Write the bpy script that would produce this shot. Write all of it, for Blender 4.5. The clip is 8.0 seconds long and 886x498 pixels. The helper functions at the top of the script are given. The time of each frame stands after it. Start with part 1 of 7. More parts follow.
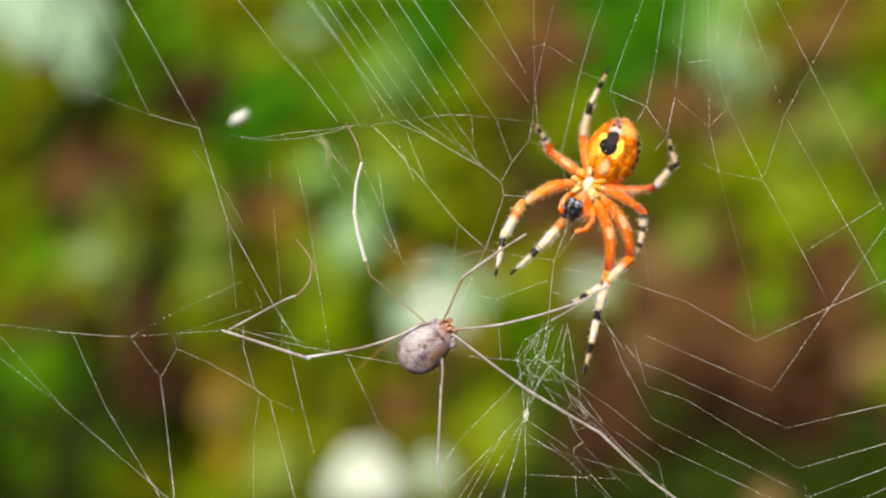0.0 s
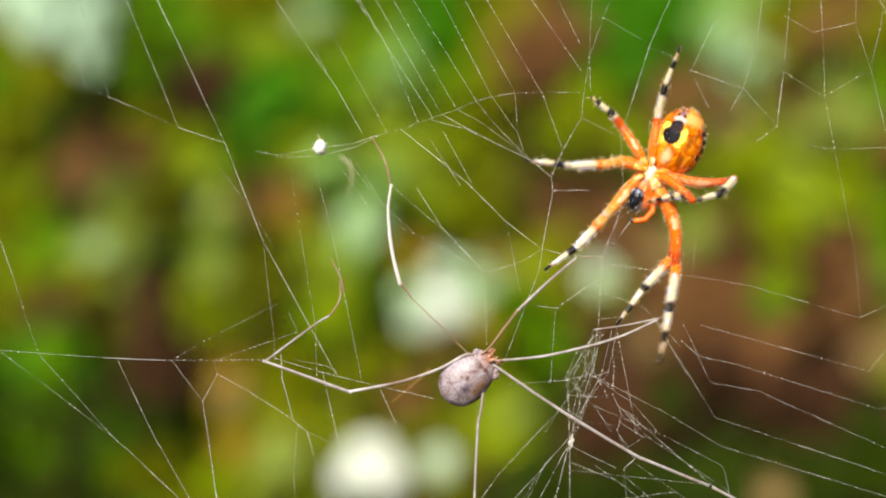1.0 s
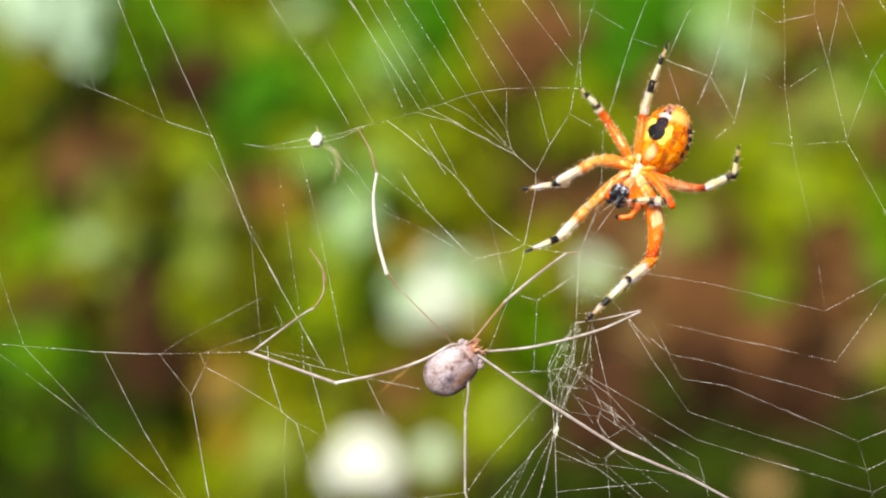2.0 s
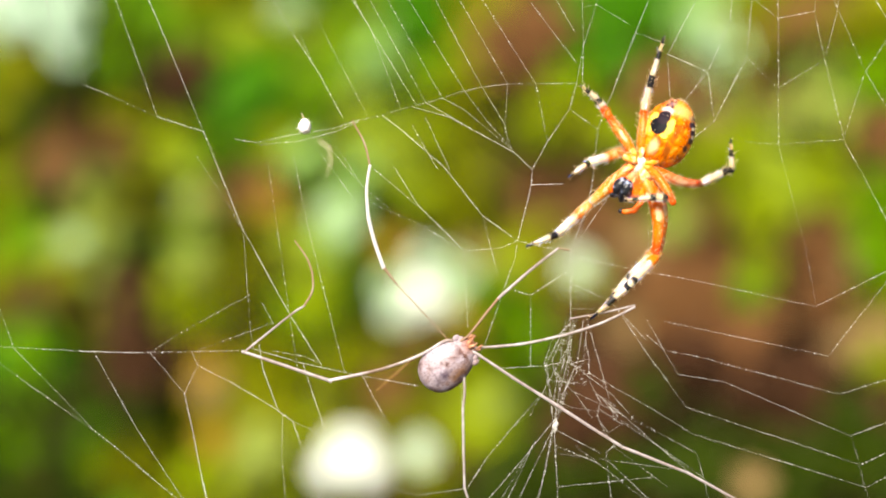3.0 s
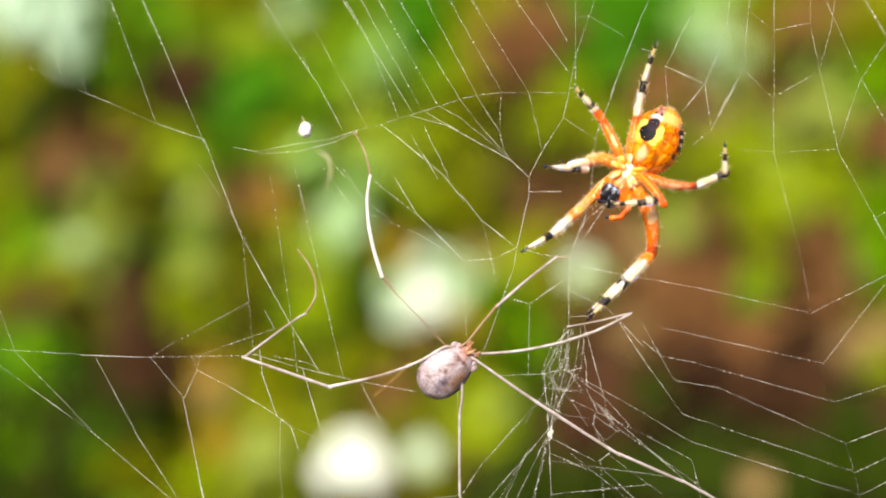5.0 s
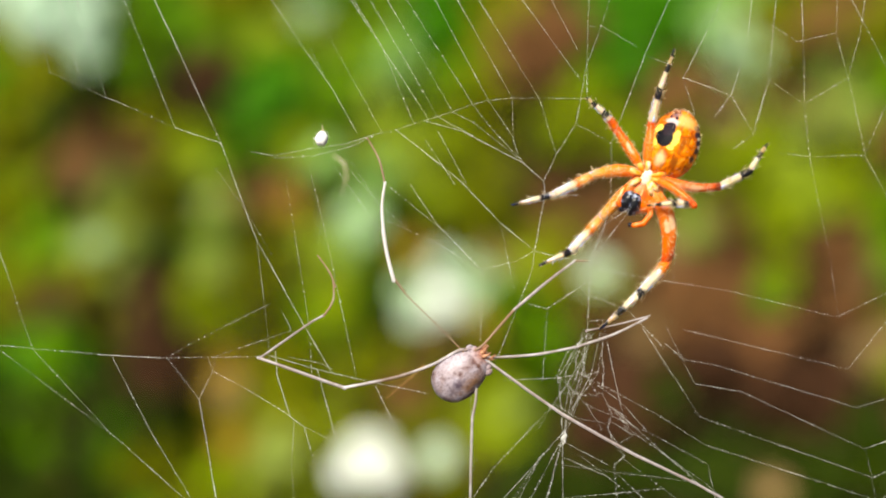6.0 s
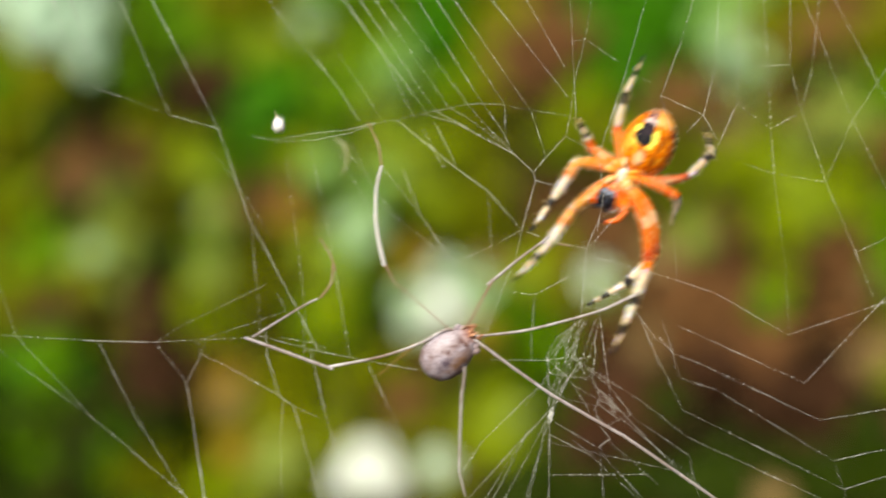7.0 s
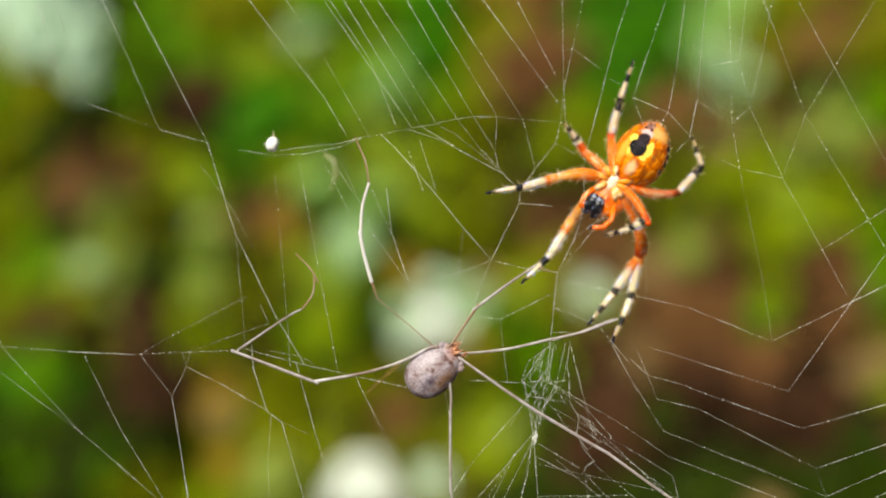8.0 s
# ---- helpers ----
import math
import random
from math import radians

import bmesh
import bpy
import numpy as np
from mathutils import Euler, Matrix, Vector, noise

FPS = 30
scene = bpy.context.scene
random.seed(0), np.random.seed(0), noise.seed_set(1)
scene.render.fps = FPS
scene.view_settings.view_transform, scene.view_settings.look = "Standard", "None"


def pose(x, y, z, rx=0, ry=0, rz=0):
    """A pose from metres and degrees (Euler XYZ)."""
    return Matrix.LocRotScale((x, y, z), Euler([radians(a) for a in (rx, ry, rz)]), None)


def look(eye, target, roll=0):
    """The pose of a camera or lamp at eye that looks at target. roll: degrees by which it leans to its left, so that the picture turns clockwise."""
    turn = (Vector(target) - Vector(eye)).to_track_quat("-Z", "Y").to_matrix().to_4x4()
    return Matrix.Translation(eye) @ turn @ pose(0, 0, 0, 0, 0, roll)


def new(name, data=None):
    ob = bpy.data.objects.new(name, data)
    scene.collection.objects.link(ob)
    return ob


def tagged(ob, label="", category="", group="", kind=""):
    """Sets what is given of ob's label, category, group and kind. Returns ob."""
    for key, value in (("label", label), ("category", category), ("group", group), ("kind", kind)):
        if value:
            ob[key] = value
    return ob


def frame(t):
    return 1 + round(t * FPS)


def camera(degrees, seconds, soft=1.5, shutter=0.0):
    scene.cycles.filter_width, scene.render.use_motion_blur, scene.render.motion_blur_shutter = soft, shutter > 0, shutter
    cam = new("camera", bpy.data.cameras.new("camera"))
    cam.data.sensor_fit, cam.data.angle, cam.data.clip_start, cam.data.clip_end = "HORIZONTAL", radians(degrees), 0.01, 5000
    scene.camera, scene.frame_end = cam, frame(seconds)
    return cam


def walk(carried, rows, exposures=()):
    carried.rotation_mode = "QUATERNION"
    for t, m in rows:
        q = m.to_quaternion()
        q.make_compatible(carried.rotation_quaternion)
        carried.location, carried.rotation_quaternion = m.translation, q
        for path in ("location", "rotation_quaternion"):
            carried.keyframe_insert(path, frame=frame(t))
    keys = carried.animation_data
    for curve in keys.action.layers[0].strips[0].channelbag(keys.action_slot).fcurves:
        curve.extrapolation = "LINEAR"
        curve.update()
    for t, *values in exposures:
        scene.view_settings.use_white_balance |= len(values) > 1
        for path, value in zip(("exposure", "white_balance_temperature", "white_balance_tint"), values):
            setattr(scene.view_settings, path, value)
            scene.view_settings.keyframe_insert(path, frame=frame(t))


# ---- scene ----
# The camera: held by hand close to the web, turning a little.
cam = camera(40.0, 8.0, soft=2.0, shutter=0.8)
cam.data.dof.use_dof = True
cam.data.dof.focus_distance = 0.235
cam.data.dof.aperture_fstop = 4.0
walk(cam, [
    (0, pose(0, 0, 0.6, 70.904, 0, 0.718)),
    (0.25, pose(0, 0, 0.6, 70.758, 0, 0.824)),
    (0.5, pose(0, 0, 0.6, 70.612, 0, 0.931)),
    (0.75, pose(0, 0, 0.6, 70.519, 0, 0.984)),
    (1, pose(0, 0, 0.6, 70.426, 0, 1.037)),
    (1.5, pose(0, 0, 0.6, 70.186, 0, 0.957)),
    (1.7, pose(0, 0, 0.6, 70.160, 0, 0.878)),
    (2.8, pose(0, 0, 0.6, 70.106, 0, 0.053)),
    (3, pose(0, 0, 0.6, 70.027, 0, 0.000)),
    (3.5, pose(0, 0, 0.6, 70.000, 0, 0.000)),
    (4, pose(0, 0, 0.6, 70.027, 0, 0.000)),
    (4.5, pose(0, 0, 0.6, 70.027, 0, 0.080)),
    (4.7, pose(0, 0, 0.6, 70.080, 0, 0.053)),
    (5.8, pose(0, 0, 0.6, 70.213, 0, 0.824)),
    (6, pose(0, 0, 0.6, 70.213, 0, 0.957)),
    (6.5, pose(0, 0, 0.6, 70.372, 0, 1.064)),
    (6.75, pose(0, 0, 0.6, 70.479, 0, 0.997)),
    (7, pose(0, 0, 0.6, 70.585, 0, 0.931)),
    (7.25, pose(0, 0, 0.6, 70.705, 0, 0.918)),
    (7.5, pose(0, 0, 0.6, 70.824, 0, 0.904)),
    (7.75, pose(0, 0, 0.6, 71.024, 0, 0.758)),
    (8, pose(0, 0, 0.6, 71.223, 0, 0.612)),
], exposures=[(0.0, 0.36, 7300, 4), (0.5, 0.40, 7300, 5), (1.0, 0.51, 7250, 7), (1.7, 0.61, 7200, 8), (2.8, 1.00, 7420, 11), (3.5, 1.06, 7420, 12), (4.7, 0.98, 7420, 11), (5.8, 0.61, 7200, 8), (6.5, 0.53, 7250, 7), (7.0, 0.43, 7300, 6), (7.5, 0.36, 7300, 5), (8.0, 0.27, 7300, 4)])

# ---- light: open sky with a soft high sun behind the camera ----
world = bpy.data.worlds.new("sky")
scene.world = world
world.use_nodes = True
sky = world.node_tree.nodes.new("ShaderNodeTexSky")
sky.sky_type = "NISHITA"
sky.sun_disc = False
sky.sun_elevation = radians(52)
sky.sun_rotation = radians(205)
world.node_tree.links.new(sky.outputs[0], world.node_tree.nodes["Background"].inputs[0])
world.node_tree.nodes["Background"].inputs[1].default_value = 0.045
sun = new("sun", bpy.data.lights.new("sun", "SUN"))
sun.data.energy, sun.data.angle, sun.data.color = 4.4, radians(28), (1.0, 0.95, 0.87)
sun.matrix_world = look((-0.26, -0.56, 0.79 + 0.6), (0, 0, 0.6))

MM = 0.001
WEB_DEPTH = 0.234
web_pose = pose(0, 0, 0.6, 70) @ Matrix.Translation((0, 0, -WEB_DEPTH))


# ---- materials ----
def material(name, rough=0.5, metal=0.0):
    m = bpy.data.materials.new(name)
    m.use_nodes = True
    b = m.node_tree.nodes["Principled BSDF"]
    b.inputs["Roughness"].default_value = rough
    b.inputs["Metallic"].default_value = metal
    return m, m.node_tree, b


def node(tree, kind, **inputs):
    n = tree.nodes.new(kind)
    for key, value in inputs.items():
        n.inputs[key.replace("_", " ")].default_value = value
    return n


def ramp(tree, source, stops, constant=False):
    n = tree.nodes.new("ShaderNodeValToRGB")
    if constant:
        n.color_ramp.interpolation = "CONSTANT"
    e = n.color_ramp.elements
    while len(e) < len(stops):
        e.new(0.5)
    for k, (at, colour) in enumerate(stops):
        e[k].position = at
        e[k].color = (*colour, 1)
    tree.links.new(source, n.inputs[0])
    return n.outputs[0]


def mix(tree, fac, a, b, blend="MIX"):
    n = tree.nodes.new("ShaderNodeMix")
    n.data_type, n.blend_type = "RGBA", blend
    for value, slot in ((fac, n.inputs[0]), (a, n.inputs[6]), (b, n.inputs[7])):
        if isinstance(value, (int, float)):
            slot.default_value = value
        elif isinstance(value, tuple):
            slot.default_value = (*value, 1)
        else:
            tree.links.new(value, slot)
    return n.outputs[2]


def coords(tree, which="Object"):
    return tree.nodes.new("ShaderNodeTexCoord").outputs[which]


def grain(tree, scale, detail=3.0, which="Object", distortion=0.0):
    n = node(tree, "ShaderNodeTexNoise", Scale=scale, Detail=detail, Distortion=distortion)
    tree.links.new(coords(tree, which), n.inputs["Vector"])
    return n.outputs["Fac"]


def bump(tree, bsdf, height, strength, distance):
    n = node(tree, "ShaderNodeBump", Strength=strength, Distance=distance)
    tree.links.new(height, n.inputs["Height"])
    tree.links.new(n.outputs[0], bsdf.inputs["Normal"])


def leaf_material(name, dark, light, rough=0.45):
    m, tree, b = material(name, rough)
    info = tree.nodes.new("ShaderNodeNewGeometry").outputs["Random Per Island"]
    base = ramp(tree, info, [(0.0, dark), (1.0, light)])
    spots = grain(tree, 60.0)
    col = mix(tree, spots, base, mix(tree, 0.35, base, tuple(0.5 * c for c in dark)))
    tree.links.new(col, b.inputs["Base Color"])
    b.inputs["Specular IOR Level"].default_value = 0.05
    bump(tree, b, grain(tree, 140.0), 0.3, 0.002)
    return m


LEAVES = {
    # pale and silver: the sky's reflection is put into the leaf colour
    "pale": leaf_material("pale_sheen_leaf", (0.47, 0.69, 0.50), (0.60, 0.80, 0.62), 0.35),
    "silver": leaf_material("silver_sheen_leaf", (0.32, 0.52, 0.26), (0.45, 0.64, 0.37), 0.4),
    # white and cream: bright glints on leaves, put into the leaf colour
    "white": leaf_material("white_glint_leaf", (0.78, 0.85, 0.78), (0.85, 0.91, 0.85), 0.35),
    "cream": leaf_material("cream_glint_leaf", (0.52, 0.68, 0.48), (0.66, 0.80, 0.64), 0.4),
    "sage": leaf_material("sage_leaf", (0.19, 0.27, 0.035), (0.31, 0.39, 0.08), 0.4),
    "mint": leaf_material("mint_leaf", (0.17, 0.36, 0.07), (0.3, 0.52, 0.15), 0.4),
    "fresh": leaf_material("fresh_leaf", (0.17, 0.26, 0.010), (0.28, 0.37, 0.03), 0.45),
    "lime": leaf_material("lime_leaf", (0.135, 0.20, 0.002), (0.235, 0.305, 0.005), 0.5),
    "mid": leaf_material("mid_leaf", (0.10, 0.21, 0.003), (0.18, 0.33, 0.008), 0.5),
    "green": leaf_material("green_leaf", (0.055, 0.15, 0.001), (0.12, 0.25, 0.002), 0.5),
    "cool": leaf_material("cool_leaf", (0.026, 0.13, 0.002), (0.058, 0.21, 0.004), 0.5),
    # deep: green leaf darkened, the undergrowth's shade put into its colour
    "deep": leaf_material("shade_green_leaf", (0.013, 0.027, 0.001), (0.034, 0.056, 0.002), 0.55),
    "olive": leaf_material("olive_leaf", (0.10, 0.12, 0.001), (0.18, 0.20, 0.003), 0.55),
    "gold": leaf_material("golden_leaf", (0.24, 0.16, 0.012), (0.38, 0.26, 0.03), 0.6),
    "tan": leaf_material("tan_leaf", (0.20, 0.13, 0.05), (0.30, 0.21, 0.09), 0.7),
    "umber": leaf_material("umber_leaf", (0.12, 0.056, 0.020), (0.20, 0.096, 0.036), 0.7),
    "brown": leaf_material("brown_leaf", (0.038, 0.017, 0.008), (0.092, 0.043, 0.021), 0.7),
    "russet": leaf_material("russet_leaf", (0.14, 0.062, 0.022), (0.24, 0.115, 0.045), 0.7),
}

silk, tree, b = material("silk", 0.35)
b.inputs["Base Color"].default_value = (0.86, 0.87, 0.83, 1)
info = tree.nodes.new("ShaderNodeObjectInfo")
shift = node(tree, "ShaderNodeVectorMath")
shift.operation = "MULTIPLY_ADD"
tree.links.new(coords(tree), shift.inputs[0])
shift.inputs[1].default_value = (1, 0, 0)
tree.links.new(info.outputs["Random"], shift.inputs[2])
patchy = node(tree, "ShaderNodeTexNoise", Scale=120.0, Detail=2.0)
tree.links.new(shift.outputs[0], patchy.inputs["Vector"])
tree.links.new(ramp(tree, patchy.outputs["Fac"], [(0.36, (0.22, 0.22, 0.22)), (0.66, (0.86, 0.86, 0.86))]), b.inputs["Alpha"])

bead_mat, tree, b = material("silk_bead", 0.2)
b.inputs["Base Color"].default_value = (0.90, 0.91, 0.88, 1)

soil, tree, b = material("soil", 0.9)
b.inputs["Specular IOR Level"].default_value = 0.1
tree.links.new(ramp(tree, grain(tree, 9.0, 6.0), [(0.3, (0.014, 0.007, 0.002)), (0.55, (0.036, 0.018, 0.005)), (0.75, (0.065, 0.034, 0.011))]), b.inputs["Base Color"])
bump(tree, b, grain(tree, 45.0, 5.0), 0.6, 0.01)

stem_mat, tree, b = material("stem", 0.7)
tree.links.new(ramp(tree, grain(tree, 50.0), [(0.3, (0.06, 0.05, 0.015)), (0.7, (0.13, 0.10, 0.04))]), b.inputs["Base Color"])

def spot(tree, centre, size, edge=0.18, wobble=0.35, scale=700.0):
    """1 inside an uneven oval patch (mm, in the object's x and y), 0 outside."""
    move = node(tree, "ShaderNodeMapping")
    move.vector_type = "POINT"
    move.inputs["Scale"].default_value = (1000 / size[0], 1000 / size[1], 0)
    move.inputs["Location"].default_value = (-centre[0] / size[0], -centre[1] / size[1], 0)
    tree.links.new(coords(tree), move.inputs["Vector"])
    away = tree.nodes.new("ShaderNodeVectorMath")
    away.operation = "LENGTH"
    tree.links.new(move.outputs[0], away.inputs[0])
    add = node(tree, "ShaderNodeMath")
    add.operation = "MULTIPLY_ADD"
    tree.links.new(grain(tree, scale, 2.0), add.inputs[0])
    add.inputs[1].default_value = wobble
    tree.links.new(away.outputs["Value"], add.inputs[2])
    edge_at = 1 + wobble * 0.5
    one, none = (1, 1, 1), (0, 0, 0)
    half = tree.nodes.new("ShaderNodeMath")
    half.operation = "MULTIPLY"
    half.inputs[1].default_value = 0.5
    tree.links.new(add.outputs[0], half.inputs[0])
    return ramp(tree, half.outputs[0], [(0.5 * (edge_at - edge), one), (0.5 * (edge_at + edge), none)])


bristle_mat, tree, b = material("bristle", 0.45)
b.inputs["Base Color"].default_value = (0.92, 0.74, 0.48, 1)

abdomen_mat, tree, b = material("abdomen_skin", 0.5)
b.inputs["Specular IOR Level"].default_value = 0.08
mottle = ramp(tree, grain(tree, 620.0, 6.0, distortion=0.9), [(0.34, (0.46, 0.075, 0.003)), (0.44, (0.80, 0.18, 0.004)), (0.55, (0.93, 0.28, 0.006)), (0.70, (0.95, 0.45, 0.05))])
streaks = node(tree, "ShaderNodeTexNoise", Scale=1.0, Detail=4.0)
stretch = node(tree, "ShaderNodeMapping")
stretch.inputs["Scale"].default_value = (1500, 260, 260)
stretch.inputs["Rotation"].default_value = (0, 0, 0.5)
tree.links.new(coords(tree), stretch.inputs["Vector"])
tree.links.new(stretch.outputs[0], streaks.inputs["Vector"])
col = mix(tree, ramp(tree, streaks.outputs["Fac"], [(0.52, (0, 0, 0)), (0.62, (0.6, 0.6, 0.6))]), mottle, (0.24, 0.055, 0.010))
for at, size, paint in (((3.3, 4.3), (0.65, 0.6), (0.05, 0.03, 0.045)), ((4.0, 3.2), (0.6, 0.75), (0.04, 0.025, 0.04)), ((4.6, 1.9), (0.5, 0.8), (0.05, 0.03, 0.04)), ((4.9, 0.3), (0.4, 0.7), (0.09, 0.05, 0.04)), ((4.7, -1.6), (0.4, 0.6), (0.12, 0.05, 0.03))):
    col = mix(tree, spot(tree, at, size, 0.3, 0.9, 1300.0), col, paint)
col = mix(tree, spot(tree, (4.4, 2.6), (0.25, 0.35), 0.3, 0.6, 1500.0), col, (0.86, 0.74, 0.58))
col = mix(tree, spot(tree, (5.0, 1.1), (0.25, 0.35), 0.3, 0.6, 1500.0), col, (0.86, 0.74, 0.58))
col = mix(tree, spot(tree, (-3.8, -1.4), (0.7, 2.4), 0.4, 1.0, 600.0), col, (0.90, 0.42, 0.06))
col = mix(tree, spot(tree, (0.9, 4.6), (2.4, 1.3), 0.6, 1.2, 700.0), col, (0.86, 0.46, 0.14))
# pale highlight below the belly mark, painted into the skin
col = mix(tree, spot(tree, (-0.8, -4.0), (0.9, 1.2), 0.5, 1.0, 700.0), col, (0.92, 0.58, 0.30))
# brown shadow of the groove beside it, painted in as colour
col = mix(tree, spot(tree, (1.8, -3.6), (0.6, 1.0), 0.5, 0.8, 900.0), col, (0.36, 0.09, 0.008))
col = mix(tree, spot(tree, (2.1, -0.2), (0.45, 1.9), 0.5, 1.2, 1000.0), col, (0.40, 0.10, 0.010))
col = mix(tree, spot(tree, (-1.4, 3.6), (1.15, 0.85), 0.25, 0.7, 900.0), col, (0.66, 0.50, 0.52))
col = mix(tree, spot(tree, (-1.4, 5.6), (0.9, 1.0), 0.3, 0.7, 900.0), col, (0.24, 0.13, 0.15))
col = mix(tree, spot(tree, (-0.9, 4.6), (0.35, 0.35), 0.25, 0.6, 900.0), col, (0.07, 0.03, 0.045))
col = mix(tree, spot(tree, (-2.1, 4.6), (0.35, 0.35), 0.25, 0.6, 900.0), col, (0.07, 0.03, 0.045))
col = mix(tree, spot(tree, (-3.1, 1.5), (0.8, 0.95), 0.12, 0.4), col, (0.95, 0.80, 0.13))
col = mix(tree, spot(tree, (-2.85, -0.6), (0.4, 1.3), 0.15, 0.5), col, (0.95, 0.78, 0.13))
col = mix(tree, spot(tree, (0.45, 0.6), (0.8, 1.7), 0.12, 0.4), col, (0.95, 0.80, 0.13))
col = mix(tree, spot(tree, (0.15, -1.4), (0.75, 0.5), 0.15, 0.4), col, (0.94, 0.78, 0.13))
col = mix(tree, spot(tree, (-1.6, 0.1), (1.75, 1.75), 0.08, 0.5), col, (0.006, 0.006, 0.010))
col = mix(tree, spot(tree, (-1.4, 2.0), (1.35, 1.5), 0.12, 0.6), col, (0.02, 0.012, 0.02))
tree.links.new(col, b.inputs["Base Color"])
b.inputs["Subsurface Weight"].default_value = 0.12
b.inputs["Subsurface Radius"].default_value = (0.001, 0.0005, 0.0002)
bump(tree, b, grain(tree, 900.0, 3.0), 0.35, 0.0003)

orange, tree, b = material("orange_chitin", 0.42)
col = ramp(tree, grain(tree, 500.0, 3.0), [(0.3, (0.80, 0.10, 0.002)), (0.52, (0.94, 0.19, 0.003)), (0.75, (0.95, 0.30, 0.015))])
lines = node(tree, "ShaderNodeTexNoise", Scale=1.0, Detail=3.0)
stretch = node(tree, "ShaderNodeMapping")
stretch.inputs["Scale"].default_value = (1300, 260, 600)
tree.links.new(coords(tree), stretch.inputs["Vector"])
tree.links.new(stretch.outputs[0], lines.inputs["Vector"])
tree.links.new(mix(tree, ramp(tree, lines.outputs["Fac"], [(0.57, (0, 0, 0)), (0.66, (0.85, 0.85, 0.85))]), col, (0.94, 0.66, 0.32)), b.inputs["Base Color"])
b.inputs["Subsurface Weight"].default_value = 0.5
b.inputs["Subsurface Radius"].default_value = (0.001, 0.0005, 0.0002)
bump(tree, b, grain(tree, 1500.0, 2.0), 0.25, 0.0002)

sternum_mat, tree, b = material("pale_sternum", 0.3)
tree.links.new(ramp(tree, grain(tree, 700.0, 2.0), [(0.35, (0.92, 0.66, 0.40)), (0.60, (0.94, 0.88, 0.78))]), b.inputs["Base Color"])

hip_mat, tree, b = material("pale_hip", 0.4)
b.inputs["Specular IOR Level"].default_value = 0.4
# pale hips: the cream tone puts highlight lines into their colour
tree.links.new(ramp(tree, grain(tree, 600.0, 2.0), [(0.38, (0.90, 0.30, 0.01)), (0.56, (0.92, 0.50, 0.14)), (0.66, (0.94, 0.78, 0.55))]), b.inputs["Base Color"])

fang_mat, tree, b = material("black_chitin", 0.3)
# the pale blue mottling paints glints onto the black jaws
tree.links.new(ramp(tree, grain(tree, 900.0, 3.0), [(0.42, (0.007, 0.008, 0.012)), (0.54, (0.02, 0.024, 0.05)), (0.62, (0.28, 0.33, 0.46))]), b.inputs["Base Color"])
bump(tree, b, grain(tree, 1400.0, 3.0), 0.6, 0.0003)


def banded(name, stops, shine=0.0):
    m, tree, b = material(name, 0.42)
    b.inputs["Specular IOR Level"].default_value = 0.25
    b.inputs["Coat Weight"].default_value = 0.12
    b.inputs["Coat Roughness"].default_value = 0.2
    along = tree.nodes.new("ShaderNodeSeparateXYZ")
    tree.links.new(coords(tree, "Generated"), along.inputs[0])
    wave = node(tree, "ShaderNodeMath")
    wave.operation = "MULTIPLY_ADD"
    tree.links.new(grain(tree, 1100.0, 2.0), wave.inputs[0])
    wave.inputs[1].default_value = 0.08
    tree.links.new(along.outputs[0], wave.inputs[2])
    col = ramp(tree, wave.outputs[0], stops)
    streaks = node(tree, "ShaderNodeTexNoise", Scale=1.0, Detail=3.0)
    stretch = node(tree, "ShaderNodeMapping")
    stretch.inputs["Scale"].default_value = (350, 1700, 1700)
    tree.links.new(coords(tree), stretch.inputs["Vector"])
    tree.links.new(stretch.outputs[0], streaks.inputs["Vector"])
    pale = mix(tree, 1.0, col, (1.0, 1.9, 8.0), "MULTIPLY")
    col = mix(tree, ramp(tree, streaks.outputs["Fac"], [(0.55, (0, 0, 0)), (0.68, (0.7, 0.7, 0.7))]), col, pale)
    # pale line on the camera side: sunlit shine painted into the skin
    if shine:
        lean = node(tree, "ShaderNodeMath")
        lean.operation = "MULTIPLY_ADD"
        tree.links.new(grain(tree, 420.0, 3.0), lean.inputs[0])
        lean.inputs[1].default_value = 0.36
        tree.links.new(along.outputs[2], lean.inputs[2])
        shine_line = ramp(tree, lean.outputs[0], [(0.96, (0, 0, 0)), (1.0, (shine, shine, shine))])
        col = mix(tree, shine_line, col, (0.93, 0.72, 0.46))
    tree.links.new(mix(tree, 0.3, col, mix(tree, grain(tree, 700.0), (0.5, 0.5, 0.5), (1, 1, 1)), "MULTIPLY"), b.inputs["Base Color"])
    b.inputs["Subsurface Weight"].default_value = 0.55
    b.inputs["Subsurface Radius"].default_value = (0.0022, 0.0012, 0.0004)
    bump(tree, b, grain(tree, 1500.0, 2.0), 0.25, 0.0002)
    return m


ORANGE, RED, CREAM, BLACK, TAN = (0.95, 0.195, 0.003), (0.88, 0.10, 0.003), (0.84, 0.70, 0.50), (0.012, 0.011, 0.012), (0.60, 0.44, 0.22)
thigh_mat = banded("leg_thigh_skin", [(0.0, (0.92, 0.62, 0.30)), (0.10, (0.90, 0.42, 0.08)), (0.26, ORANGE), (0.78, ORANGE), (0.9, RED)], 0.75)
red_thigh_mat = banded("red_thigh_skin", [(0.0, (0.92, 0.60, 0.28)), (0.12, ORANGE), (0.45, (0.92, 0.16, 0.003)), (0.88, RED), (1.0, (0.12, 0.02, 0.01))], 0.5)
front_thigh_mat = banded("front_thigh_skin", [(0.0, (0.90, 0.48, 0.14)), (0.3, ORANGE), (0.75, (0.90, 0.34, 0.03)), (1.0, (0.90, 0.62, 0.34))], 0.75)
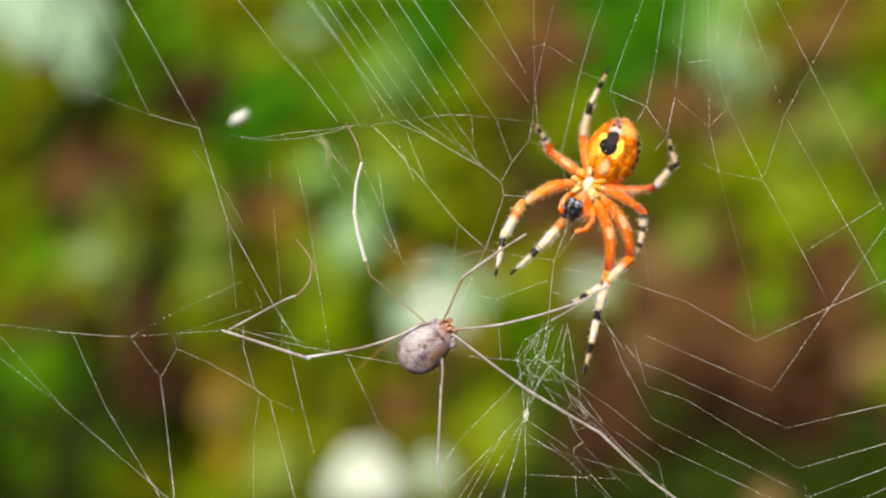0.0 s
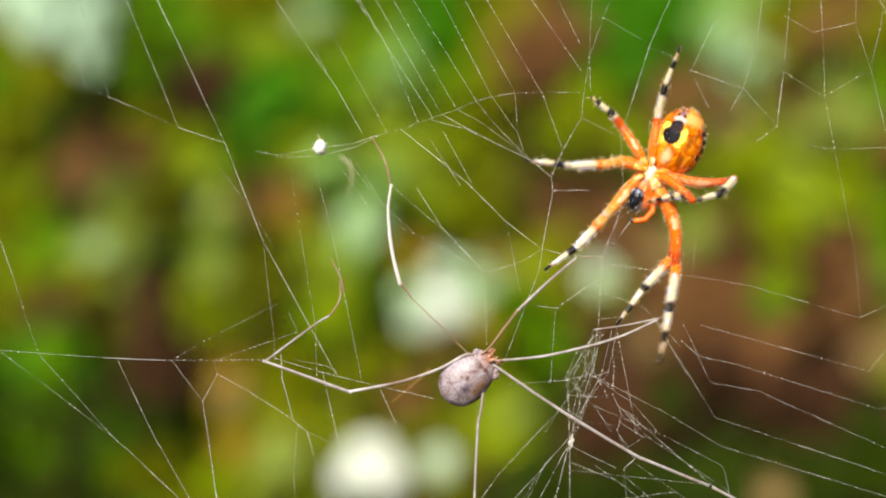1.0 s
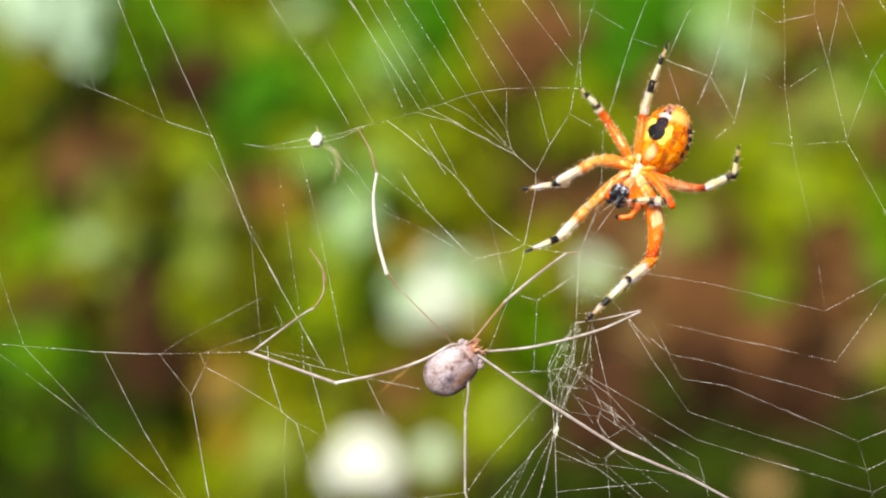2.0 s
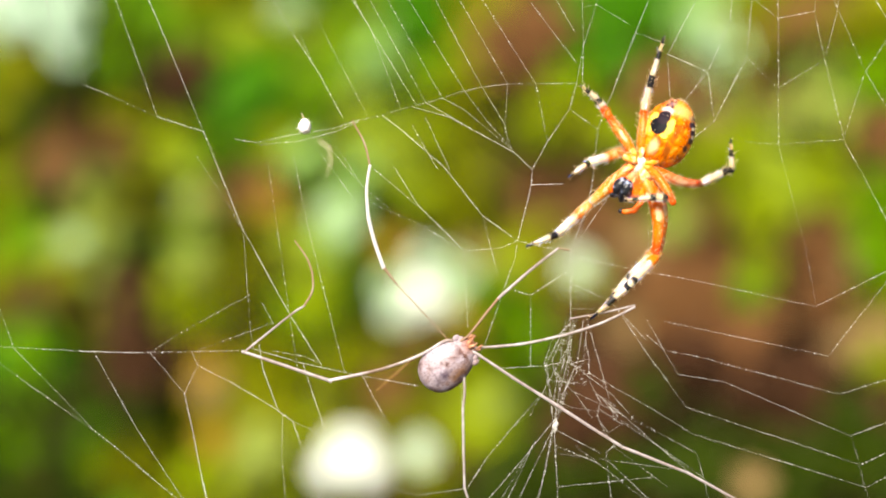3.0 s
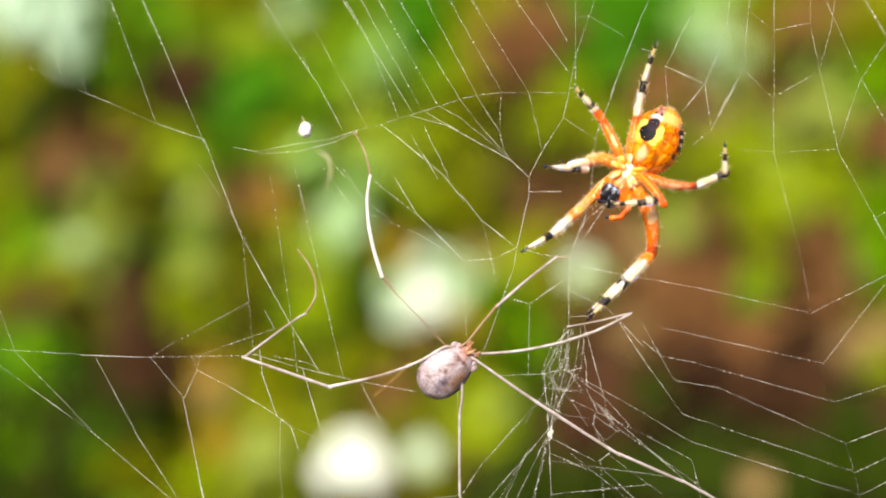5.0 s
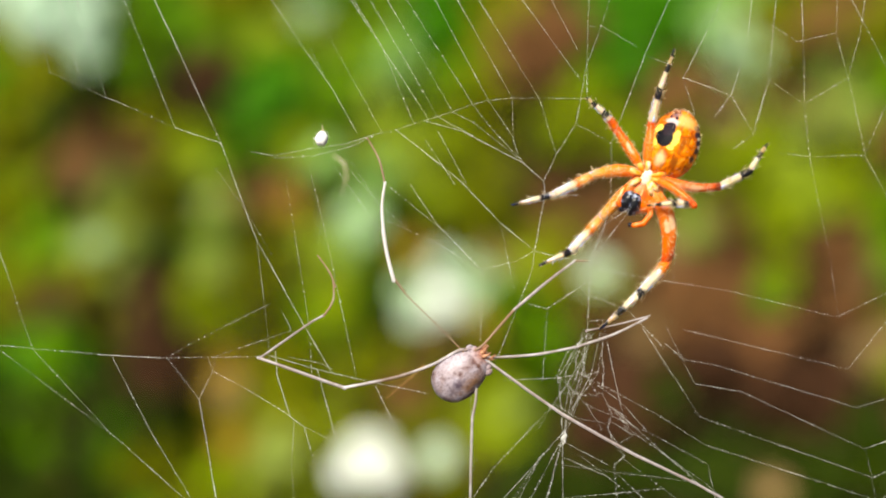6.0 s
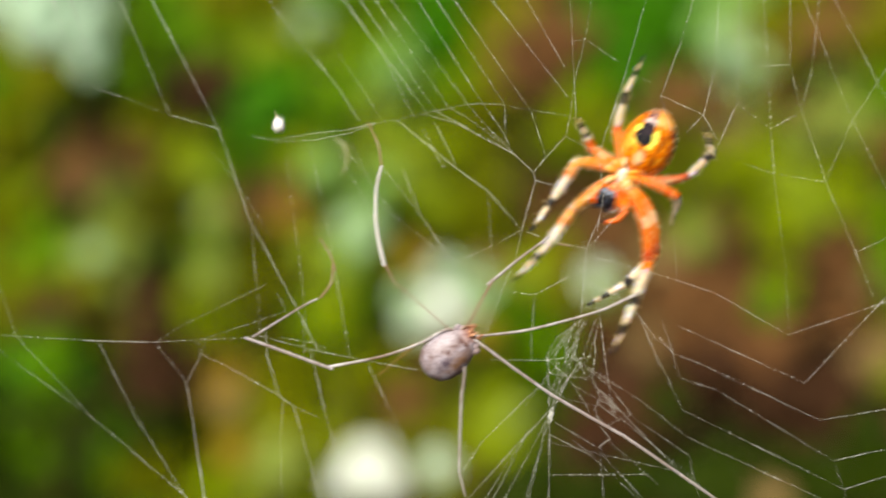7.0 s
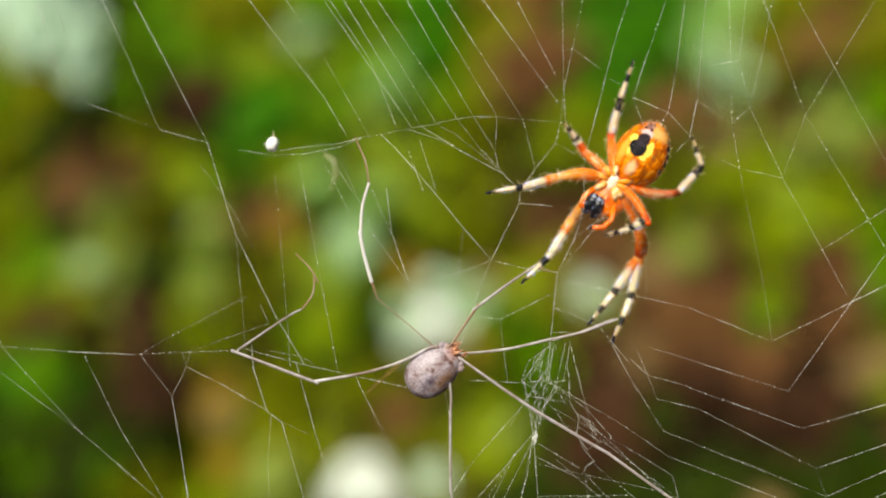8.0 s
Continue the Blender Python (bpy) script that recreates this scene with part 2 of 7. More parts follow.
shin_mat = banded("leg_shin_skin", [(0.0, RED), (0.12, RED), (0.18, CREAM), (0.68, CREAM), (0.74, BLACK), (1.0, BLACK)])
front_shin_mat = banded("front_shin_skin", [(0.0, ORANGE), (0.30, (0.92, 0.45, 0.12)), (0.44, (0.90, 0.20, 0.004)), (0.54, CREAM), (0.80, (0.88, 0.78, 0.64)), (1.0, CREAM)])
short_shin_mat = banded("short_shin_skin", [(0.0, ORANGE), (0.30, ORANGE), (0.58, RED), (0.66, CREAM), (0.72, CREAM), (0.78, BLACK), (1.0, BLACK)])
hind_shin_mat = banded("hind_shin_skin", [(0.0, ORANGE), (0.12, (0.9, 0.45, 0.12)), (0.22, ORANGE), (0.34, (0.88, 0.24, 0.01)), (0.46, CREAM), (0.82, CREAM), (0.88, BLACK), (1.0, BLACK)])
ringed_shin_mat = banded("ringed_shin_skin", [(0.0, ORANGE), (0.2, ORANGE), (0.26, BLACK), (0.42, BLACK), (0.48, CREAM), (0.68, CREAM), (0.74, BLACK), (1.0, BLACK)])
foot_mat = banded("leg_foot_skin", [(0.0, BLACK), (0.12, BLACK), (0.17, CREAM), (0.48, CREAM), (0.53, BLACK), (0.67, BLACK), (0.72, TAN), (0.84, TAN), (0.88, BLACK)])

front_foot_mat = banded("front_foot_skin", [(0.0, CREAM), (0.22, CREAM), (0.27, BLACK), (0.42, BLACK), (0.48, CREAM), (0.74, (0.88, 0.78, 0.64)), (0.84, TAN), (0.90, BLACK)])

prey_mat, tree, b = material("prey_skin", 0.7)
b.inputs["Specular IOR Level"].default_value = 0.25
col = ramp(tree, grain(tree, 420.0, 8.0, distortion=0.7), [(0.34, (0.15, 0.085, 0.085)), (0.44, (0.31, 0.235, 0.25)), (0.54, (0.38, 0.32, 0.365)), (0.68, (0.49, 0.44, 0.52))])
# lighter upper-left side: its lit sheen is put into the skin colour
col = mix(tree, spot(tree, (0.6, 2.6), (3.6, 1.2), 0.9, 1.2, 420.0), col, (0.56, 0.50, 0.56))
col = mix(tree, spot(tree, (-2.2, -1.0), (2.2, 1.1), 0.9, 1.8, 620.0), col, (0.075, 0.05, 0.085))
col = mix(tree, spot(tree, (0.8, -2.7), (3.6, 1.2), 0.8, 1.6, 700.0), col, (0.26, 0.14, 0.085))
col = mix(tree, spot(tree, (3.4, -0.7), (0.4, 0.4), 0.3, 0.6, 900.0), col, (0.12, 0.06, 0.05))
col = mix(tree, spot(tree, (5.4, 0.6), (1.5, 1.7), 0.7, 1.0, 800.0), col, (0.36, 0.17, 0.12))
flecks = ramp(tree, grain(tree, 2200.0, 2.0), [(0.36, (0.6, 0.55, 0.58)), (0.52, (1, 1, 1))])
tree.links.new(mix(tree, 0.8, col, flecks, "MULTIPLY"), b.inputs["Base Color"])
rings = node(tree, "ShaderNodeTexWave", Scale=260.0, Distortion=3.0, Detail=3.0)
tree.links.new(coords(tree), rings.inputs["Vector"])
creased = mix(tree, 0.45, grain(tree, 1300.0, 4.0), rings.outputs["Color"])
bump(tree, b, creased, 0.35, 0.0003)

prey_head_mat, tree, b = material("prey_head", 0.5)
tree.links.new(ramp(tree, grain(tree, 800.0, 3.0), [(0.35, (0.36, 0.14, 0.07)), (0.6, (0.66, 0.34, 0.20))]), b.inputs["Base Color"])


def prey_limb(name, stops):
    m, tree, b = material(name, 0.6)
    tree.links.new(ramp(tree, grain(tree, 130.0, 4.0), stops), b.inputs["Base Color"])
    b.inputs["Subsurface Weight"].default_value = 0.2
    b.inputs["Subsurface Radius"].default_value = (0.0005, 0.0004, 0.0003)
    return m


prey_leg_mat = prey_limb("prey_leg", [(0.36, (0.19, 0.115, 0.08)), (0.46, (0.35, 0.30, 0.295)), (0.60, (0.64, 0.61, 0.655))])
prey_pale_mat = prey_limb("prey_pale_leg", [(0.30, (0.45, 0.38, 0.34)), (0.42, (0.66, 0.63, 0.64)), (0.60, (0.76, 0.75, 0.79))])
prey_tan_mat = prey_limb("prey_brown_leg", [(0.36, (0.20, 0.10, 0.05)), (0.50, (0.32, 0.21, 0.14)), (0.64, (0.45, 0.35, 0.29))])

fluff, tree, b = material("white_fluff", 0.8)
b.inputs["Base Color"].default_value = (0.88, 0.88, 0.88, 1)

stalk_mat, tree, b = material("dry_stalk", 0.7)
tree.links.new(ramp(tree, grain(tree, 300.0), [(0.35, (0.26, 0.13, 0.035)), (0.65, (0.44, 0.25, 0.08))]), b.inputs["Base Color"])

curl_mat, tree, b = material("dry_curl", 0.7)
tree.links.new(ramp(tree, grain(tree, 300.0), [(0.35, (0.34, 0.30, 0.17)), (0.65, (0.52, 0.48, 0.32))]), b.inputs["Base Color"])


# ---- how the web sways: places on it in millimetres, and how far each is pulled ----
SWAY_TIMES = (0, 0.05, 0.2, 0.3, 0.5, 0.7, 0.8, 1, 1.5, 1.7, 2.8, 3, 3.5, 4, 4.5, 4.7, 6, 6.5, 6.8, 6.97, 7, 7.03, 7.2, 7.3, 7.47, 7.5, 7.53, 7.7, 7.95, 8)
SWAY = {}


def pulled(place, across, up):
    SWAY[place] = (across, up)


pulled((-14.45, 16.19), (-4.13, -4.17, -1, -3.03, -0.38, -3.86, -3.85, 0.33, -0.87, -1, -0.21, 0.33, 0, 0.43, 0.32, -0.12, -0.54, -0.33, -3.58, -1.91, -1.2, -0.42, -2.57, -1.89, -4.83, -3.8, -2.75, -5.82, -2.33, -2.28),
       (3.91, 3.88, 2.89, 2.1, 3.26, -0.31, -0.78, -2.39, -2.83, -1.9, -0.15, -0.11, 0, 0, -0.11, -0.76, -2.82, -2.06, -0.45, 1.84, 2.07, 2.27, 3, 3.73, 3.85, 4.13, 4.49, 0.97, 1.27, 1.41))
pulled((-11.84, -3.15), (-5.97, -6.01, -2.41, -5.09, -2.17, -5.06, -4.82, -0.65, -1.85, -1.99, -0.2, 0.33, 0, 0.54, 0.32, -0.12, -1.52, -1.19, -5.21, -3.97, -3.26, -2.48, -4.09, -2.97, -6.68, -5.65, -4.6, -6.69, -4.4, -4.35),
       (5.32, 5.29, 8.65, 2.97, 3.83, 0.02, 0.2, -0.98, -1.63, -0.7, -0.15, -0.11, 0, -0.11, -0.33, -0.98, -1.3, -0.87, 0.2, 3.04, 3.26, 3.47, 6.59, 7.65, 6.34, 6.62, 6.98, 3.26, 2.47, 2.61))
pulled((-25.2, -6.41), (-2.82, -2.86, -0.23, -1.72, 0.82, -2.78, -2.43, 1.74, 0.43, 0.29, -0.2, 0.33, 0, 0.54, 0.76, 0.32, 0.76, 1.09, -2.38, -0.06, 0.65, 1.43, -1.16, -0.91, -4.4, -3.37, -2.32, -5.6, -1.9, -1.85),
       (4.99, 4.96, 3.76, 2.43, 4.44, 1.65, 0.96, -0.44, -1.42, -0.48, -0.15, -0.11, 0, 0.11, 0.11, -0.54, -1.52, -0.65, 1.28, 3.25, 3.48, 3.68, 3.65, 4.06, 4.82, 5.1, 5.46, 0.76, 3.77, 3.91))
pulled((39.22, -3.91), (-2.39, -2.43, 0.85, -1.29, 1.15, -0.28, 0.5, 4.57, -0.11, -0.24, -0.63, 0.22, 0, 0.54, 0.11, -0.88, 1.3, 4.02, 0.55, 1.92, 2.06, 2.26, -0.72, -0.8, -2.87, -2.61, -2.32, -3.97, -2.55, -2.5),
       (0.65, 0.62, 1.59, 0.8, 2.3, 2.19, 0.96, 1.19, -0.87, 0.03, -0.02, 0, 0, 0, 0.22, -0.44, -0.99, 0.44, 2.8, 1.03, 1.09, 1.12, 0.83, 1.34, 0.49, 0.54, 0.68, 0.11, -0.14, 0))
pulled((41.82, -13.69), (-6.3, -6.34, -2.3, -4.98, 0.98, -1.36, -0.8, 3.48, -1.09, -1.22, -0.67, 0.22, 0, 0.54, 0, -1.01, 0.54, 3.15, -0.97, -1.06, -0.65, -0.18, -4.41, -3.41, -7.57, -6.95, -6.31, -6.91, -4.83, -4.78),
       (1.19, 1.16, 3.11, 1.78, 2.5, 1.97, 0.74, 1.19, -0.76, 0.14, -0.02, 0, 0, 0, 0.22, -0.44, -0.59, 0.65, 2.59, 1.6, 1.74, 1.85, 2.13, 2.65, 1.36, 1.52, 1.76, 0.43, -0.03, 0.11))
pulled((80.82, 33.79), (-17.92, -17.96, -15.88, -15.74, -4.43, 2.04, 1.42, 6.41, -1.08, -1.16, -1.04, 0.41, 0, 0.73, 0.18, -1.1, 1.91, 6.47, 2.02, -6.39, -5.98, -5.51, -15.82, -17.09, -18.76, -18.14, -17.5, -17.66, -13.52, -13.47),
       (-4.24, -4.27, -4.38, -3.54, -1.71, 3.45, 3.14, 1.45, 0.6, 1.5, 0.27, 0.28, 0, 0.32, 0.75, 0.09, -1.01, 1.83, 4.1, -6.55, -6.41, -6.3, -4.06, -3.54, -3.86, -3.7, -3.46, -4.78, -3.07, -2.93))
pulled((73.11, 36.28), (-21.51, -21.55, -19.25, -19.1, -6.96, -0.39, 0.28, 4.46, -2.13, -2.22, -1.11, 0.22, 0, 0.54, -0.11, -1.39, 0.49, 4.13, 0.11, -8.68, -8.27, -7.81, -19.19, -20.46, -22.46, -21.83, -21.19, -21.03, -16.89, -16.84),
       (-5.33, -5.36, -5.47, -4.63, -2.22, 2.19, 2.04, 0.32, -0.35, 0.55, 0.09, 0.11, 0, 0.11, 0.32, -0.33, -2.29, 0.33, 2.48, -7.42, -7.28, -7.17, -5.15, -4.63, -4.94, -4.78, -4.54, -5.87, -4.16, -4.02))
pulled((51.93, 24.55), (-11.84, -11.88, -10.01, -9.33, -0.7, 2.87, 2.71, 8.04, 2.07, 1.96, -0.81, 0.22, 0, 0.54, 0.11, -0.99, 3.81, 7.6, 1.95, -2.82, -2.68, -2.48, -9.63, -10.4, -12.11, -11.84, -11.56, -10.82, -6.9, -6.85),
       (0.97, 0.94, 0.83, 0.8, 2.02, 2.73, 2.42, 0.97, -0.24, 0.66, 0.09, 0.11, 0, 0.11, 0.32, -0.34, -1.36, 0.98, 3.23, -1.76, -1.7, -1.66, 0.39, 0.36, 0.59, 0.65, 0.78, 0, 2.14, 2.28))
pulled((50.62, 34), (-14.51, -14.55, -11.2, -11.75, -3.58, -1.58, -2.36, 2.61, -2.1, -2.21, -0.79, 0.22, 0, 0.54, 0.11, -0.97, 0.62, 3.04, -1.07, -4.58, -4.44, -4.24, -11.05, -12.08, -14.14, -13.87, -13.59, -14.16, -9.91, -9.86),
       (-2.8, -2.83, -2.93, -2.38, 0, 1.43, 0.96, -1.2, -1.78, -0.87, 0.09, 0.11, 0, 0.11, 0.22, -0.43, -3.43, -1.41, 0.46, -5.79, -5.74, -5.7, -3.9, -4.15, -3.64, -3.59, -3.45, -4.37, -2.88, -2.74))
pulled((-5.32, 8.8), (-8.8, -8.84, -4.36, -5.96, -2.35, -4.51, -3.74, 1.2, -0.11, -0.24, -0.2, 0.33, 0, 0.33, 0.22, -0.27, 0.44, 0.87, -4.01, -3.65, -2.93, -2.16, -5.17, -6.12, -9.61, -8.58, -7.53, -10.49, -7.11, -7.06),
       (1.73, 1.7, 2.46, 0.26, 1.57, -1.61, -1.76, -3.15, -3.59, -2.66, -0.15, -0.11, 0, 0, 0.43, -0.22, -3.26, -3.04, -1.54, 0.21, 0.44, 0.64, 0.83, 2.76, 1.08, 1.36, 1.72, -1.2, -0.9, -0.76))
pulled((7.06, 6.41), (-6.63, -6.67, -1.21, -2.81, -0.02, -2.66, -2.87, 0.98, -0.65, -0.78, -0.09, 0.44, 0, 0.43, 0.43, -0.22, 0.11, 0.43, -3.2, -2.73, -2.02, -1.24, -3.65, -3.62, -7.42, -6.39, -5.34, -8.54, -5.38, -5.33),
       (2.28, 2.25, 11.26, 8.08, 7.59, 3.07, 1.93, 0.87, -0.55, 0.37, 0.18, 0.21, 0, 0.22, 0.54, -0.11, -0.21, 0.54, 4.86, 7.42, 7.65, 7.85, 11.15, 10.58, 7.58, 7.86, 8.22, 4.23, 2.9, 3.04))
pulled((-68.87, 31.61), (-4.56, -4.6, -1.65, -2.92, -0.76, -4.73, -4.39, 0.11, -0.76, -0.86, -0.24, 0.33, 0, 0.33, 0.32, -0.11, -0.22, -0.65, -4.01, -2.13, -1.41, -0.64, -2.13, -2.65, -5.59, -4.56, -3.51, -5.38, -2.55, -2.5),
       (2.71, 2.68, 2.68, 1.02, 1.96, 1.1, 0.63, -0.98, -2.39, -1.44, -0.26, -0.22, 0, 0.11, 0.22, -0.42, -1.84, -0.87, 0.96, 0.97, 1.2, 1.4, 2.24, 2.76, 2.22, 2.5, 2.86, 0, 1.06, 1.2))
pulled((-55.19, 25.64), (-4.34, -4.38, -0.89, -2.7, -0.32, -4.41, -4.17, 0, -0.76, -0.87, -0.23, 0.33, 0, 0.33, 0.32, -0.12, -0.32, -0.54, -3.91, -2.02, -1.3, -0.53, -1.92, -1.89, -5.27, -4.24, -3.19, -5.49, -2.12, -2.07),
       (3.8, 3.77, 3.76, 1.89, 2.83, 1, 0.63, -0.76, -2.28, -1.33, -0.15, -0.11, 0, 0.11, 0.43, -0.21, -1.63, -0.87, 0.85, 2.17, 2.39, 2.6, 3.11, 4.06, 3.41, 3.69, 4.05, 0.43, 2.14, 2.28))
pulled((-12.38, 25.96), (-4.24, -4.28, -1.1, -2.37, 0.68, -2.89, -4.06, 0.22, -0.87, -0.99, 0.22, 0.76, 0, 0.54, 0.76, 0.32, -0.43, -0.43, -2.6, -0.93, -0.22, 0.56, -2.13, -2.1, -5.48, -4.45, -3.4, -6.47, -2.01, -1.96),
       (1.52, 1.49, 2.35, 1.02, 2.93, 0.02, -0.46, -1.31, -2.61, -1.68, -0.25, -0.22, 0, -0.11, 0.22, -0.43, -2.28, -1.41, -0.13, 0.97, 1.2, 1.4, 1.7, 2.1, 1.13, 1.41, 1.77, -0.66, 0.84, 0.98))
pulled((25.09, 31.61), (-10.54, -10.58, -4.58, -6.18, -2.68, -5.82, -6.24, -1.84, -2.28, -2.4, 0.21, 0.87, 0, 0.54, 0.87, 0.02, -2.21, -2.06, -5.1, -4.27, -4.13, -3.93, -5.39, -6.45, -11.02, -10.75, -10.47, -10.82, -4.72, -4.67),
       (-3.37, -3.4, -5.25, -4.85, -2.07, 1.32, 1.5, 0.43, -1.2, -0.29, 0.41, 0.43, 0, 0.11, 0.76, 0.11, -1.66, 0.44, 1.18, -3.64, -3.58, -3.55, -5.69, -6.26, -3.75, -3.7, -3.56, -3.81, -2.2, -2.06))
pulled((64.2, 31.07), (-15.93, -15.97, -13.15, -13.32, -4.11, -0.17, -0.6, 4.68, -1.29, -1.39, -0.99, 0.22, 0, 0.54, -0.11, -1.32, 1.1, 4.56, 0.33, -5.42, -5.01, -4.55, -12.74, -13.79, -15.93, -15.31, -14.66, -15.3, -11.11, -11.06),
       (-3.67, -3.7, -3.83, -3.03, -1.02, 1.86, 1.69, 0.32, -0.56, 0.34, -0.02, 0, 0, 0.11, 0.32, -0.34, -2.01, 0.44, 2.37, -5.44, -5.3, -5.19, -3.3, -3.55, -3.23, -3.07, -2.83, -3.64, -1.91, -1.77))
pulled((76.7, 20.97), (-18.14, -18.18, -16.31, -16.17, -5.91, 0.92, 1.37, 4.46, -1.99, -2.08, -1.06, 0.33, 0, 0.54, -0.22, -1.51, 0.19, 4.35, 1.42, -7.47, -7.07, -6.6, -16.26, -17.16, -18.87, -18.25, -17.61, -18.09, -13.96, -13.91),
       (-3.92, -3.95, -3.73, -2.68, -1.6, 2.52, 2.04, 0.65, -0.28, 0.61, 0.09, 0.11, 0, 0.11, 0.22, -0.44, -1.79, 0.44, 2.7, -5.58, -5.45, -5.33, -3.41, -3.6, -3.71, -3.55, -3.31, -4.02, -2.42, -2.28))
pulled((16.51, 15.32), (-8.26, -8.3, -2.3, -5.74, -2.28, -3.54, -3.85, 0.22, -1.3, -1.43, 0.11, 0.65, 0, 0.43, 0.65, -0.12, -0.94, -0.22, -2.71, -2.97, -2.82, -2.62, -3.65, -5.69, -8.63, -8.36, -8.08, -8.75, -4.25, -4.13),
       (1.3, 1.27, 1.59, 2.65, 3.37, 2.19, 2.26, 0.43, -0.87, 0.05, 0.08, 0.11, 0, -0.11, 0.43, -0.22, -1.29, 0.44, 1.72, 1.79, 1.85, 1.88, 1.48, 2.21, 1.14, 1.19, 1.33, 1.3, 0.76, 0.92))
pulled((3.69, 0.11), (-14.67, -14.71, -8.49, -9.22, -3.72, -6.25, -5.15, 0.44, -0.43, -0.57, -0.2, 0.33, 0, 0.43, 0.32, -0.29, 0, -0.22, -5.64, -6.14, -5.42, -4.65, -8.43, -10.03, -15.26, -14.23, -13.18, -14.94, -12.86, -12.81),
       (0.97, 0.94, 2.89, -0.83, -0.1, -1.61, -1.54, -3.15, -3.7, -2.78, -0.36, -0.33, 0, 0, 0, -0.65, -3.36, -3.15, -1.76, -1.1, -0.87, -0.67, 0.07, 2.21, 0.35, 0.63, 0.99, -1.42, -2.53, -2.39))
pulled((-49.54, -27.16), (-7.17, -7.21, -1.97, -5.09, -2.17, -6.25, -5.48, -0.32, -1.09, -1.23, -0.41, 0.11, 0, 0.43, 0.11, -0.32, -0.76, -0.87, -5.97, -3.76, -3.04, -2.27, -4.09, -3.52, -7.87, -6.84, -5.79, -6.8, -4.61, -4.56),
       (6.08, 6.05, 7.89, 3.63, 4.24, 1, 1.07, -0.55, -1.2, -0.24, -0.27, -0.22, 0, 0, 0.32, -0.32, -0.87, -0.43, 0.85, 3.58, 3.8, 4.01, 5.28, 6.88, 5.26, 5.54, 5.9, 3.36, 3.88, 4.02))
pulled((-38.46, -19.99), (-6.08, -6.12, -1.43, -4.55, -1.3, -5.06, -4.28, 0.33, -0.76, -0.9, -0.19, 0.33, 0, 0.54, 0.32, -0.12, -0.43, -0.11, -4.88, -3.11, -2.39, -1.62, -3.55, -2.97, -7.44, -6.41, -5.36, -6.15, -3.85, -3.8),
       (7.38, 7.35, 9.52, 4.6, 5.22, 1.43, 1.5, -0.44, -0.87, 0.08, -0.05, 0, 0, 0, 0.43, -0.21, -0.65, -0.11, 1.28, 4.34, 4.56, 4.77, 6.37, 9.27, 6.34, 6.62, 6.98, 4.56, 4.64, 4.78))
pulled((1.19, -21.62), (-7.17, -7.21, -1.43, -5.85, -2.17, -5.38, -4.61, -0.32, -1.63, -1.78, -0.41, 0.11, 0, 0.43, 0, -0.58, -1.3, -0.76, -5.43, -4.19, -3.48, -2.7, -3.55, -3.19, -8.42, -7.39, -6.34, -7.34, -5.27, -5.22),
       (6.84, 6.81, 8.87, 4.06, 4.67, 0.89, 0.41, -1.31, -1.74, -0.82, -0.25, -0.22, 0, -0.11, 0.11, -0.54, -1.3, -0.98, 0.41, 4.01, 4.24, 4.44, 6.59, 7.86, 6.56, 6.84, 7.2, 4.56, 3.23, 3.37))
pulled((21.29, -33.57), (-8.04, -8.08, -3.28, -6.5, -2.93, -5.6, -4.82, -0.54, -2.06, -2.21, -0.37, 0.22, 0, 0.54, 0, -0.82, -1.63, -0.98, -5.32, -4.54, -4.13, -3.66, -5.61, -5.14, -8.77, -8.15, -7.5, -7.99, -6.03, -5.98),
       (5.53, 5.5, 8.65, 5.47, 4.13, -0.31, -0.46, -1.41, -1.96, -1.05, -0.13, -0.11, 0, -0.22, 0.11, -0.54, -1.52, -1.3, -0.13, 4.1, 4.24, 4.35, 7.35, 7.32, 6.03, 6.19, 6.43, 4.56, 2.47, 2.61))
pulled((71.59, -10.97), (-14.34, -14.38, -11.97, -12.48, -6.52, -0.82, 0.17, 4.24, -0.76, -0.87, -1.21, 0.11, 0, 0.43, -0.22, -1.52, 0.22, 3.69, -0.32, -9.43, -9.02, -8.55, -12.24, -13.51, -15.83, -15.21, -14.57, -14.4, -11.02, -10.97),
       (-2.72, -2.75, -1.99, -2.02, -2.06, 1, 0.85, 0, -0.87, 0.01, -0.01, 0, 0, -0.11, 0.22, -0.45, -0.76, -0.22, 1.18, -2.85, -2.71, -2.6, -2.43, -2.46, -2.88, -2.72, -2.48, -2.83, -1.66, -1.52))
pulled((74.09, -20.53), (-13.69, -13.73, -10.77, -11.5, -5.97, -1.15, -0.37, 3.48, -1.19, -1.3, -1.24, 0.11, 0, 0.43, -0.22, -1.53, -0.11, 3.15, -0.97, -8.67, -8.26, -7.79, -11.48, -12.53, -14.96, -14.34, -13.7, -13.64, -10.26, -10.21),
       (-2.61, -2.64, -1.99, -2.13, -2.06, 0.56, 0.41, -0.65, -1.31, -0.44, -0, 0, 0, 0, 0.32, -0.35, -1.19, -0.87, 0.74, -2.52, -2.39, -2.27, -2.43, -2.68, -2.66, -2.5, -2.26, -2.83, -1.66, -1.52))
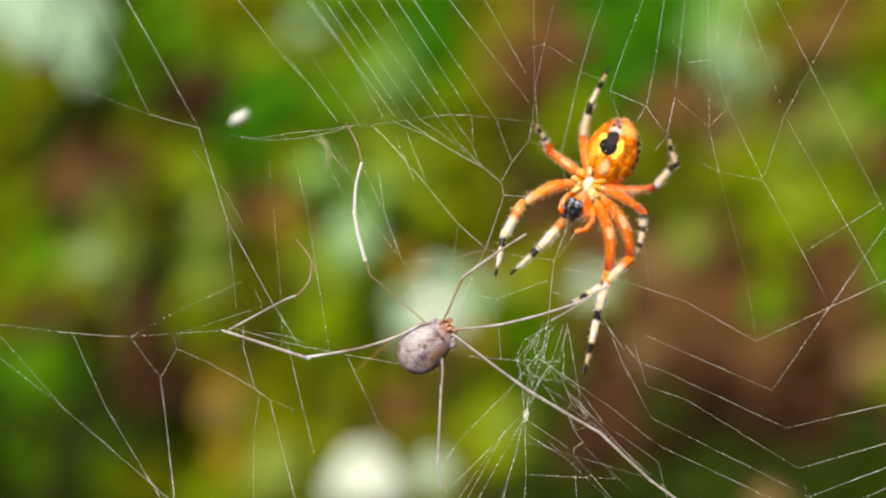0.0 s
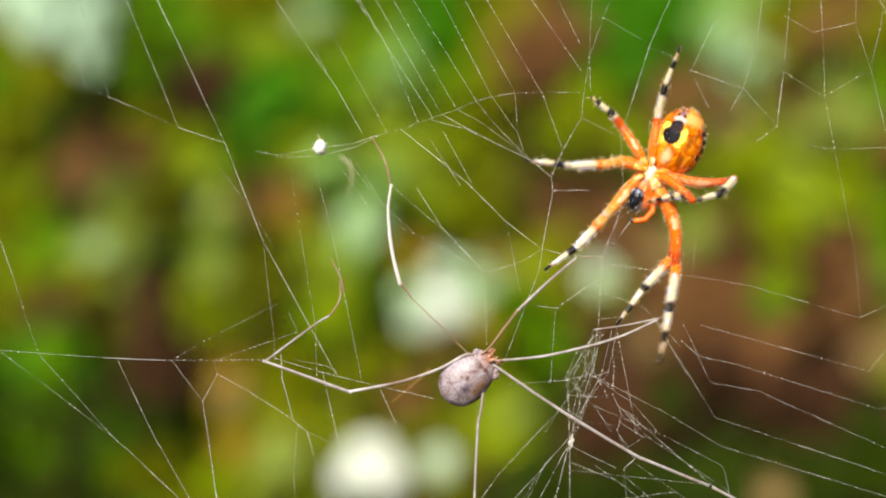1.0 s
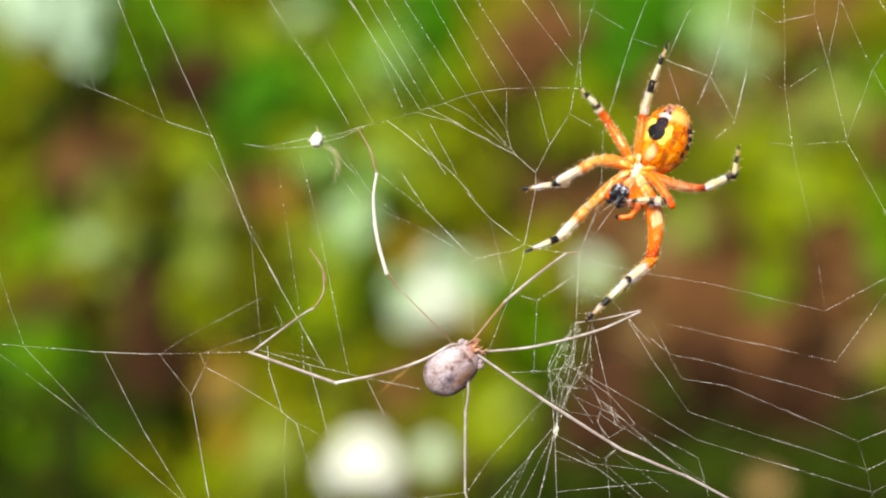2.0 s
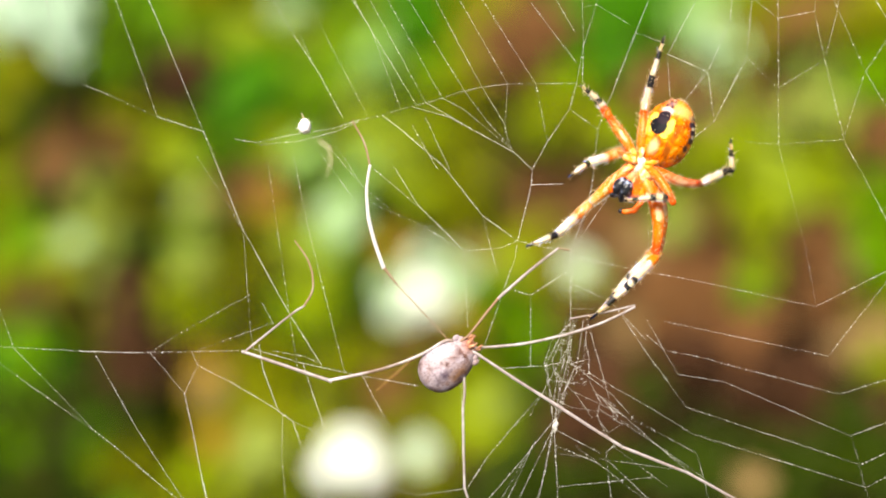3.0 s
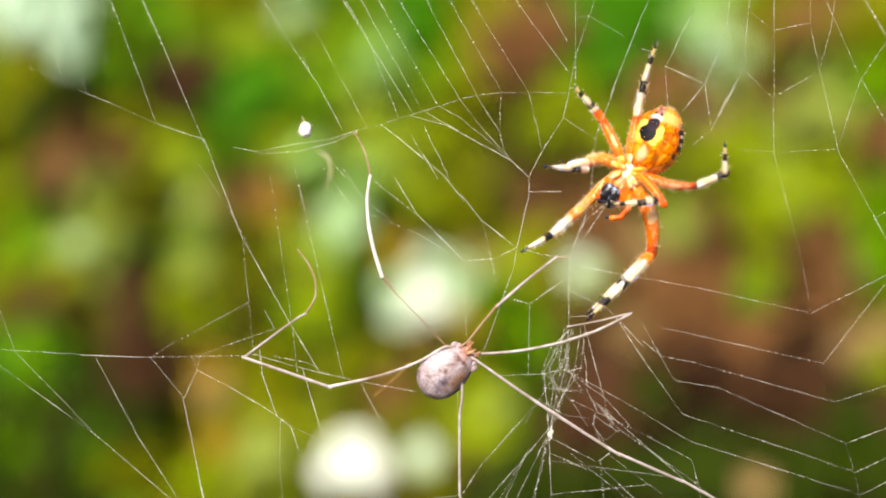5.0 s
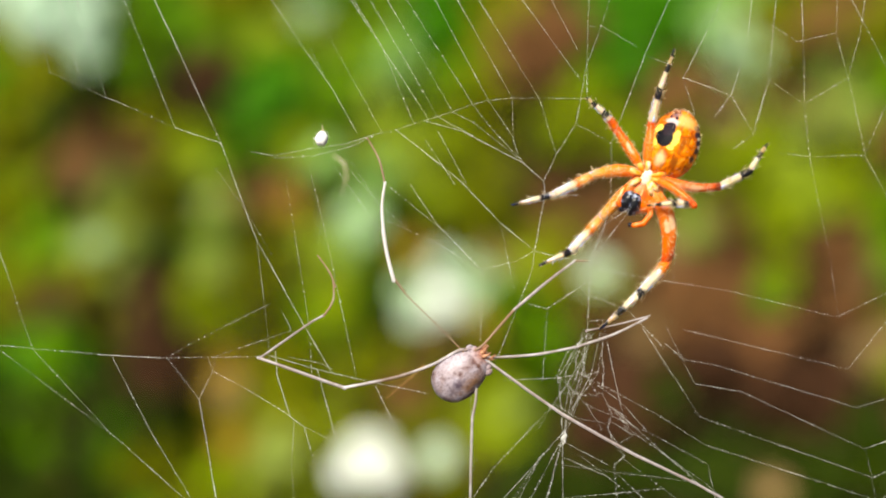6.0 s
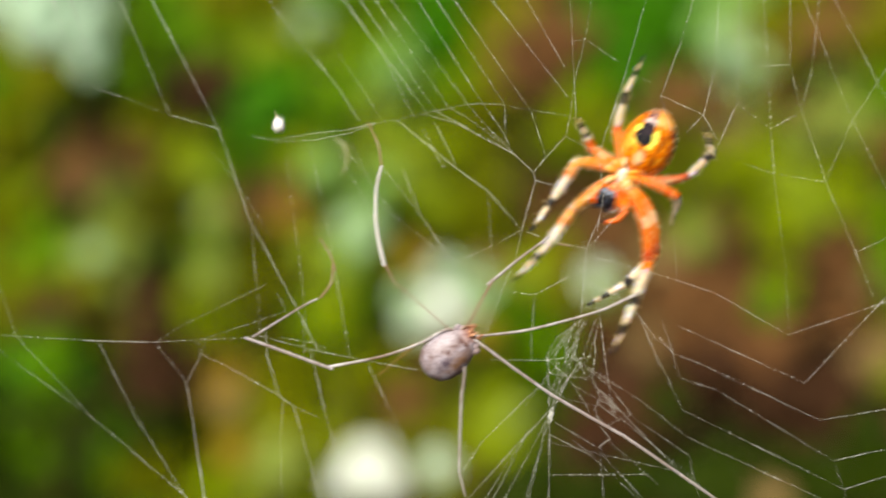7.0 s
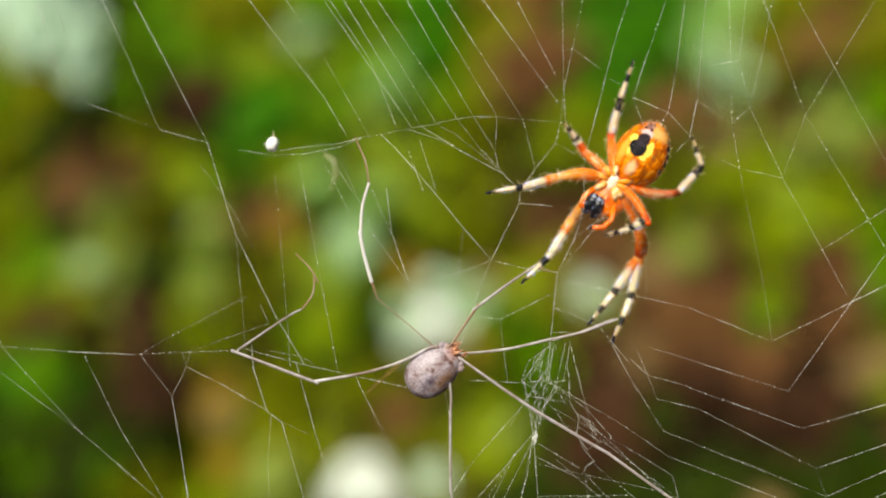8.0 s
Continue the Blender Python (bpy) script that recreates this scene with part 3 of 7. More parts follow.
pulled((78.22, -35.74), (-12.82, -12.86, -9.47, -10.63, -5.82, -2.12, -1.46, 3.48, -1.19, -1.3, -1.31, 0.11, 0, 0.43, -0.22, -1.53, -1.11, 2.56, -1.95, -7.36, -6.95, -6.48, -10.72, -11.08, -14.53, -13.9, -13.26, -13.1, -9.29, -9.24),
       (-2.29, -2.32, -1.34, -1.15, -2.07, 0.23, -0.13, -0.44, -1.09, -0.23, -0.1, -0.11, 0, -0.11, 0.11, -0.56, -1.17, -0.94, 0.2, -2.09, -1.95, -1.84, -1.78, -1.44, -2.01, -1.85, -1.61, -2.28, -1.11, -0.97))
pulled((-83, -47.69), (-11.51, -11.55, -6.56, -10.87, -3.72, -7.55, -6.1, -0.87, -2.01, -2.14, -0.69, -0.17, 0, 0.58, -0.25, -0.67, -1.15, -1.23, -7.56, -5.92, -5.21, -4.43, -9.04, -7.28, -13.16, -12.13, -11.08, -9.26, -6.97, -6.92),
       (10.43, 10.4, 12.35, 4.33, 4.91, 1.98, 2.13, -0.3, 0.28, 1.26, -0.32, -0.26, 0, -0.05, 0.3, -0.32, 0.46, 0.37, 1.47, 4.22, 4.44, 4.65, 8.37, 11.81, 9.03, 9.31, 9.67, 5.17, 5.65, 5.79))
pulled((-19.99, -47.69), (-8.18, -8.22, -1.92, -6.39, -2.55, -7.82, -6.96, -1.92, -2.26, -2.42, -0.36, 0.15, 0, 0.57, 0.1, -0.34, -1.82, -2.3, -7.71, -4.62, -3.9, -3.13, -4.81, -3.94, -9.97, -8.94, -7.89, -7.32, -4.84, -4.79),
       (7.69, 7.66, 10.2, 4.68, 5.54, 0.28, 0.35, -1.21, -1.15, -0.22, -0.2, -0.17, 0, -0.18, 0.22, -0.42, -0.77, -0.75, 0.01, 4.81, 5.03, 5.24, 7.27, 9.15, 7.2, 7.48, 7.84, 5.14, 4.06, 4.2))
pulled((85.17, 45.74), (-22.41, -22.45, -20.34, -19.66, -6.09, 0.94, -0.08, 5.36, -2.5, -2.58, -1.27, 0.24, 0, 0.6, -0.19, -1.46, 1.15, 5.5, 0.72, -8.42, -8.01, -7.54, -19.86, -21.19, -23.27, -22.65, -22, -20.98, -15.84, -15.79),
       (-6.21, -6.24, -7.64, -5.7, -3.01, 3.21, 3.04, 0.95, 0.51, 1.41, 0.2, 0.21, 0, 0.16, 0.47, -0.18, -2.07, 1.03, 3.35, -9.8, -9.67, -9.55, -7.08, -7.55, -6.35, -6.19, -5.95, -6.35, -3.76, -3.62))
pulled((-83, 2.28), (-5.39, -5.43, -2.67, -4.64, -1.57, -4.26, -3.24, 1.02, -0.13, -0.23, -0.45, 0.11, 0, 0.36, 0.11, -0.32, -0.02, 0.28, -3.77, -3.05, -2.34, -1.56, -3.65, -2.98, -6.17, -5.14, -4.09, -6.09, -3.47, -3.42),
       (6, 5.97, 6.68, 2.42, 2.77, 1.36, 1.08, -0.48, -1.46, -0.49, -0.29, -0.23, 0, 0.11, 0.26, -0.38, -0.68, -0.4, 1.11, 2.9, 3.13, 3.33, 4.91, 7.07, 5.1, 5.38, 5.74, 1.36, 3.38, 3.52))
pulled((-1.2, 71.1), (-12.65, -12.71, -8.04, -8.14, -3.19, -6.21, -7.57, -1.37, -3.41, -3.89, -0.3, 0, 0, 0, -0.34, -0.52, -1.77, -2.13, -6.18, -6.26, -6.01, -5.31, -8.77, -9.37, -13.8, -12.89, -12.01, -13.33, -4.27, -4.13),
       (-3.91, -4.17, -5.29, -5.9, -2.02, 1.59, 1.35, 0.43, -2.16, -1.35, 0.2, 0.11, -0.01, 0.11, 0.11, -0.38, -2.89, -0.57, 1.57, -4.98, -4.66, -4.42, -5.27, -6.8, -4.11, -3.83, -3.6, -4.38, -3.71, -3.7))
pulled((49.3, 73.0), (-12.61, -13.57, -11.86, -13.58, -6.55, -4.27, -4.97, 1.48, -1.03, -1.98, -0.21, -0, -0.01, -0, -0.36, -0.9, -0.56, 1.03, -2.88, -7.23, -7, -6.15, -13.09, -12.88, -14.33, -13.33, -13.01, -14.58, -8.65, -9.02),
       (3.65, 2.88, -0.98, -0.77, 1.58, 5.56, 4.32, -0, -0.64, 0.01, 0.35, 0.11, -0.01, 0.11, 0.11, -0.32, -3.77, -0.68, 10.72, 3.62, 4.73, 4.63, 4, 1.49, 3.48, 3.4, 3.45, 2.26, 2.18, 2.02))
pulled((-46.8, 71.1), (-8.41, -8.45, -5.16, -5.2, -1.78, -6.97, -8.53, -3.99, -4.17, -4.26, -0.59, 0, 0.01, 0, -0.35, -0.79, -3.19, -4.73, -6.21, -3.84, -3.12, -2.35, -5.13, -6.16, -9.99, -8.95, -7.89, -9.78, -3.87, -3.82),
       (-3.63, -3.66, -3.57, -4.26, -0.91, 0.63, 0.16, -0.91, -2.91, -1.97, 0.09, 0.11, -0.01, 0.11, 0.11, -0.53, -3.31, -1.68, -0.43, -4.9, -4.67, -4.47, -4.57, -5.85, -4.98, -4.7, -4.34, -5.42, -4.5, -4.36))
pulled((-71.9, 73.4), (-7.64, -7.68, -5.02, -4.93, -1.86, -6.86, -7.79, -3.16, -3.51, -3.59, -0.57, -0, 0.01, -0, -0.37, -0.77, -2.5, -4.09, -5.99, -3.71, -2.96, -2.17, -4.67, -5.98, -9.2, -8.13, -7.04, -8.66, -3.94, -3.89),
       (-2.6, -2.63, -2.71, -3.58, -0.73, 1.05, 0.48, -1.01, -2.85, -1.9, 0.08, 0.11, -0.01, 0.11, 0.11, -0.53, -3.09, -1.45, 0.15, -4.34, -4.1, -3.9, -3.4, -4.54, -3.88, -3.59, -3.22, -4.45, -3.95, -3.81))

PLACES = np.array(list(SWAY))
PULLS = np.array([np.transpose(v) for v in SWAY.values()])


def spread(r2):
    return r2 * np.log(np.maximum(r2, 1e-9))


def solve_sway():
    n = len(PLACES)
    a = np.zeros((n + 3, n + 3))
    a[:n, :n] = spread(((PLACES[:, None] - PLACES[None]) ** 2).sum(-1) / 2500) + 0.005 * np.eye(n)
    a[:n, n] = a[n, :n] = 1
    a[:n, n + 1:] = PLACES / 50
    a[n + 1:, :n] = PLACES.T / 50
    return [np.linalg.solve(a, np.vstack([PULLS[:, k], np.zeros((3, 2))])) for k in range(len(SWAY_TIMES))]


SWAY_WEIGHTS = solve_sway()


SWING_TIMES = (0, 0.2, 0.3, 0.5, 0.7, 6.8, 7.0, 7.2, 7.3, 7.5, 7.7, 8.0)
SWING_MM = (5.5, 5.5, 4, 3.5, 0, 0, 3.5, 6, 4.5, 5, 6, 4)


def swung(x, y, z, t):
    """A place of the web (mm) after the wind has pushed it back from the camera, in metres."""
    k = np.interp(t, SWING_TIMES, SWING_MM) / 234
    return Vector((x * (1 + k), y * (1 + k), z - 234 * k)) * MM


# slack threads, the prey and its legs sway otherwise than the web behind them: how much further at some times (mm)
LOOSE_TIMES = (0, 0.5, 1, 1.5, 3, 4.5, 6, 6.5, 7, 7.5, 8)
LOOSE = {}


def loose(place, across, up):
    LOOSE[place] = (across, up)


loose((-23.6, -22.2), (-1.6, -1.7, -0.8, -0.7, 0, 0, -0.8, -0.9, -2, -2, -2.1), (0, 0, 0, 0, 0, 0, 0, 0, 0, 0, 0))
loose((-29.8, -12.4), (-2.2, -1.5, -1.5, -1.1, 0, 0, -1.3, -1.4, -2.1, -1.7, -2.3), (0, 0, 0, 0, 0, 0, 0, 0, 0, 0, 0))
loose((-38.7, 3.9), (-3, -2.1, -1.5, -1.4, 0, 0, -1.4, -1.4, -2.3, -2, -2.2), (0, 0, 0, 0, 0, 0, 0, 0, 0, 0, 0))
loose((-3.7, -25.5), (-0.5, 0.1, 0.8, 0.6, 0, 0, 0.6, 0.8, 0.1, -0.4, -0.7), (-0.8, -0.8, -0.2, -0.4, 0, 0, -0.4, -0.4, -0.7, -0.9, -0.8))
loose((5.7, -18.0), (2.2, 0.7, 0.3, 0.2, 0, 0, 0.2, 0.3, 0.8, 1.9, 2.3), (1.3, 1.4, 0.6, 0.6, 0.1, 0.1, 0.6, 0.5, 1.4, 1.6, 1.7))
loose((1.7, -17.3), (2, 0.7, 0.4, 0.3, 0, 0, 0.3, 0.5, 0.9, 1.7, 2), (0.9, 1.2, 0.5, 0.4, 0.1, 0.2, 0.5, 0.4, 1.4, 1.3, 1.4))
loose((1.4, -17.9), (1.7, 0.7, 0.4, 0.3, 0, 0, 0.3, 0.5, 0.8, 1.5, 1.7), (0.7, 1, 0.5, 0.4, 0, 0.1, 0.4, 0.3, 1.1, 1.1, 1.2))
loose((3.4, -17.3), (2.2, 0.8, 0.3, 0.2, 0, 0, 0.3, 0.4, 0.9, 2, 2.2), (1.1, 1.4, 0.6, 0.5, 0.1, 0.2, 0.5, 0.5, 1.5, 1.5, 1.6))
loose((5.2, -18.6), (1.9, 0.6, 0.3, 0.3, 0, 0.1, 0.3, 0.4, 0.7, 1.7, 2), (1.1, 1.2, 0.6, 0.5, 0, 0.1, 0.5, 0.4, 1.2, 1.4, 1.5))
loose((5.5, -19.2), (1.8, 0.6, 0.3, 0.3, 0, 0.1, 0.3, 0.4, 0.7, 1.6, 1.8), (1, 1, 0.5, 0.4, 0, 0.1, 0.5, 0.4, 1.1, 1.2, 1.3))
loose((3.7, -22.7), (0.6, 0.4, 0.5, 0.4, 0.1, 0.1, 0.5, 0.5, 0.4, 0.5, 0.5), (0.1, 0.1, 0.2, 0.1, 0, 0, 0.1, 0, 0.1, 0.1, 0.3))
loose((36.5, -10.8), (-2.8, -2.3, -3, -0.4, 0, 0.1, -1.4, -3, -3.1, -1.8, -1.7), (6, 2.3, -1.9, -0.9, -0.3, -0.1, -0.4, -1.3, 2.9, 6.7, 2.3))
loose((36.5, -10.5), (-2.9, -2.3, -3.1, -0.4, 0, 0.1, -1.4, -3.1, -3.2, -1.9, -1.8), (6.1, 2.4, -1.9, -0.9, -0.2, -0.1, -0.4, -1.3, 2.9, 6.7, 2.3))
loose((23.5, -16.2), (0.2, -0.5, -0.6, 0.1, 0, 0, -0.8, -1, -1.1, 0.8, 0.8), (4.2, 2, 0, 0.3, 0, 0, 0, 0, 2.3, 4.6, 3.2))
loose((10.4, -9.1), (2.2, -0.3, -0.4, 0.1, 0, 0, 0.1, 0.2, -0.3, 2.3, 3.6), (4.6, 3.5, 1.1, 1.2, 0, 0, 0.8, 1.1, 4.3, 5.5, 3.3))
loose((21.8, 0.3), (-2.2, -4.4, -2.1, 0.2, 0, 0, -0.4, -0.6, -5.2, -3, -1.5), (4.4, -0.2, -0.5, -0.7, 0, 0, -0.4, -0.5, 0.6, 3.8, 0.5))
loose((20.7, -29.2), (1.2, 0.7, 0, 0, 0, 0, 0.4, 0.5, 0.6, 0.9, 1.1), (0.4, 0.4, 0.3, 0.2, 0, 0, -0.2, -0.3, -0.4, -0.3, 0.8))
loose((34.3, -37.9), (1.8, 0.5, -0.8, -0.6, 0, 0, 0.7, 0.9, 1.2, 2.1, 1.3), (2.6, 2, 0.9, 0.7, 0, 0, 0.7, 1, 1.2, 1.9, 2.1))
loose((-21.6, -25.1), (-1.9, -1, 0, 0, -0.5, -0.5, -0.1, 0.1, -1.7, -1.6, -2.1), (0.3, -0.2, -0.3, -0.5, 0, 0, -0.2, -0.5, -0.4, 0, -0.3))
loose((-28.8, 1.8), (0.9, 1.9, 2.4, 1.8, 0, 0, 0.8, 1.1, 1.4, 1.5, 0.2), (-2.6, -2, -3.1, -2.4, 0, 0, -1.2, -1.6, -1.9, -3.2, -2.4))


def swayed(p, k):
    """Where the place p of the web (mm) is at the k-th of SWAY_TIMES."""
    w = SWAY_WEIGHTS[k]
    p = tuple(p[:2])
    slack = [np.interp(SWAY_TIMES[k], LOOSE_TIMES, v) for v in LOOSE.get(p, ())] or (0.0, 0.0)
    p = np.asarray(p, float)
    return p + slack + spread(((PLACES - p) ** 2).sum(-1) / 2500) @ w[:-3] + w[-3] + p @ w[-2:] / 50


# ---- mesh helpers ----
def mesh_of(name, verts, faces, mat, smooth=True):
    me = bpy.data.meshes.new(name)
    me.from_pydata([tuple(v) for v in verts], [], faces)
    me.materials.append(mat)
    if smooth:
        me.polygons.foreach_set("use_smooth", [True] * len(me.polygons))
    me.update()
    return me


def tube(points, radii, sides=6, start=0):
    """Vertices and faces of a closed tube along points."""
    verts, faces = [], []
    up = Vector((0.13, 0.31, 0.94))
    for i, p in enumerate(points):
        a, c = points[max(i - 1, 0)], points[min(i + 1, len(points) - 1)]
        d = (Vector(c) - Vector(a)).normalized()
        u = d.cross(up).normalized()
        w = d.cross(u)
        for s in range(sides):
            q = 2 * math.pi * s / sides
            verts.append(Vector(p) + radii[i] * (math.cos(q) * u + math.sin(q) * w))
    for i in range(len(points) - 1):
        for s in range(sides):
            n = (s + 1) % sides
            faces.append([start + i * sides + s, start + i * sides + n, start + (i + 1) * sides + n, start + (i + 1) * sides + s])
    faces.append([start + s for s in reversed(range(sides))])
    faces.append([start + (len(points) - 1) * sides + s for s in range(sides)])
    return verts, faces


def ball(centre, radii, rings=8, sides=12, start=0):
    verts, faces = [], []
    c = Vector(centre)
    for i in range(1, rings):
        a = math.pi * i / rings
        for s in range(sides):
            q = 2 * math.pi * s / sides
            verts.append(c + Vector((radii[0] * math.sin(a) * math.cos(q), radii[1] * math.sin(a) * math.sin(q), radii[2] * math.cos(a))))
    top, low = len(verts), len(verts) + 1
    verts += [c + Vector((0, 0, radii[2])), c - Vector((0, 0, radii[2]))]
    for s in range(sides):
        n = (s + 1) % sides
        faces.append([start + top, start + s, start + n])
        faces.append([start + low, start + (rings - 2) * sides + n, start + (rings - 2) * sides + s])
        for i in range(rings - 2):
            faces.append([start + i * sides + s, start + (i + 1) * sides + s, start + (i + 1) * sides + n, start + i * sides + n])
    return verts, faces


def gather(*shapes):
    """Joins shapes, each a (verts, faces) made with start 0, into one."""
    verts, faces = [], []
    for v, f in shapes:
        k = len(verts)
        verts += v
        faces += [[i + k for i in face] for face in f]
    return verts, faces


def part(name, shape, mat, parent, label=""):
    ob = new(name, mesh_of(name, *shape, mat))
    ob.parent = parent
    return tagged(ob, label)


def bar_pose(a, b):
    """The pose that lays local x from a to b, with the origin half way."""
    a, b = Vector(a), Vector(b)
    turn = (b - a).to_track_quat("X", "Z").to_matrix().to_4x4()
    return Matrix.Translation((a + b) / 2) @ turn


rng = random.Random(7)

# ---- the ground and the undergrowth far behind the web ----
def build_ground():
    bm = bmesh.new()
    bmesh.ops.create_grid(bm, x_segments=90, y_segments=90, size=1.0)
    for v in bm.verts:
        r = max(abs(v.co.x), abs(v.co.y))
        v.co *= 3.0 + 400.0 * r ** 8
        if r < 0.6:
            v.co.z = 0.03 * noise.noise(v.co * 2.5) + 0.012 * noise.noise(v.co * 9)
    me = bpy.data.meshes.new("ground")
    bm.to_mesh(me)
    me.materials.append(soil)
    ob = new("ground", me)
    ob.location = (0, 1.2, -0.03)
    tagged(ob, "dark brown bare soil under the plants", "ground", kind="structure")


def leaf(centre, length, width, turn, fold):
    """A pointed leaf, folded along its midrib."""
    verts, faces = [], []
    for i, (u, w) in enumerate(((0, 0.03), (0.22, 0.7), (0.5, 1.0), (0.8, 0.6), (1.0, 0.03))):
        for s in (-1, 0, 1):
            lift = fold * width * w * abs(s) - 0.25 * length * (u - 0.4) ** 2
            verts.append(Vector(centre) + turn @ Vector((length * (u - 0.5), 0.5 * width * w * s, lift)))
    for i in range(4):
        for s in range(2):
            k = 3 * i + s
            faces.append([k, k + 3, k + 4, k + 1])
    return verts, faces


def litter():
    shapes = []
    for _ in range(900):
        y = 0.75 + 3.2 * rng.random() ** 1.3
        x = (rng.random() - 0.5) * (0.6 + 1.1 * y)
        turn = Euler((rng.gauss(0, 0.35), rng.gauss(0, 0.35), rng.uniform(0, 6.3))).to_matrix()
        size = rng.uniform(0.03, 0.075)
        shapes.append(leaf((x, y, 0.005 + 0.01 * rng.random()), size, 0.5 * size, turn, rng.uniform(-0.2, 0.3)))
    ob = new("leaf_litter", mesh_of("leaf_litter", *gather(*shapes), LEAVES["brown"]))
    tagged(ob, "dry brown fallen leaves scattered on soil", "leaf litter", kind="stuff")


LOOKS = {
    "pale": "pale green leaves, sky sheen put into their colour, on a low shrub",
    "silver": "silvery-green leaves, sky sheen put into their colour, on a low shrub",
    "white": "white leaf cluster, glints put into its colour, on a low plant",
    "cream": "cream-white leaf cluster, glints put into its colour, on a low plant",
    "mint": "pale mint-green leaves on a low shrub",
    "sage": "soft pale sage-green leaves on a low shrub",
    "mid": "bright mid-green leaves on a low shrub",
    "gold": "golden-brown dry leaves on a thin stem",
    "tan": "pale tan dry leaves on a thin stem",
    "fresh": "light fresh-green leaves on a low shrub",
    "lime": "yellow-green leaves on a low shrub",
    "green": "vivid green leaves on a low shrub",
    "cool": "cool blue-green leaves on a low shrub",
    "deep": "dark green leaves, shade put into their colour, on a low shrub",
    "olive": "dull olive-green leaves on a low shrub",
    "umber": "earth-brown withered leaves on a dry stem",
    "brown": "withered brown leaves on a dry stem",
    "russet": "russet dry leaves on a thin stem",
}


def growth(kind, top, r):
    """A bent stem with twigs, from the origin to the crown's middle, and the leaves of the crown."""
    bend = Vector((rng.uniform(-0.03, 0.03), 0.03, 0))
    line = [top * u + bend * math.sin(math.pi * u) for u in (0, 0.25, 0.5, 0.75, 1.0)]
    wood = [tube(line, [0.004, 0.0036, 0.003, 0.0024, 0.0012], 6)]
    leaves = []
    for _ in range(60 if kind in ("white", "cream", "pale") else 24):
        away = Vector((rng.gauss(0, 1), rng.gauss(0, 1), rng.gauss(0, 1)))
        away = away.normalized() * r * rng.random() ** 0.45
        size = max(0.022, r * rng.uniform(0.75, 1.15))
        face = Matrix.Rotation(radians(48) + rng.gauss(0, 0.35), 3, "X") @ Matrix.Rotation(rng.gauss(0, 0.35), 3, "Y") @ Matrix.Rotation(rng.uniform(0, 6.3), 3, "Z")
        leaves.append(leaf(top + away, size, size * rng.uniform(0.55, 0.8), face, rng.uniform(0.0, 0.25)))
        if len(leaves) % 3 == 0:
            wood.append(tube([line[3], (line[3] + top + away) / 2, top + away], [0.0016, 0.0012, 0.0008], 5))
    return gather(*wood), gather(*leaves)


def plant(kind, x, y, z, r):
    # white and cream crowns stand in for glints on the leaves
    name = "glint_plant" if kind in ("white", "cream") else "dry_plant" if kind in ("brown", "russet", "umber", "gold", "tan") else "shrub"
    root = new(name)
    root.location = (x + rng.uniform(-0.03, 0.03), y + 0.08, -0.03)
    tagged(root, LOOKS[kind], "plant", "undergrowth plants", "thing")
    wood, leaves = growth(kind, Vector((x, y, z)) - Vector(root.location), r)
    part("stem", wood, stem_mat, root)
    part("leaves", leaves, LEAVES[kind], root)


def undergrowth(kind, *spots):
    """Plants of one kind, each with the middle of its crown and the crown's radius."""
    for spot in spots:
        plant(kind, *spot)


def thicket(count):
    """The same undergrowth goes on to both sides and behind, lower and looser."""
    dice = random.Random(11)
    root = new("undergrowth")
    tagged(root, "loose green and brown undergrowth in the distance", "undergrowth", kind="stuff")
    stems, crowns = [], {}
    while count:
        x, y = dice.uniform(-2.4, 2.4), dice.uniform(0.7, 3.6)
        if y < 1.9 and abs(x) < 0.36 * y + 0.2:
            continue
        count -= 1
        r = dice.uniform(0.06, 0.10)
        kind = dice.choice(("green", "green", "lime", "olive", "deep", "umber", "brown", "mid"))
        foot = Vector((x, y + 0.08, -0.03))
        shapes = growth(kind, Vector((x, y, dice.uniform(0.10, 0.32))) - foot, r)
        wood, leaves = (([Vector(p) + foot for p in v], f) for v, f in shapes)
        stems.append(wood)
        crowns.setdefault(kind, []).append(leaves)
    part("stems", gather(*stems), stem_mat, root)
    for kind, shapes in crowns.items():
        part("leaves", gather(*shapes), LEAVES[kind], root, LOOKS[kind])


build_ground()
litter()
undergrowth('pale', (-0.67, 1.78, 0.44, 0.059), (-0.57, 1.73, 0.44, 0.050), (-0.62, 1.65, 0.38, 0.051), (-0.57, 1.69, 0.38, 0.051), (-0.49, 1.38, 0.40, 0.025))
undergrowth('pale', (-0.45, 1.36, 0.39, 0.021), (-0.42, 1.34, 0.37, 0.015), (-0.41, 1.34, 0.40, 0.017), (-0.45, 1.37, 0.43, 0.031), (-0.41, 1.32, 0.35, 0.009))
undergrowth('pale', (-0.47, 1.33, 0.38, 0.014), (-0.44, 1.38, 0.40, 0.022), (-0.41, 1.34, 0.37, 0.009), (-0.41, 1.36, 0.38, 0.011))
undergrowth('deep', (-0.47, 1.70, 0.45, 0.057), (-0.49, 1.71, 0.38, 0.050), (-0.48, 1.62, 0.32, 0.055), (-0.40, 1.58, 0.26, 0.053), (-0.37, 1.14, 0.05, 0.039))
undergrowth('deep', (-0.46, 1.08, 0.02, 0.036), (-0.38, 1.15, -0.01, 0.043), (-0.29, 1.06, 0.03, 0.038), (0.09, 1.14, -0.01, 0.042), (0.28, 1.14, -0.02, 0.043))
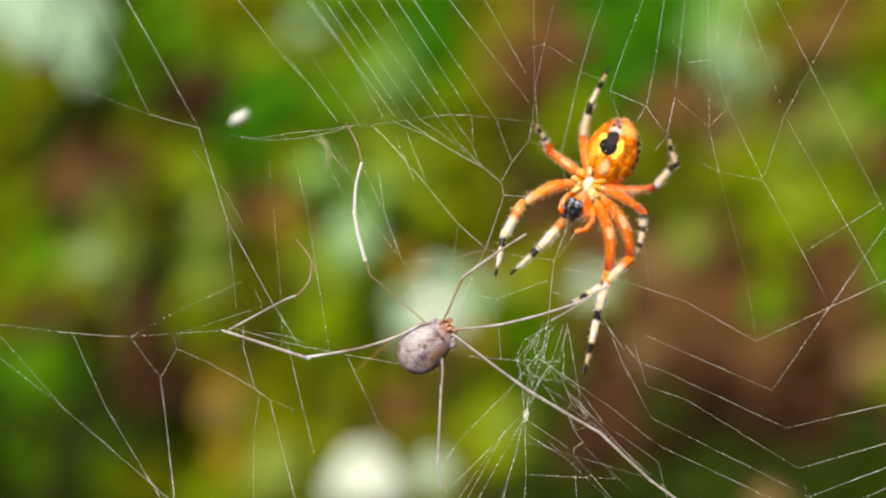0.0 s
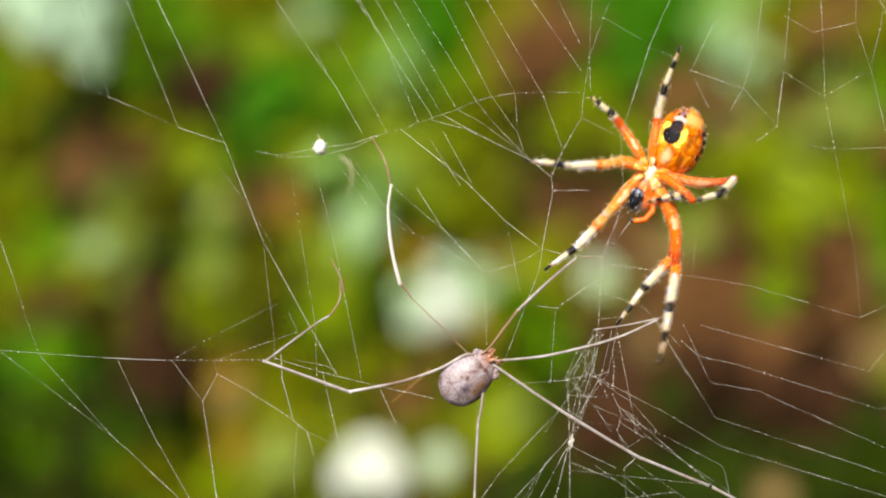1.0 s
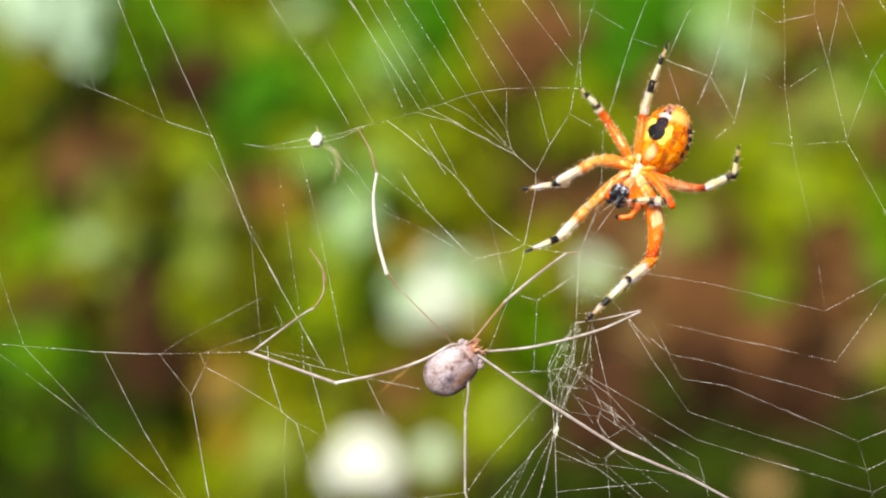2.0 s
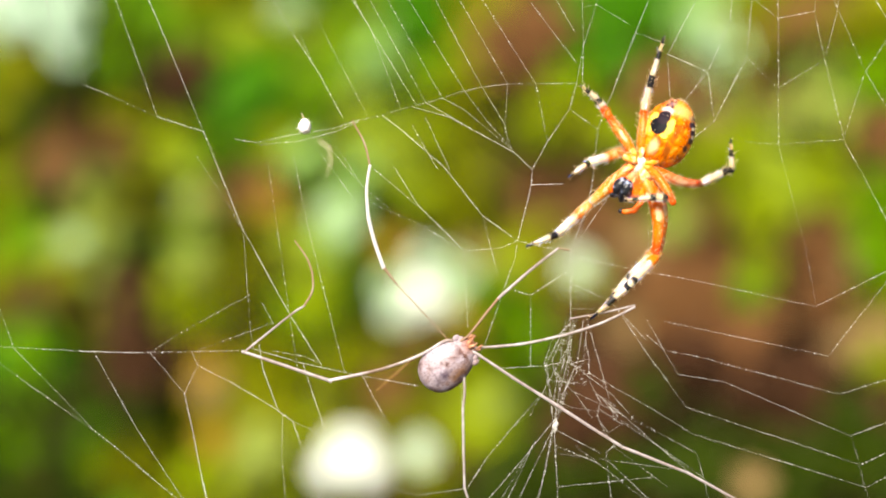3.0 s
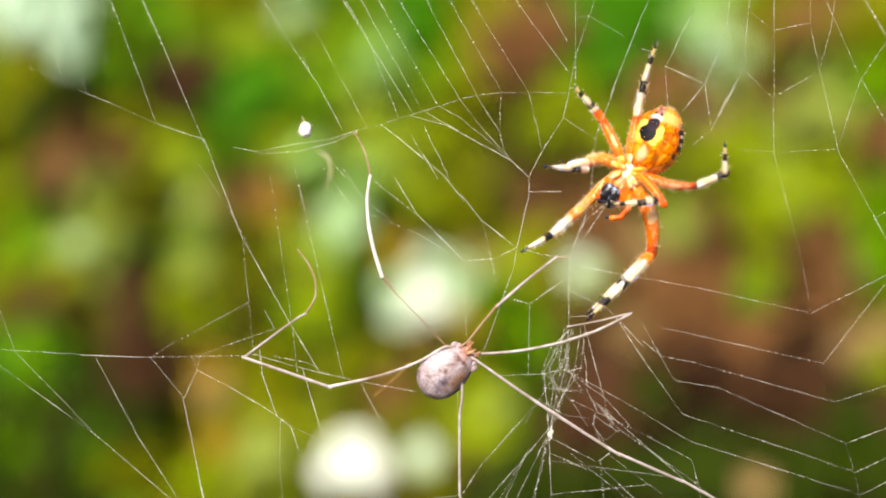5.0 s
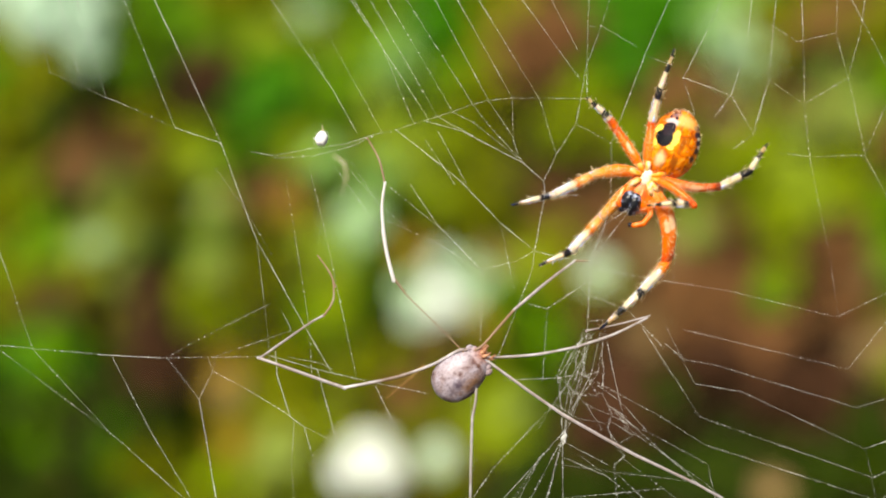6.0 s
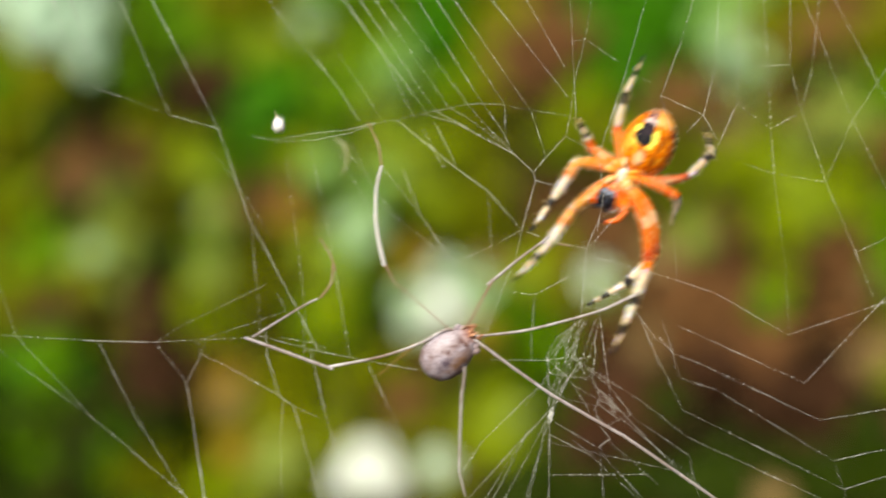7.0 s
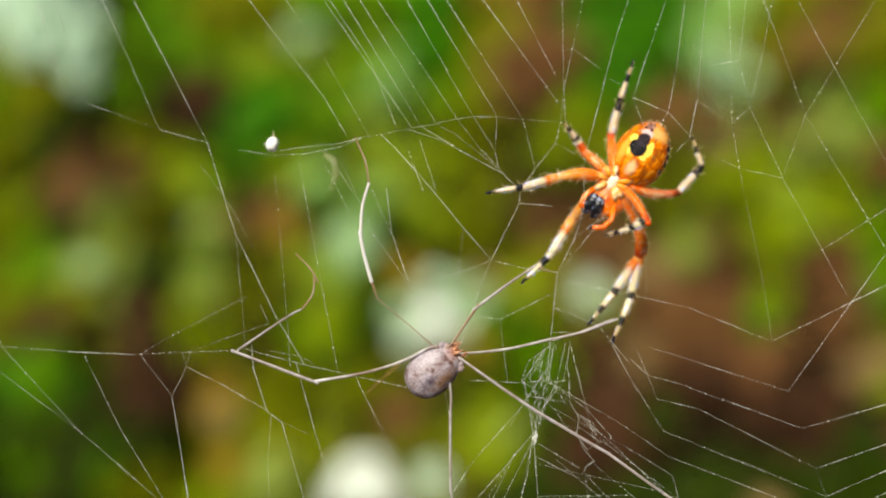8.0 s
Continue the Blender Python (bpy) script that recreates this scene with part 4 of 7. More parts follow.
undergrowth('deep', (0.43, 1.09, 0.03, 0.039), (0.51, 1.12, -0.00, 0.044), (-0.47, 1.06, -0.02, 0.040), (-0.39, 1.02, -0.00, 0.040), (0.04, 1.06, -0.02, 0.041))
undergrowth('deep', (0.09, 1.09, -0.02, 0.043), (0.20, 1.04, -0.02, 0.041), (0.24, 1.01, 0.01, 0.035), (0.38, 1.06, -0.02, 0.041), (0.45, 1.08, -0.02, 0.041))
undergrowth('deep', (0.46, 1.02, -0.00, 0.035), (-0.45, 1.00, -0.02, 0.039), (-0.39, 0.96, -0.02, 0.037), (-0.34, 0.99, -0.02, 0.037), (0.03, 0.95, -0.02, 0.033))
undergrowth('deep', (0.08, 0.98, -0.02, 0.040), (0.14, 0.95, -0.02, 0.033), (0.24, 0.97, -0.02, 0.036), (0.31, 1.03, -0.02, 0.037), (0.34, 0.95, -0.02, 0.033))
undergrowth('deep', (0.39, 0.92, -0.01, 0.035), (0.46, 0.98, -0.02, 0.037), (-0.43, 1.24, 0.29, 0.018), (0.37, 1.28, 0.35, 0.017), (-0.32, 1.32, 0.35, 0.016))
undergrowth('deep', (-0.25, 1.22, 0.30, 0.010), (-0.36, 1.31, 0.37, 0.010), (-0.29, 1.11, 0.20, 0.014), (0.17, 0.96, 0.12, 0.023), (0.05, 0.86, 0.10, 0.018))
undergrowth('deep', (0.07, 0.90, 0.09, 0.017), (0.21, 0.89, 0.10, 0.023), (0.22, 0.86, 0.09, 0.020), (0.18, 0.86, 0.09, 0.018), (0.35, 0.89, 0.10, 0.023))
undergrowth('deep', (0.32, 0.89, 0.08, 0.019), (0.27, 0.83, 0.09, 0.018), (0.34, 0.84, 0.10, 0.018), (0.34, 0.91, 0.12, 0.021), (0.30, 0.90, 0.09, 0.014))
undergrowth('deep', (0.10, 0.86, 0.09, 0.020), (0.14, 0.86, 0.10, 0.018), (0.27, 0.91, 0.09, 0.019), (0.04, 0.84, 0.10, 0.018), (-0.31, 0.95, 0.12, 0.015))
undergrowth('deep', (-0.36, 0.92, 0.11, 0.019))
undergrowth('green', (-0.42, 1.75, 0.46, 0.055), (-0.18, 1.78, 0.46, 0.051), (0.20, 1.76, 0.46, 0.053), (0.27, 1.72, 0.45, 0.053), (-0.43, 1.72, 0.39, 0.056))
undergrowth('green', (-0.17, 1.62, 0.39, 0.049), (-0.09, 1.65, 0.39, 0.052), (-0.40, 1.60, 0.32, 0.053), (-0.34, 1.62, 0.32, 0.050), (-0.18, 1.63, 0.32, 0.055))
undergrowth('green', (-0.60, 1.52, 0.26, 0.046), (-0.45, 1.50, 0.28, 0.050), (-0.16, 1.51, 0.26, 0.051), (-0.02, 1.58, 0.26, 0.053), (0.19, 1.54, 0.27, 0.055))
undergrowth('green', (0.55, 1.51, 0.28, 0.048), (0.64, 1.54, 0.27, 0.052), (-0.30, 1.46, 0.20, 0.052), (-0.24, 1.47, 0.20, 0.049), (-0.52, 1.43, 0.16, 0.049))
undergrowth('green', (-0.31, 1.40, 0.15, 0.045), (-0.09, 1.39, 0.17, 0.045), (0.52, 1.42, 0.16, 0.051), (0.59, 1.40, 0.16, 0.050), (-0.47, 1.29, 0.13, 0.042))
undergrowth('green', (-0.28, 1.30, 0.13, 0.042), (-0.10, 1.37, 0.10, 0.044), (0.48, 1.27, 0.13, 0.043), (0.56, 1.30, 0.11, 0.045), (-0.14, 1.22, 0.08, 0.046))
undergrowth('green', (-0.09, 1.26, 0.07, 0.044), (0.04, 1.23, 0.08, 0.046), (0.10, 1.28, 0.06, 0.042), (-0.51, 1.21, 0.02, 0.042), (0.10, 1.23, 0.01, 0.046))
undergrowth('green', (-0.42, 1.08, 0.02, 0.042), (-0.37, 1.09, -0.02, 0.041), (-0.27, 0.92, -0.01, 0.038), (-0.37, 1.32, 0.34, 0.015), (-0.19, 1.29, 0.34, 0.020))
undergrowth('green', (-0.13, 1.26, 0.31, 0.017), (0.46, 1.26, 0.32, 0.014), (0.28, 1.04, 0.18, 0.012), (0.42, 1.10, 0.20, 0.016), (0.41, 1.09, 0.19, 0.014))
undergrowth('green', (-0.37, 0.98, 0.13, 0.017), (-0.37, 1.01, 0.15, 0.015))
undergrowth('olive', (-0.36, 1.79, 0.45, 0.054), (-0.25, 1.71, 0.46, 0.056), (0.05, 1.78, 0.44, 0.058), (0.44, 1.70, 0.46, 0.058), (-0.33, 1.65, 0.38, 0.053))
undergrowth('olive', (-0.25, 1.65, 0.40, 0.049), (0.43, 1.65, 0.39, 0.053), (0.59, 1.66, 0.39, 0.053), (0.67, 1.72, 0.39, 0.057), (-0.63, 1.62, 0.32, 0.055))
undergrowth('olive', (0.04, 1.60, 0.32, 0.056), (0.40, 1.56, 0.33, 0.052), (0.55, 1.56, 0.34, 0.048), (0.65, 1.62, 0.33, 0.053), (-0.55, 1.57, 0.26, 0.048))
undergrowth('olive', (0.04, 1.52, 0.27, 0.048), (0.13, 1.58, 0.26, 0.056), (-0.57, 1.42, 0.22, 0.050), (-0.50, 1.45, 0.22, 0.049), (-0.36, 1.44, 0.21, 0.044))
undergrowth('olive', (0.05, 1.49, 0.20, 0.048), (0.13, 1.48, 0.21, 0.049), (0.19, 1.48, 0.21, 0.046), (0.27, 1.50, 0.21, 0.048), (0.34, 1.48, 0.20, 0.046))
undergrowth('olive', (-0.56, 1.39, 0.17, 0.044), (-0.36, 1.38, 0.16, 0.051), (-0.02, 1.42, 0.16, 0.050), (0.04, 1.35, 0.17, 0.043), (0.24, 1.42, 0.16, 0.052))
undergrowth('olive', (-0.54, 1.31, 0.11, 0.047), (-0.22, 1.29, 0.13, 0.048), (-0.02, 1.33, 0.10, 0.048), (0.04, 1.33, 0.10, 0.043), (0.10, 1.29, 0.12, 0.046))
undergrowth('olive', (-0.54, 1.26, 0.08, 0.047), (-0.40, 1.25, 0.08, 0.042), (-0.22, 1.26, 0.07, 0.041), (-0.02, 1.29, 0.05, 0.047), (0.49, 1.26, 0.07, 0.046))
undergrowth('olive', (0.56, 1.29, 0.05, 0.047), (-0.20, 1.17, 0.04, 0.042), (-0.15, 1.23, 0.02, 0.044), (-0.08, 1.16, 0.05, 0.042), (0.48, 1.22, 0.02, 0.047))
undergrowth('olive', (0.51, 1.15, 0.05, 0.040), (-0.25, 1.10, 0.01, 0.038), (-0.20, 1.11, 0.01, 0.039), (-0.07, 1.12, -0.01, 0.042), (-0.02, 1.12, -0.00, 0.040))
undergrowth('olive', (-0.29, 1.01, -0.00, 0.039), (-0.18, 1.05, -0.02, 0.038), (-0.06, 1.01, 0.00, 0.034), (-0.02, 1.01, -0.00, 0.035), (-0.21, 0.93, -0.01, 0.034))
undergrowth('olive', (-0.06, 0.95, -0.02, 0.035), (-0.01, 0.96, -0.02, 0.034), (-0.44, 1.29, 0.34, 0.018), (-0.46, 1.29, 0.32, 0.021), (0.44, 1.34, 0.38, 0.021))
undergrowth('olive', (-0.34, 1.25, 0.30, 0.020), (-0.36, 1.08, 0.18, 0.018), (-0.40, 1.05, 0.19, 0.010), (-0.17, 0.92, 0.11, 0.011), (0.39, 0.99, 0.13, 0.014))
undergrowth('mid', (-0.11, 1.78, 0.45, 0.061), (-0.10, 1.62, 0.32, 0.056), (-0.16, 1.50, 0.20, 0.050), (-0.09, 1.44, 0.22, 0.051), (-0.17, 1.42, 0.15, 0.046))
undergrowth('mid', (-0.11, 1.35, 0.36, 0.025), (-0.12, 1.28, 0.34, 0.020), (-0.03, 1.28, 0.33, 0.018))
undergrowth('cool', (-0.03, 1.75, 0.44, 0.055), (-0.02, 1.66, 0.38, 0.053), (0.20, 1.66, 0.39, 0.050), (0.27, 1.66, 0.38, 0.051), (-0.02, 1.60, 0.32, 0.052))
undergrowth('cool', (0.20, 1.60, 0.33, 0.053), (0.28, 1.62, 0.32, 0.054), (-0.25, 1.55, 0.27, 0.052), (-0.44, 1.16, 0.05, 0.038), (-0.20, 1.26, 0.32, 0.030))
undergrowth('cool', (-0.22, 1.24, 0.29, 0.015), (-0.04, 1.32, 0.38, 0.024), (-0.05, 1.37, 0.42, 0.022), (0.17, 1.34, 0.37, 0.031), (0.19, 1.31, 0.34, 0.025))
undergrowth('cool', (0.20, 1.34, 0.39, 0.018))
undergrowth('umber', (0.14, 1.71, 0.46, 0.052), (0.53, 1.76, 0.44, 0.051), (0.68, 1.76, 0.44, 0.052), (0.14, 1.73, 0.39, 0.057), (0.52, 1.73, 0.39, 0.054))
undergrowth('umber', (0.12, 1.57, 0.33, 0.053), (0.48, 1.57, 0.34, 0.047), (0.26, 1.54, 0.27, 0.055), (0.42, 1.57, 0.26, 0.054), (0.11, 1.40, 0.16, 0.051))
undergrowth('umber', (0.18, 1.41, 0.15, 0.044), (0.16, 1.29, 0.13, 0.043), (0.23, 1.30, 0.11, 0.044), (0.31, 1.35, 0.11, 0.049), (0.42, 1.28, 0.13, 0.048))
undergrowth('umber', (0.17, 1.22, 0.09, 0.040), (0.28, 1.22, 0.09, 0.044), (0.34, 1.22, 0.09, 0.042), (0.42, 1.26, 0.07, 0.046), (-0.02, 1.21, 0.02, 0.047))
undergrowth('umber', (0.06, 1.30, 0.36, 0.029), (0.09, 1.29, 0.35, 0.024), (0.07, 1.30, 0.33, 0.018), (0.37, 1.32, 0.37, 0.018), (0.27, 1.28, 0.32, 0.018))
undergrowth('umber', (-0.34, 1.21, 0.27, 0.015), (0.36, 1.10, 0.20, 0.020), (0.35, 1.05, 0.17, 0.018), (0.25, 1.08, 0.17, 0.022), (0.20, 1.02, 0.16, 0.019))
undergrowth('umber', (0.15, 1.14, 0.22, 0.017), (0.21, 1.05, 0.19, 0.019), (0.29, 1.03, 0.15, 0.016), (0.24, 1.01, 0.16, 0.015))
undergrowth('mint', (0.37, 1.74, 0.45, 0.053), (0.36, 1.66, 0.38, 0.058), (0.34, 1.63, 0.33, 0.052), (-0.09, 1.55, 0.27, 0.048), (-0.08, 1.29, 0.34, 0.022))
undergrowth('mint', (-0.06, 1.32, 0.37, 0.010), (0.27, 1.34, 0.38, 0.016), (-0.10, 1.16, 0.23, 0.014), (-0.11, 1.12, 0.20, 0.012), (-0.14, 1.17, 0.27, 0.015))
undergrowth('mint', (-0.08, 1.17, 0.26, 0.010))
undergrowth('tan', (0.58, 1.69, 0.45, 0.049), (-0.38, 1.18, 0.26, 0.013), (0.03, 1.11, 0.19, 0.010), (-0.20, 0.94, 0.13, 0.006), (0.25, 0.85, 0.09, 0.009))
undergrowth('tan', (0.36, 0.99, 0.15, 0.017), (0.40, 1.02, 0.15, 0.018), (0.07, 1.31, 0.35, 0.015), (0.19, 1.12, 0.20, 0.014), (0.39, 1.10, 0.18, 0.009))
undergrowth('tan', (0.27, 1.22, 0.30, 0.012), (0.17, 1.02, 0.15, 0.015))
undergrowth('gold', (0.04, 1.67, 0.38, 0.049), (-0.28, 1.23, 0.01, 0.047), (-0.17, 1.14, 0.23, 0.011), (-0.05, 1.11, 0.20, 0.011), (0.02, 1.02, 0.16, 0.007))
undergrowth('gold', (-0.21, 0.97, 0.12, 0.016), (-0.19, 0.89, 0.11, 0.010))
undergrowth('lime', (-0.55, 1.62, 0.32, 0.051), (-0.25, 1.63, 0.31, 0.054), (-0.03, 1.49, 0.20, 0.046), (0.39, 1.41, 0.21, 0.049), (0.49, 1.52, 0.20, 0.052))
undergrowth('lime', (0.32, 1.42, 0.16, 0.052), (0.39, 1.39, 0.17, 0.048), (0.44, 1.38, 0.17, 0.048), (-0.16, 1.31, 0.12, 0.043), (0.38, 1.37, 0.10, 0.049))
undergrowth('lime', (-0.28, 1.26, 0.07, 0.044), (0.03, 1.18, 0.04, 0.045), (-0.14, 1.16, -0.02, 0.042), (0.04, 1.07, 0.03, 0.038), (-0.26, 1.08, -0.02, 0.042))
undergrowth('lime', (-0.12, 1.06, -0.02, 0.038), (-0.18, 1.02, -0.02, 0.040), (-0.13, 1.00, -0.02, 0.038), (-0.01, 1.21, 0.29, 0.017), (0.32, 1.14, 0.23, 0.026))
undergrowth('lime', (0.36, 1.15, 0.25, 0.022), (0.30, 1.09, 0.18, 0.017), (-0.20, 0.85, 0.10, 0.012), (0.03, 0.94, 0.13, 0.013), (0.03, 0.92, 0.10, 0.014))
undergrowth('lime', (0.38, 0.97, 0.14, 0.012), (0.30, 1.20, 0.28, 0.017), (0.10, 1.23, 0.29, 0.018), (0.13, 1.27, 0.32, 0.016), (-0.02, 1.17, 0.23, 0.017))
undergrowth('lime', (-0.12, 1.03, 0.17, 0.018), (0.39, 1.16, 0.24, 0.017), (-0.28, 1.20, 0.28, 0.023), (-0.17, 1.23, 0.27, 0.018), (0.17, 1.21, 0.29, 0.021))
undergrowth('lime', (0.27, 1.20, 0.27, 0.020))
undergrowth('brown', (-0.31, 1.55, 0.26, 0.054), (-0.35, 1.31, 0.11, 0.046), (-0.44, 1.22, 0.09, 0.041), (-0.35, 1.31, 0.06, 0.042), (-0.31, 1.14, 0.06, 0.037))
undergrowth('brown', (0.16, 1.13, 0.05, 0.041), (0.24, 1.23, 0.01, 0.041), (0.28, 1.22, 0.02, 0.044), (0.33, 1.16, 0.05, 0.040), (0.40, 1.16, 0.05, 0.043))
undergrowth('brown', (0.15, 1.09, 0.02, 0.043), (0.22, 1.14, -0.00, 0.043), (0.33, 1.11, 0.00, 0.039), (0.40, 1.12, 0.00, 0.044), (0.15, 1.08, -0.02, 0.041))
undergrowth('brown', (0.31, 1.07, -0.02, 0.037), (0.20, 0.97, -0.02, 0.038), (-0.29, 1.30, 0.32, 0.016), (-0.41, 1.18, 0.25, 0.011), (-0.29, 1.04, 0.18, 0.024))
undergrowth('brown', (-0.29, 1.02, 0.15, 0.021), (0.25, 0.94, 0.13, 0.011), (0.29, 0.93, 0.10, 0.009), (0.37, 0.93, 0.12, 0.019), (0.11, 0.91, 0.12, 0.021))
undergrowth('brown', (0.15, 0.94, 0.10, 0.024), (0.15, 0.98, 0.13, 0.025), (0.20, 1.00, 0.13, 0.022), (0.23, 0.98, 0.15, 0.020), (0.32, 0.96, 0.12, 0.022))
undergrowth('brown', (0.28, 0.99, 0.13, 0.017), (-0.29, 0.99, 0.12, 0.020))
undergrowth('sage', (0.34, 1.55, 0.26, 0.048), (0.48, 1.58, 0.26, 0.050), (-0.42, 1.38, 0.17, 0.046), (-0.39, 1.27, 0.13, 0.046), (0.39, 1.24, 0.31, 0.020))
undergrowth('sage', (0.36, 1.25, 0.29, 0.015), (0.41, 1.24, 0.30, 0.014), (-0.36, 1.12, 0.20, 0.017), (-0.24, 1.14, 0.23, 0.016), (-0.24, 1.09, 0.19, 0.014))
undergrowth('sage', (0.14, 1.08, 0.18, 0.014), (0.13, 1.09, 0.18, 0.013), (0.23, 1.15, 0.21, 0.010), (0.23, 1.14, 0.21, 0.012), (-0.15, 0.90, 0.10, 0.016))
undergrowth('sage', (-0.16, 0.89, 0.09, 0.012), (0.04, 0.93, 0.12, 0.013))
undergrowth('russet', (-0.44, 1.45, 0.21, 0.048), (0.56, 1.51, 0.20, 0.049), (0.59, 1.43, 0.22, 0.047), (-0.23, 1.40, 0.15, 0.048), (0.23, 1.27, 0.07, 0.044))
undergrowth('russet', (0.06, 1.35, 0.37, 0.015), (0.44, 1.21, 0.29, 0.015), (-0.39, 1.18, 0.26, 0.019), (-0.18, 1.17, 0.24, 0.014), (-0.05, 0.96, 0.12, 0.012))
undergrowth('russet', (0.26, 1.00, 0.15, 0.017))
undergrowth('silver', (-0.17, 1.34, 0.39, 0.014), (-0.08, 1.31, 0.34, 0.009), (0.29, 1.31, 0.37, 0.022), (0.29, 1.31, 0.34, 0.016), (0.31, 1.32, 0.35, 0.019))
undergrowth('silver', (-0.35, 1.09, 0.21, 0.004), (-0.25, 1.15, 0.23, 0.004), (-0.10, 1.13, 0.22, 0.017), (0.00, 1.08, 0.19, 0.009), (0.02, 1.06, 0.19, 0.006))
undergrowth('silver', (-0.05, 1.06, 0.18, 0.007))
undergrowth('fresh', (-0.15, 1.34, 0.37, 0.012), (-0.09, 1.25, 0.31, 0.014), (-0.06, 1.23, 0.28, 0.020), (0.33, 1.17, 0.26, 0.019), (-0.05, 1.20, 0.25, 0.017))
undergrowth('fresh', (-0.12, 1.10, 0.18, 0.014), (-0.14, 1.10, 0.21, 0.013), (-0.08, 1.18, 0.24, 0.013), (0.34, 1.13, 0.24, 0.012), (0.06, 1.08, 0.19, 0.011))
undergrowth('fresh', (-0.09, 1.20, 0.28, 0.017), (-0.26, 1.18, 0.26, 0.014), (-0.21, 1.31, 0.37, 0.016))
undergrowth('white', (-0.02, 1.05, 0.17, 0.013), (-0.08, 0.87, 0.11, 0.011), (-0.06, 0.86, 0.10, 0.009), (-0.09, 0.86, 0.10, 0.007), (-0.07, 0.88, 0.11, 0.006))
undergrowth('cream', (-0.04, 1.02, 0.17, 0.008), (-0.00, 1.05, 0.17, 0.007), (-0.02, 1.07, 0.20, 0.006), (0.13, 1.08, 0.19, 0.010), (-0.02, 0.90, 0.09, 0.007))

thicket(170)

# ---- the web: strands between knots, in millimetres on the web ----
THICK = {0: 0.009, 1: 0.012, 2: 0.017, 3: 0.028, 4: 0.046}
web = new("spider_web")
web.matrix_basis = web_pose
tagged(web, "torn orb web of white silk with sticky beads", "spider web", kind="thing")
strands = []


def thread_piece(length, thick, beads):
    """A length of silk along x, half each side of its origin."""
    r = THICK[thick] * MM
    line = [Vector((length * (u - 0.5), 0, 0)) for u in (0, 0.3, 0.7, 1)]
    for p in line[1:3]:
        p.y += rng.gauss(0, 0.003) * length
    thread = tube(line, [r, r * rng.uniform(0.8, 1.1), r * rng.uniform(0.8, 1.1), r], 5)
    drops = [ball(line[0], [r * 2.0] * 3, 4, 6)] if thick > 1 else []
    gap = 1.0 if beads else 2.4
    if thick:
        x = -0.5 * length
        while x < 0.5 * length:
            fine = thick < 2
            x += rng.choice((0.5, 0.7, 0.9, 1.2) if fine else (0.45, 0.6, 0.8, 1.1)) * gap * rng.uniform(0.8, 1.2) * MM
            if x < 0.48 * length:
                q = rng.choice((0.042, 0.05, 0.06, 0.085)) * MM if fine else max(1.35 * r, rng.choice((0.05, 0.055, 0.065, 0.10)) * MM)
                drops.append(ball((x, 0, 0), (q * 1.2, q, q), 4, 6))
    ob = part("strand", gather(thread, *drops), silk, web)
    ob.data.materials.append(bead_mat)
    for face in ob.data.polygons[len(thread[1]):]:
        face.material_index = 1
    return ob


def strand(a, c, thick, beads):
    """Silk from a to c. Where the wind pulls its ends apart it is some pieces that slide past each other."""
    spans = sorted(float(np.hypot(*(swayed(a, k) - swayed(c, k)))) for k in range(len(SWAY_TIMES)))
    z = rng.uniform(-0.4, 0.4)
    if spans[-1] < 1.06 * spans[0]:
        strands.append((thread_piece(spans[len(spans) // 2] * 1.01 * MM, thick, beads), a, c, z, None))
        return
    length = max(0.53 * spans[-1], 0.6 * spans[len(spans) // 2])
    length = min(length, 0.98 * spans[0])
    count = max(2, math.ceil(1.04 * spans[-1] / length))
    for i in range(count):
        strands.append((thread_piece(length * MM, thick, beads), a, c, z, (length * MM, i / (count - 1))))


def silk_line(thick, beads, *knots):
    for a, c in zip(knots, knots[1:]):
        strand(a, c, thick, beads)



# hanging
silk_line(3, 0, (-79.4, 36.4), (-88.4, 73.4))
silk_line(3, 0, (-73.4, 33.8), (-81.8, 73.5))
silk_line(3, 0, (-68.7, 31.6), (-79.1, 73.4))
silk_line(1, 0, (-79.4, 36.4), (-73.4, 33.8), (-68.7, 31.6))
silk_line(3, 1, (-68.7, 31.6), (-64.3, 29.8))
silk_line(1, 0, (-64.3, 29.8), (-55.2, 25.6))
silk_line(3, 1, (-55.2, 25.6), (-46.4, 22.8))
silk_line(2, 1, (-71.9, 73.4), (-55.2, 25.6))
silk_line(3, 0, (-67.5, 74.1), (-46.1, 22.1))
silk_line(4, 0, (-46.4, 22.8), (-38.7, 3.9), (-29.8, -12.4), (-23.6, -22.2))
silk_line(1, 0, (-47.7, 18.0), (-42.3, 9.9), (-37.4, 1.2))
silk_line(1, 0, (-38.7, 3.9), (-37.4, -15.1), (-36.6, -20.0))
silk_line(1, 0, (-33.9, 16.4), (-29.8, -12.9), (-28.1, -23.8))
silk_line(2, 0, (-29.4, 19.1), (-26.5, 5.5), (-19.1, -23.8))

# left lines
silk_line(2, 0, (-95.3, 18.0), (-82.5, -18.6))
silk_line(2, 0, (-110.1, -16.9), (-82.5, -18.6), (-69.4, -19.3))
silk_line(4, 0, (-69.4, -19.3), (-57.5, -19.6))
silk_line(2, 1, (-57.5, -19.6), (-38.5, -19.4))
silk_line(2, 0, (-82.5, -18.6), (-67.2, -34.1))
silk_line(2, 0, (-106.2, -6.2), (-80.8, -24.7), (-67.8, -33.8))
silk_line(2, 1, (-67.8, -33.8), (-64.0, -36.8))
silk_line(2, 1, (-64.0, -36.8), (-33.0, -62.9))
silk_line(2, 1, (-67.2, -19.4), (-59.1, -33.8), (-37.5, -66.9))
silk_line(2, 0, (-56.4, -19.6), (-49.8, -27.4))
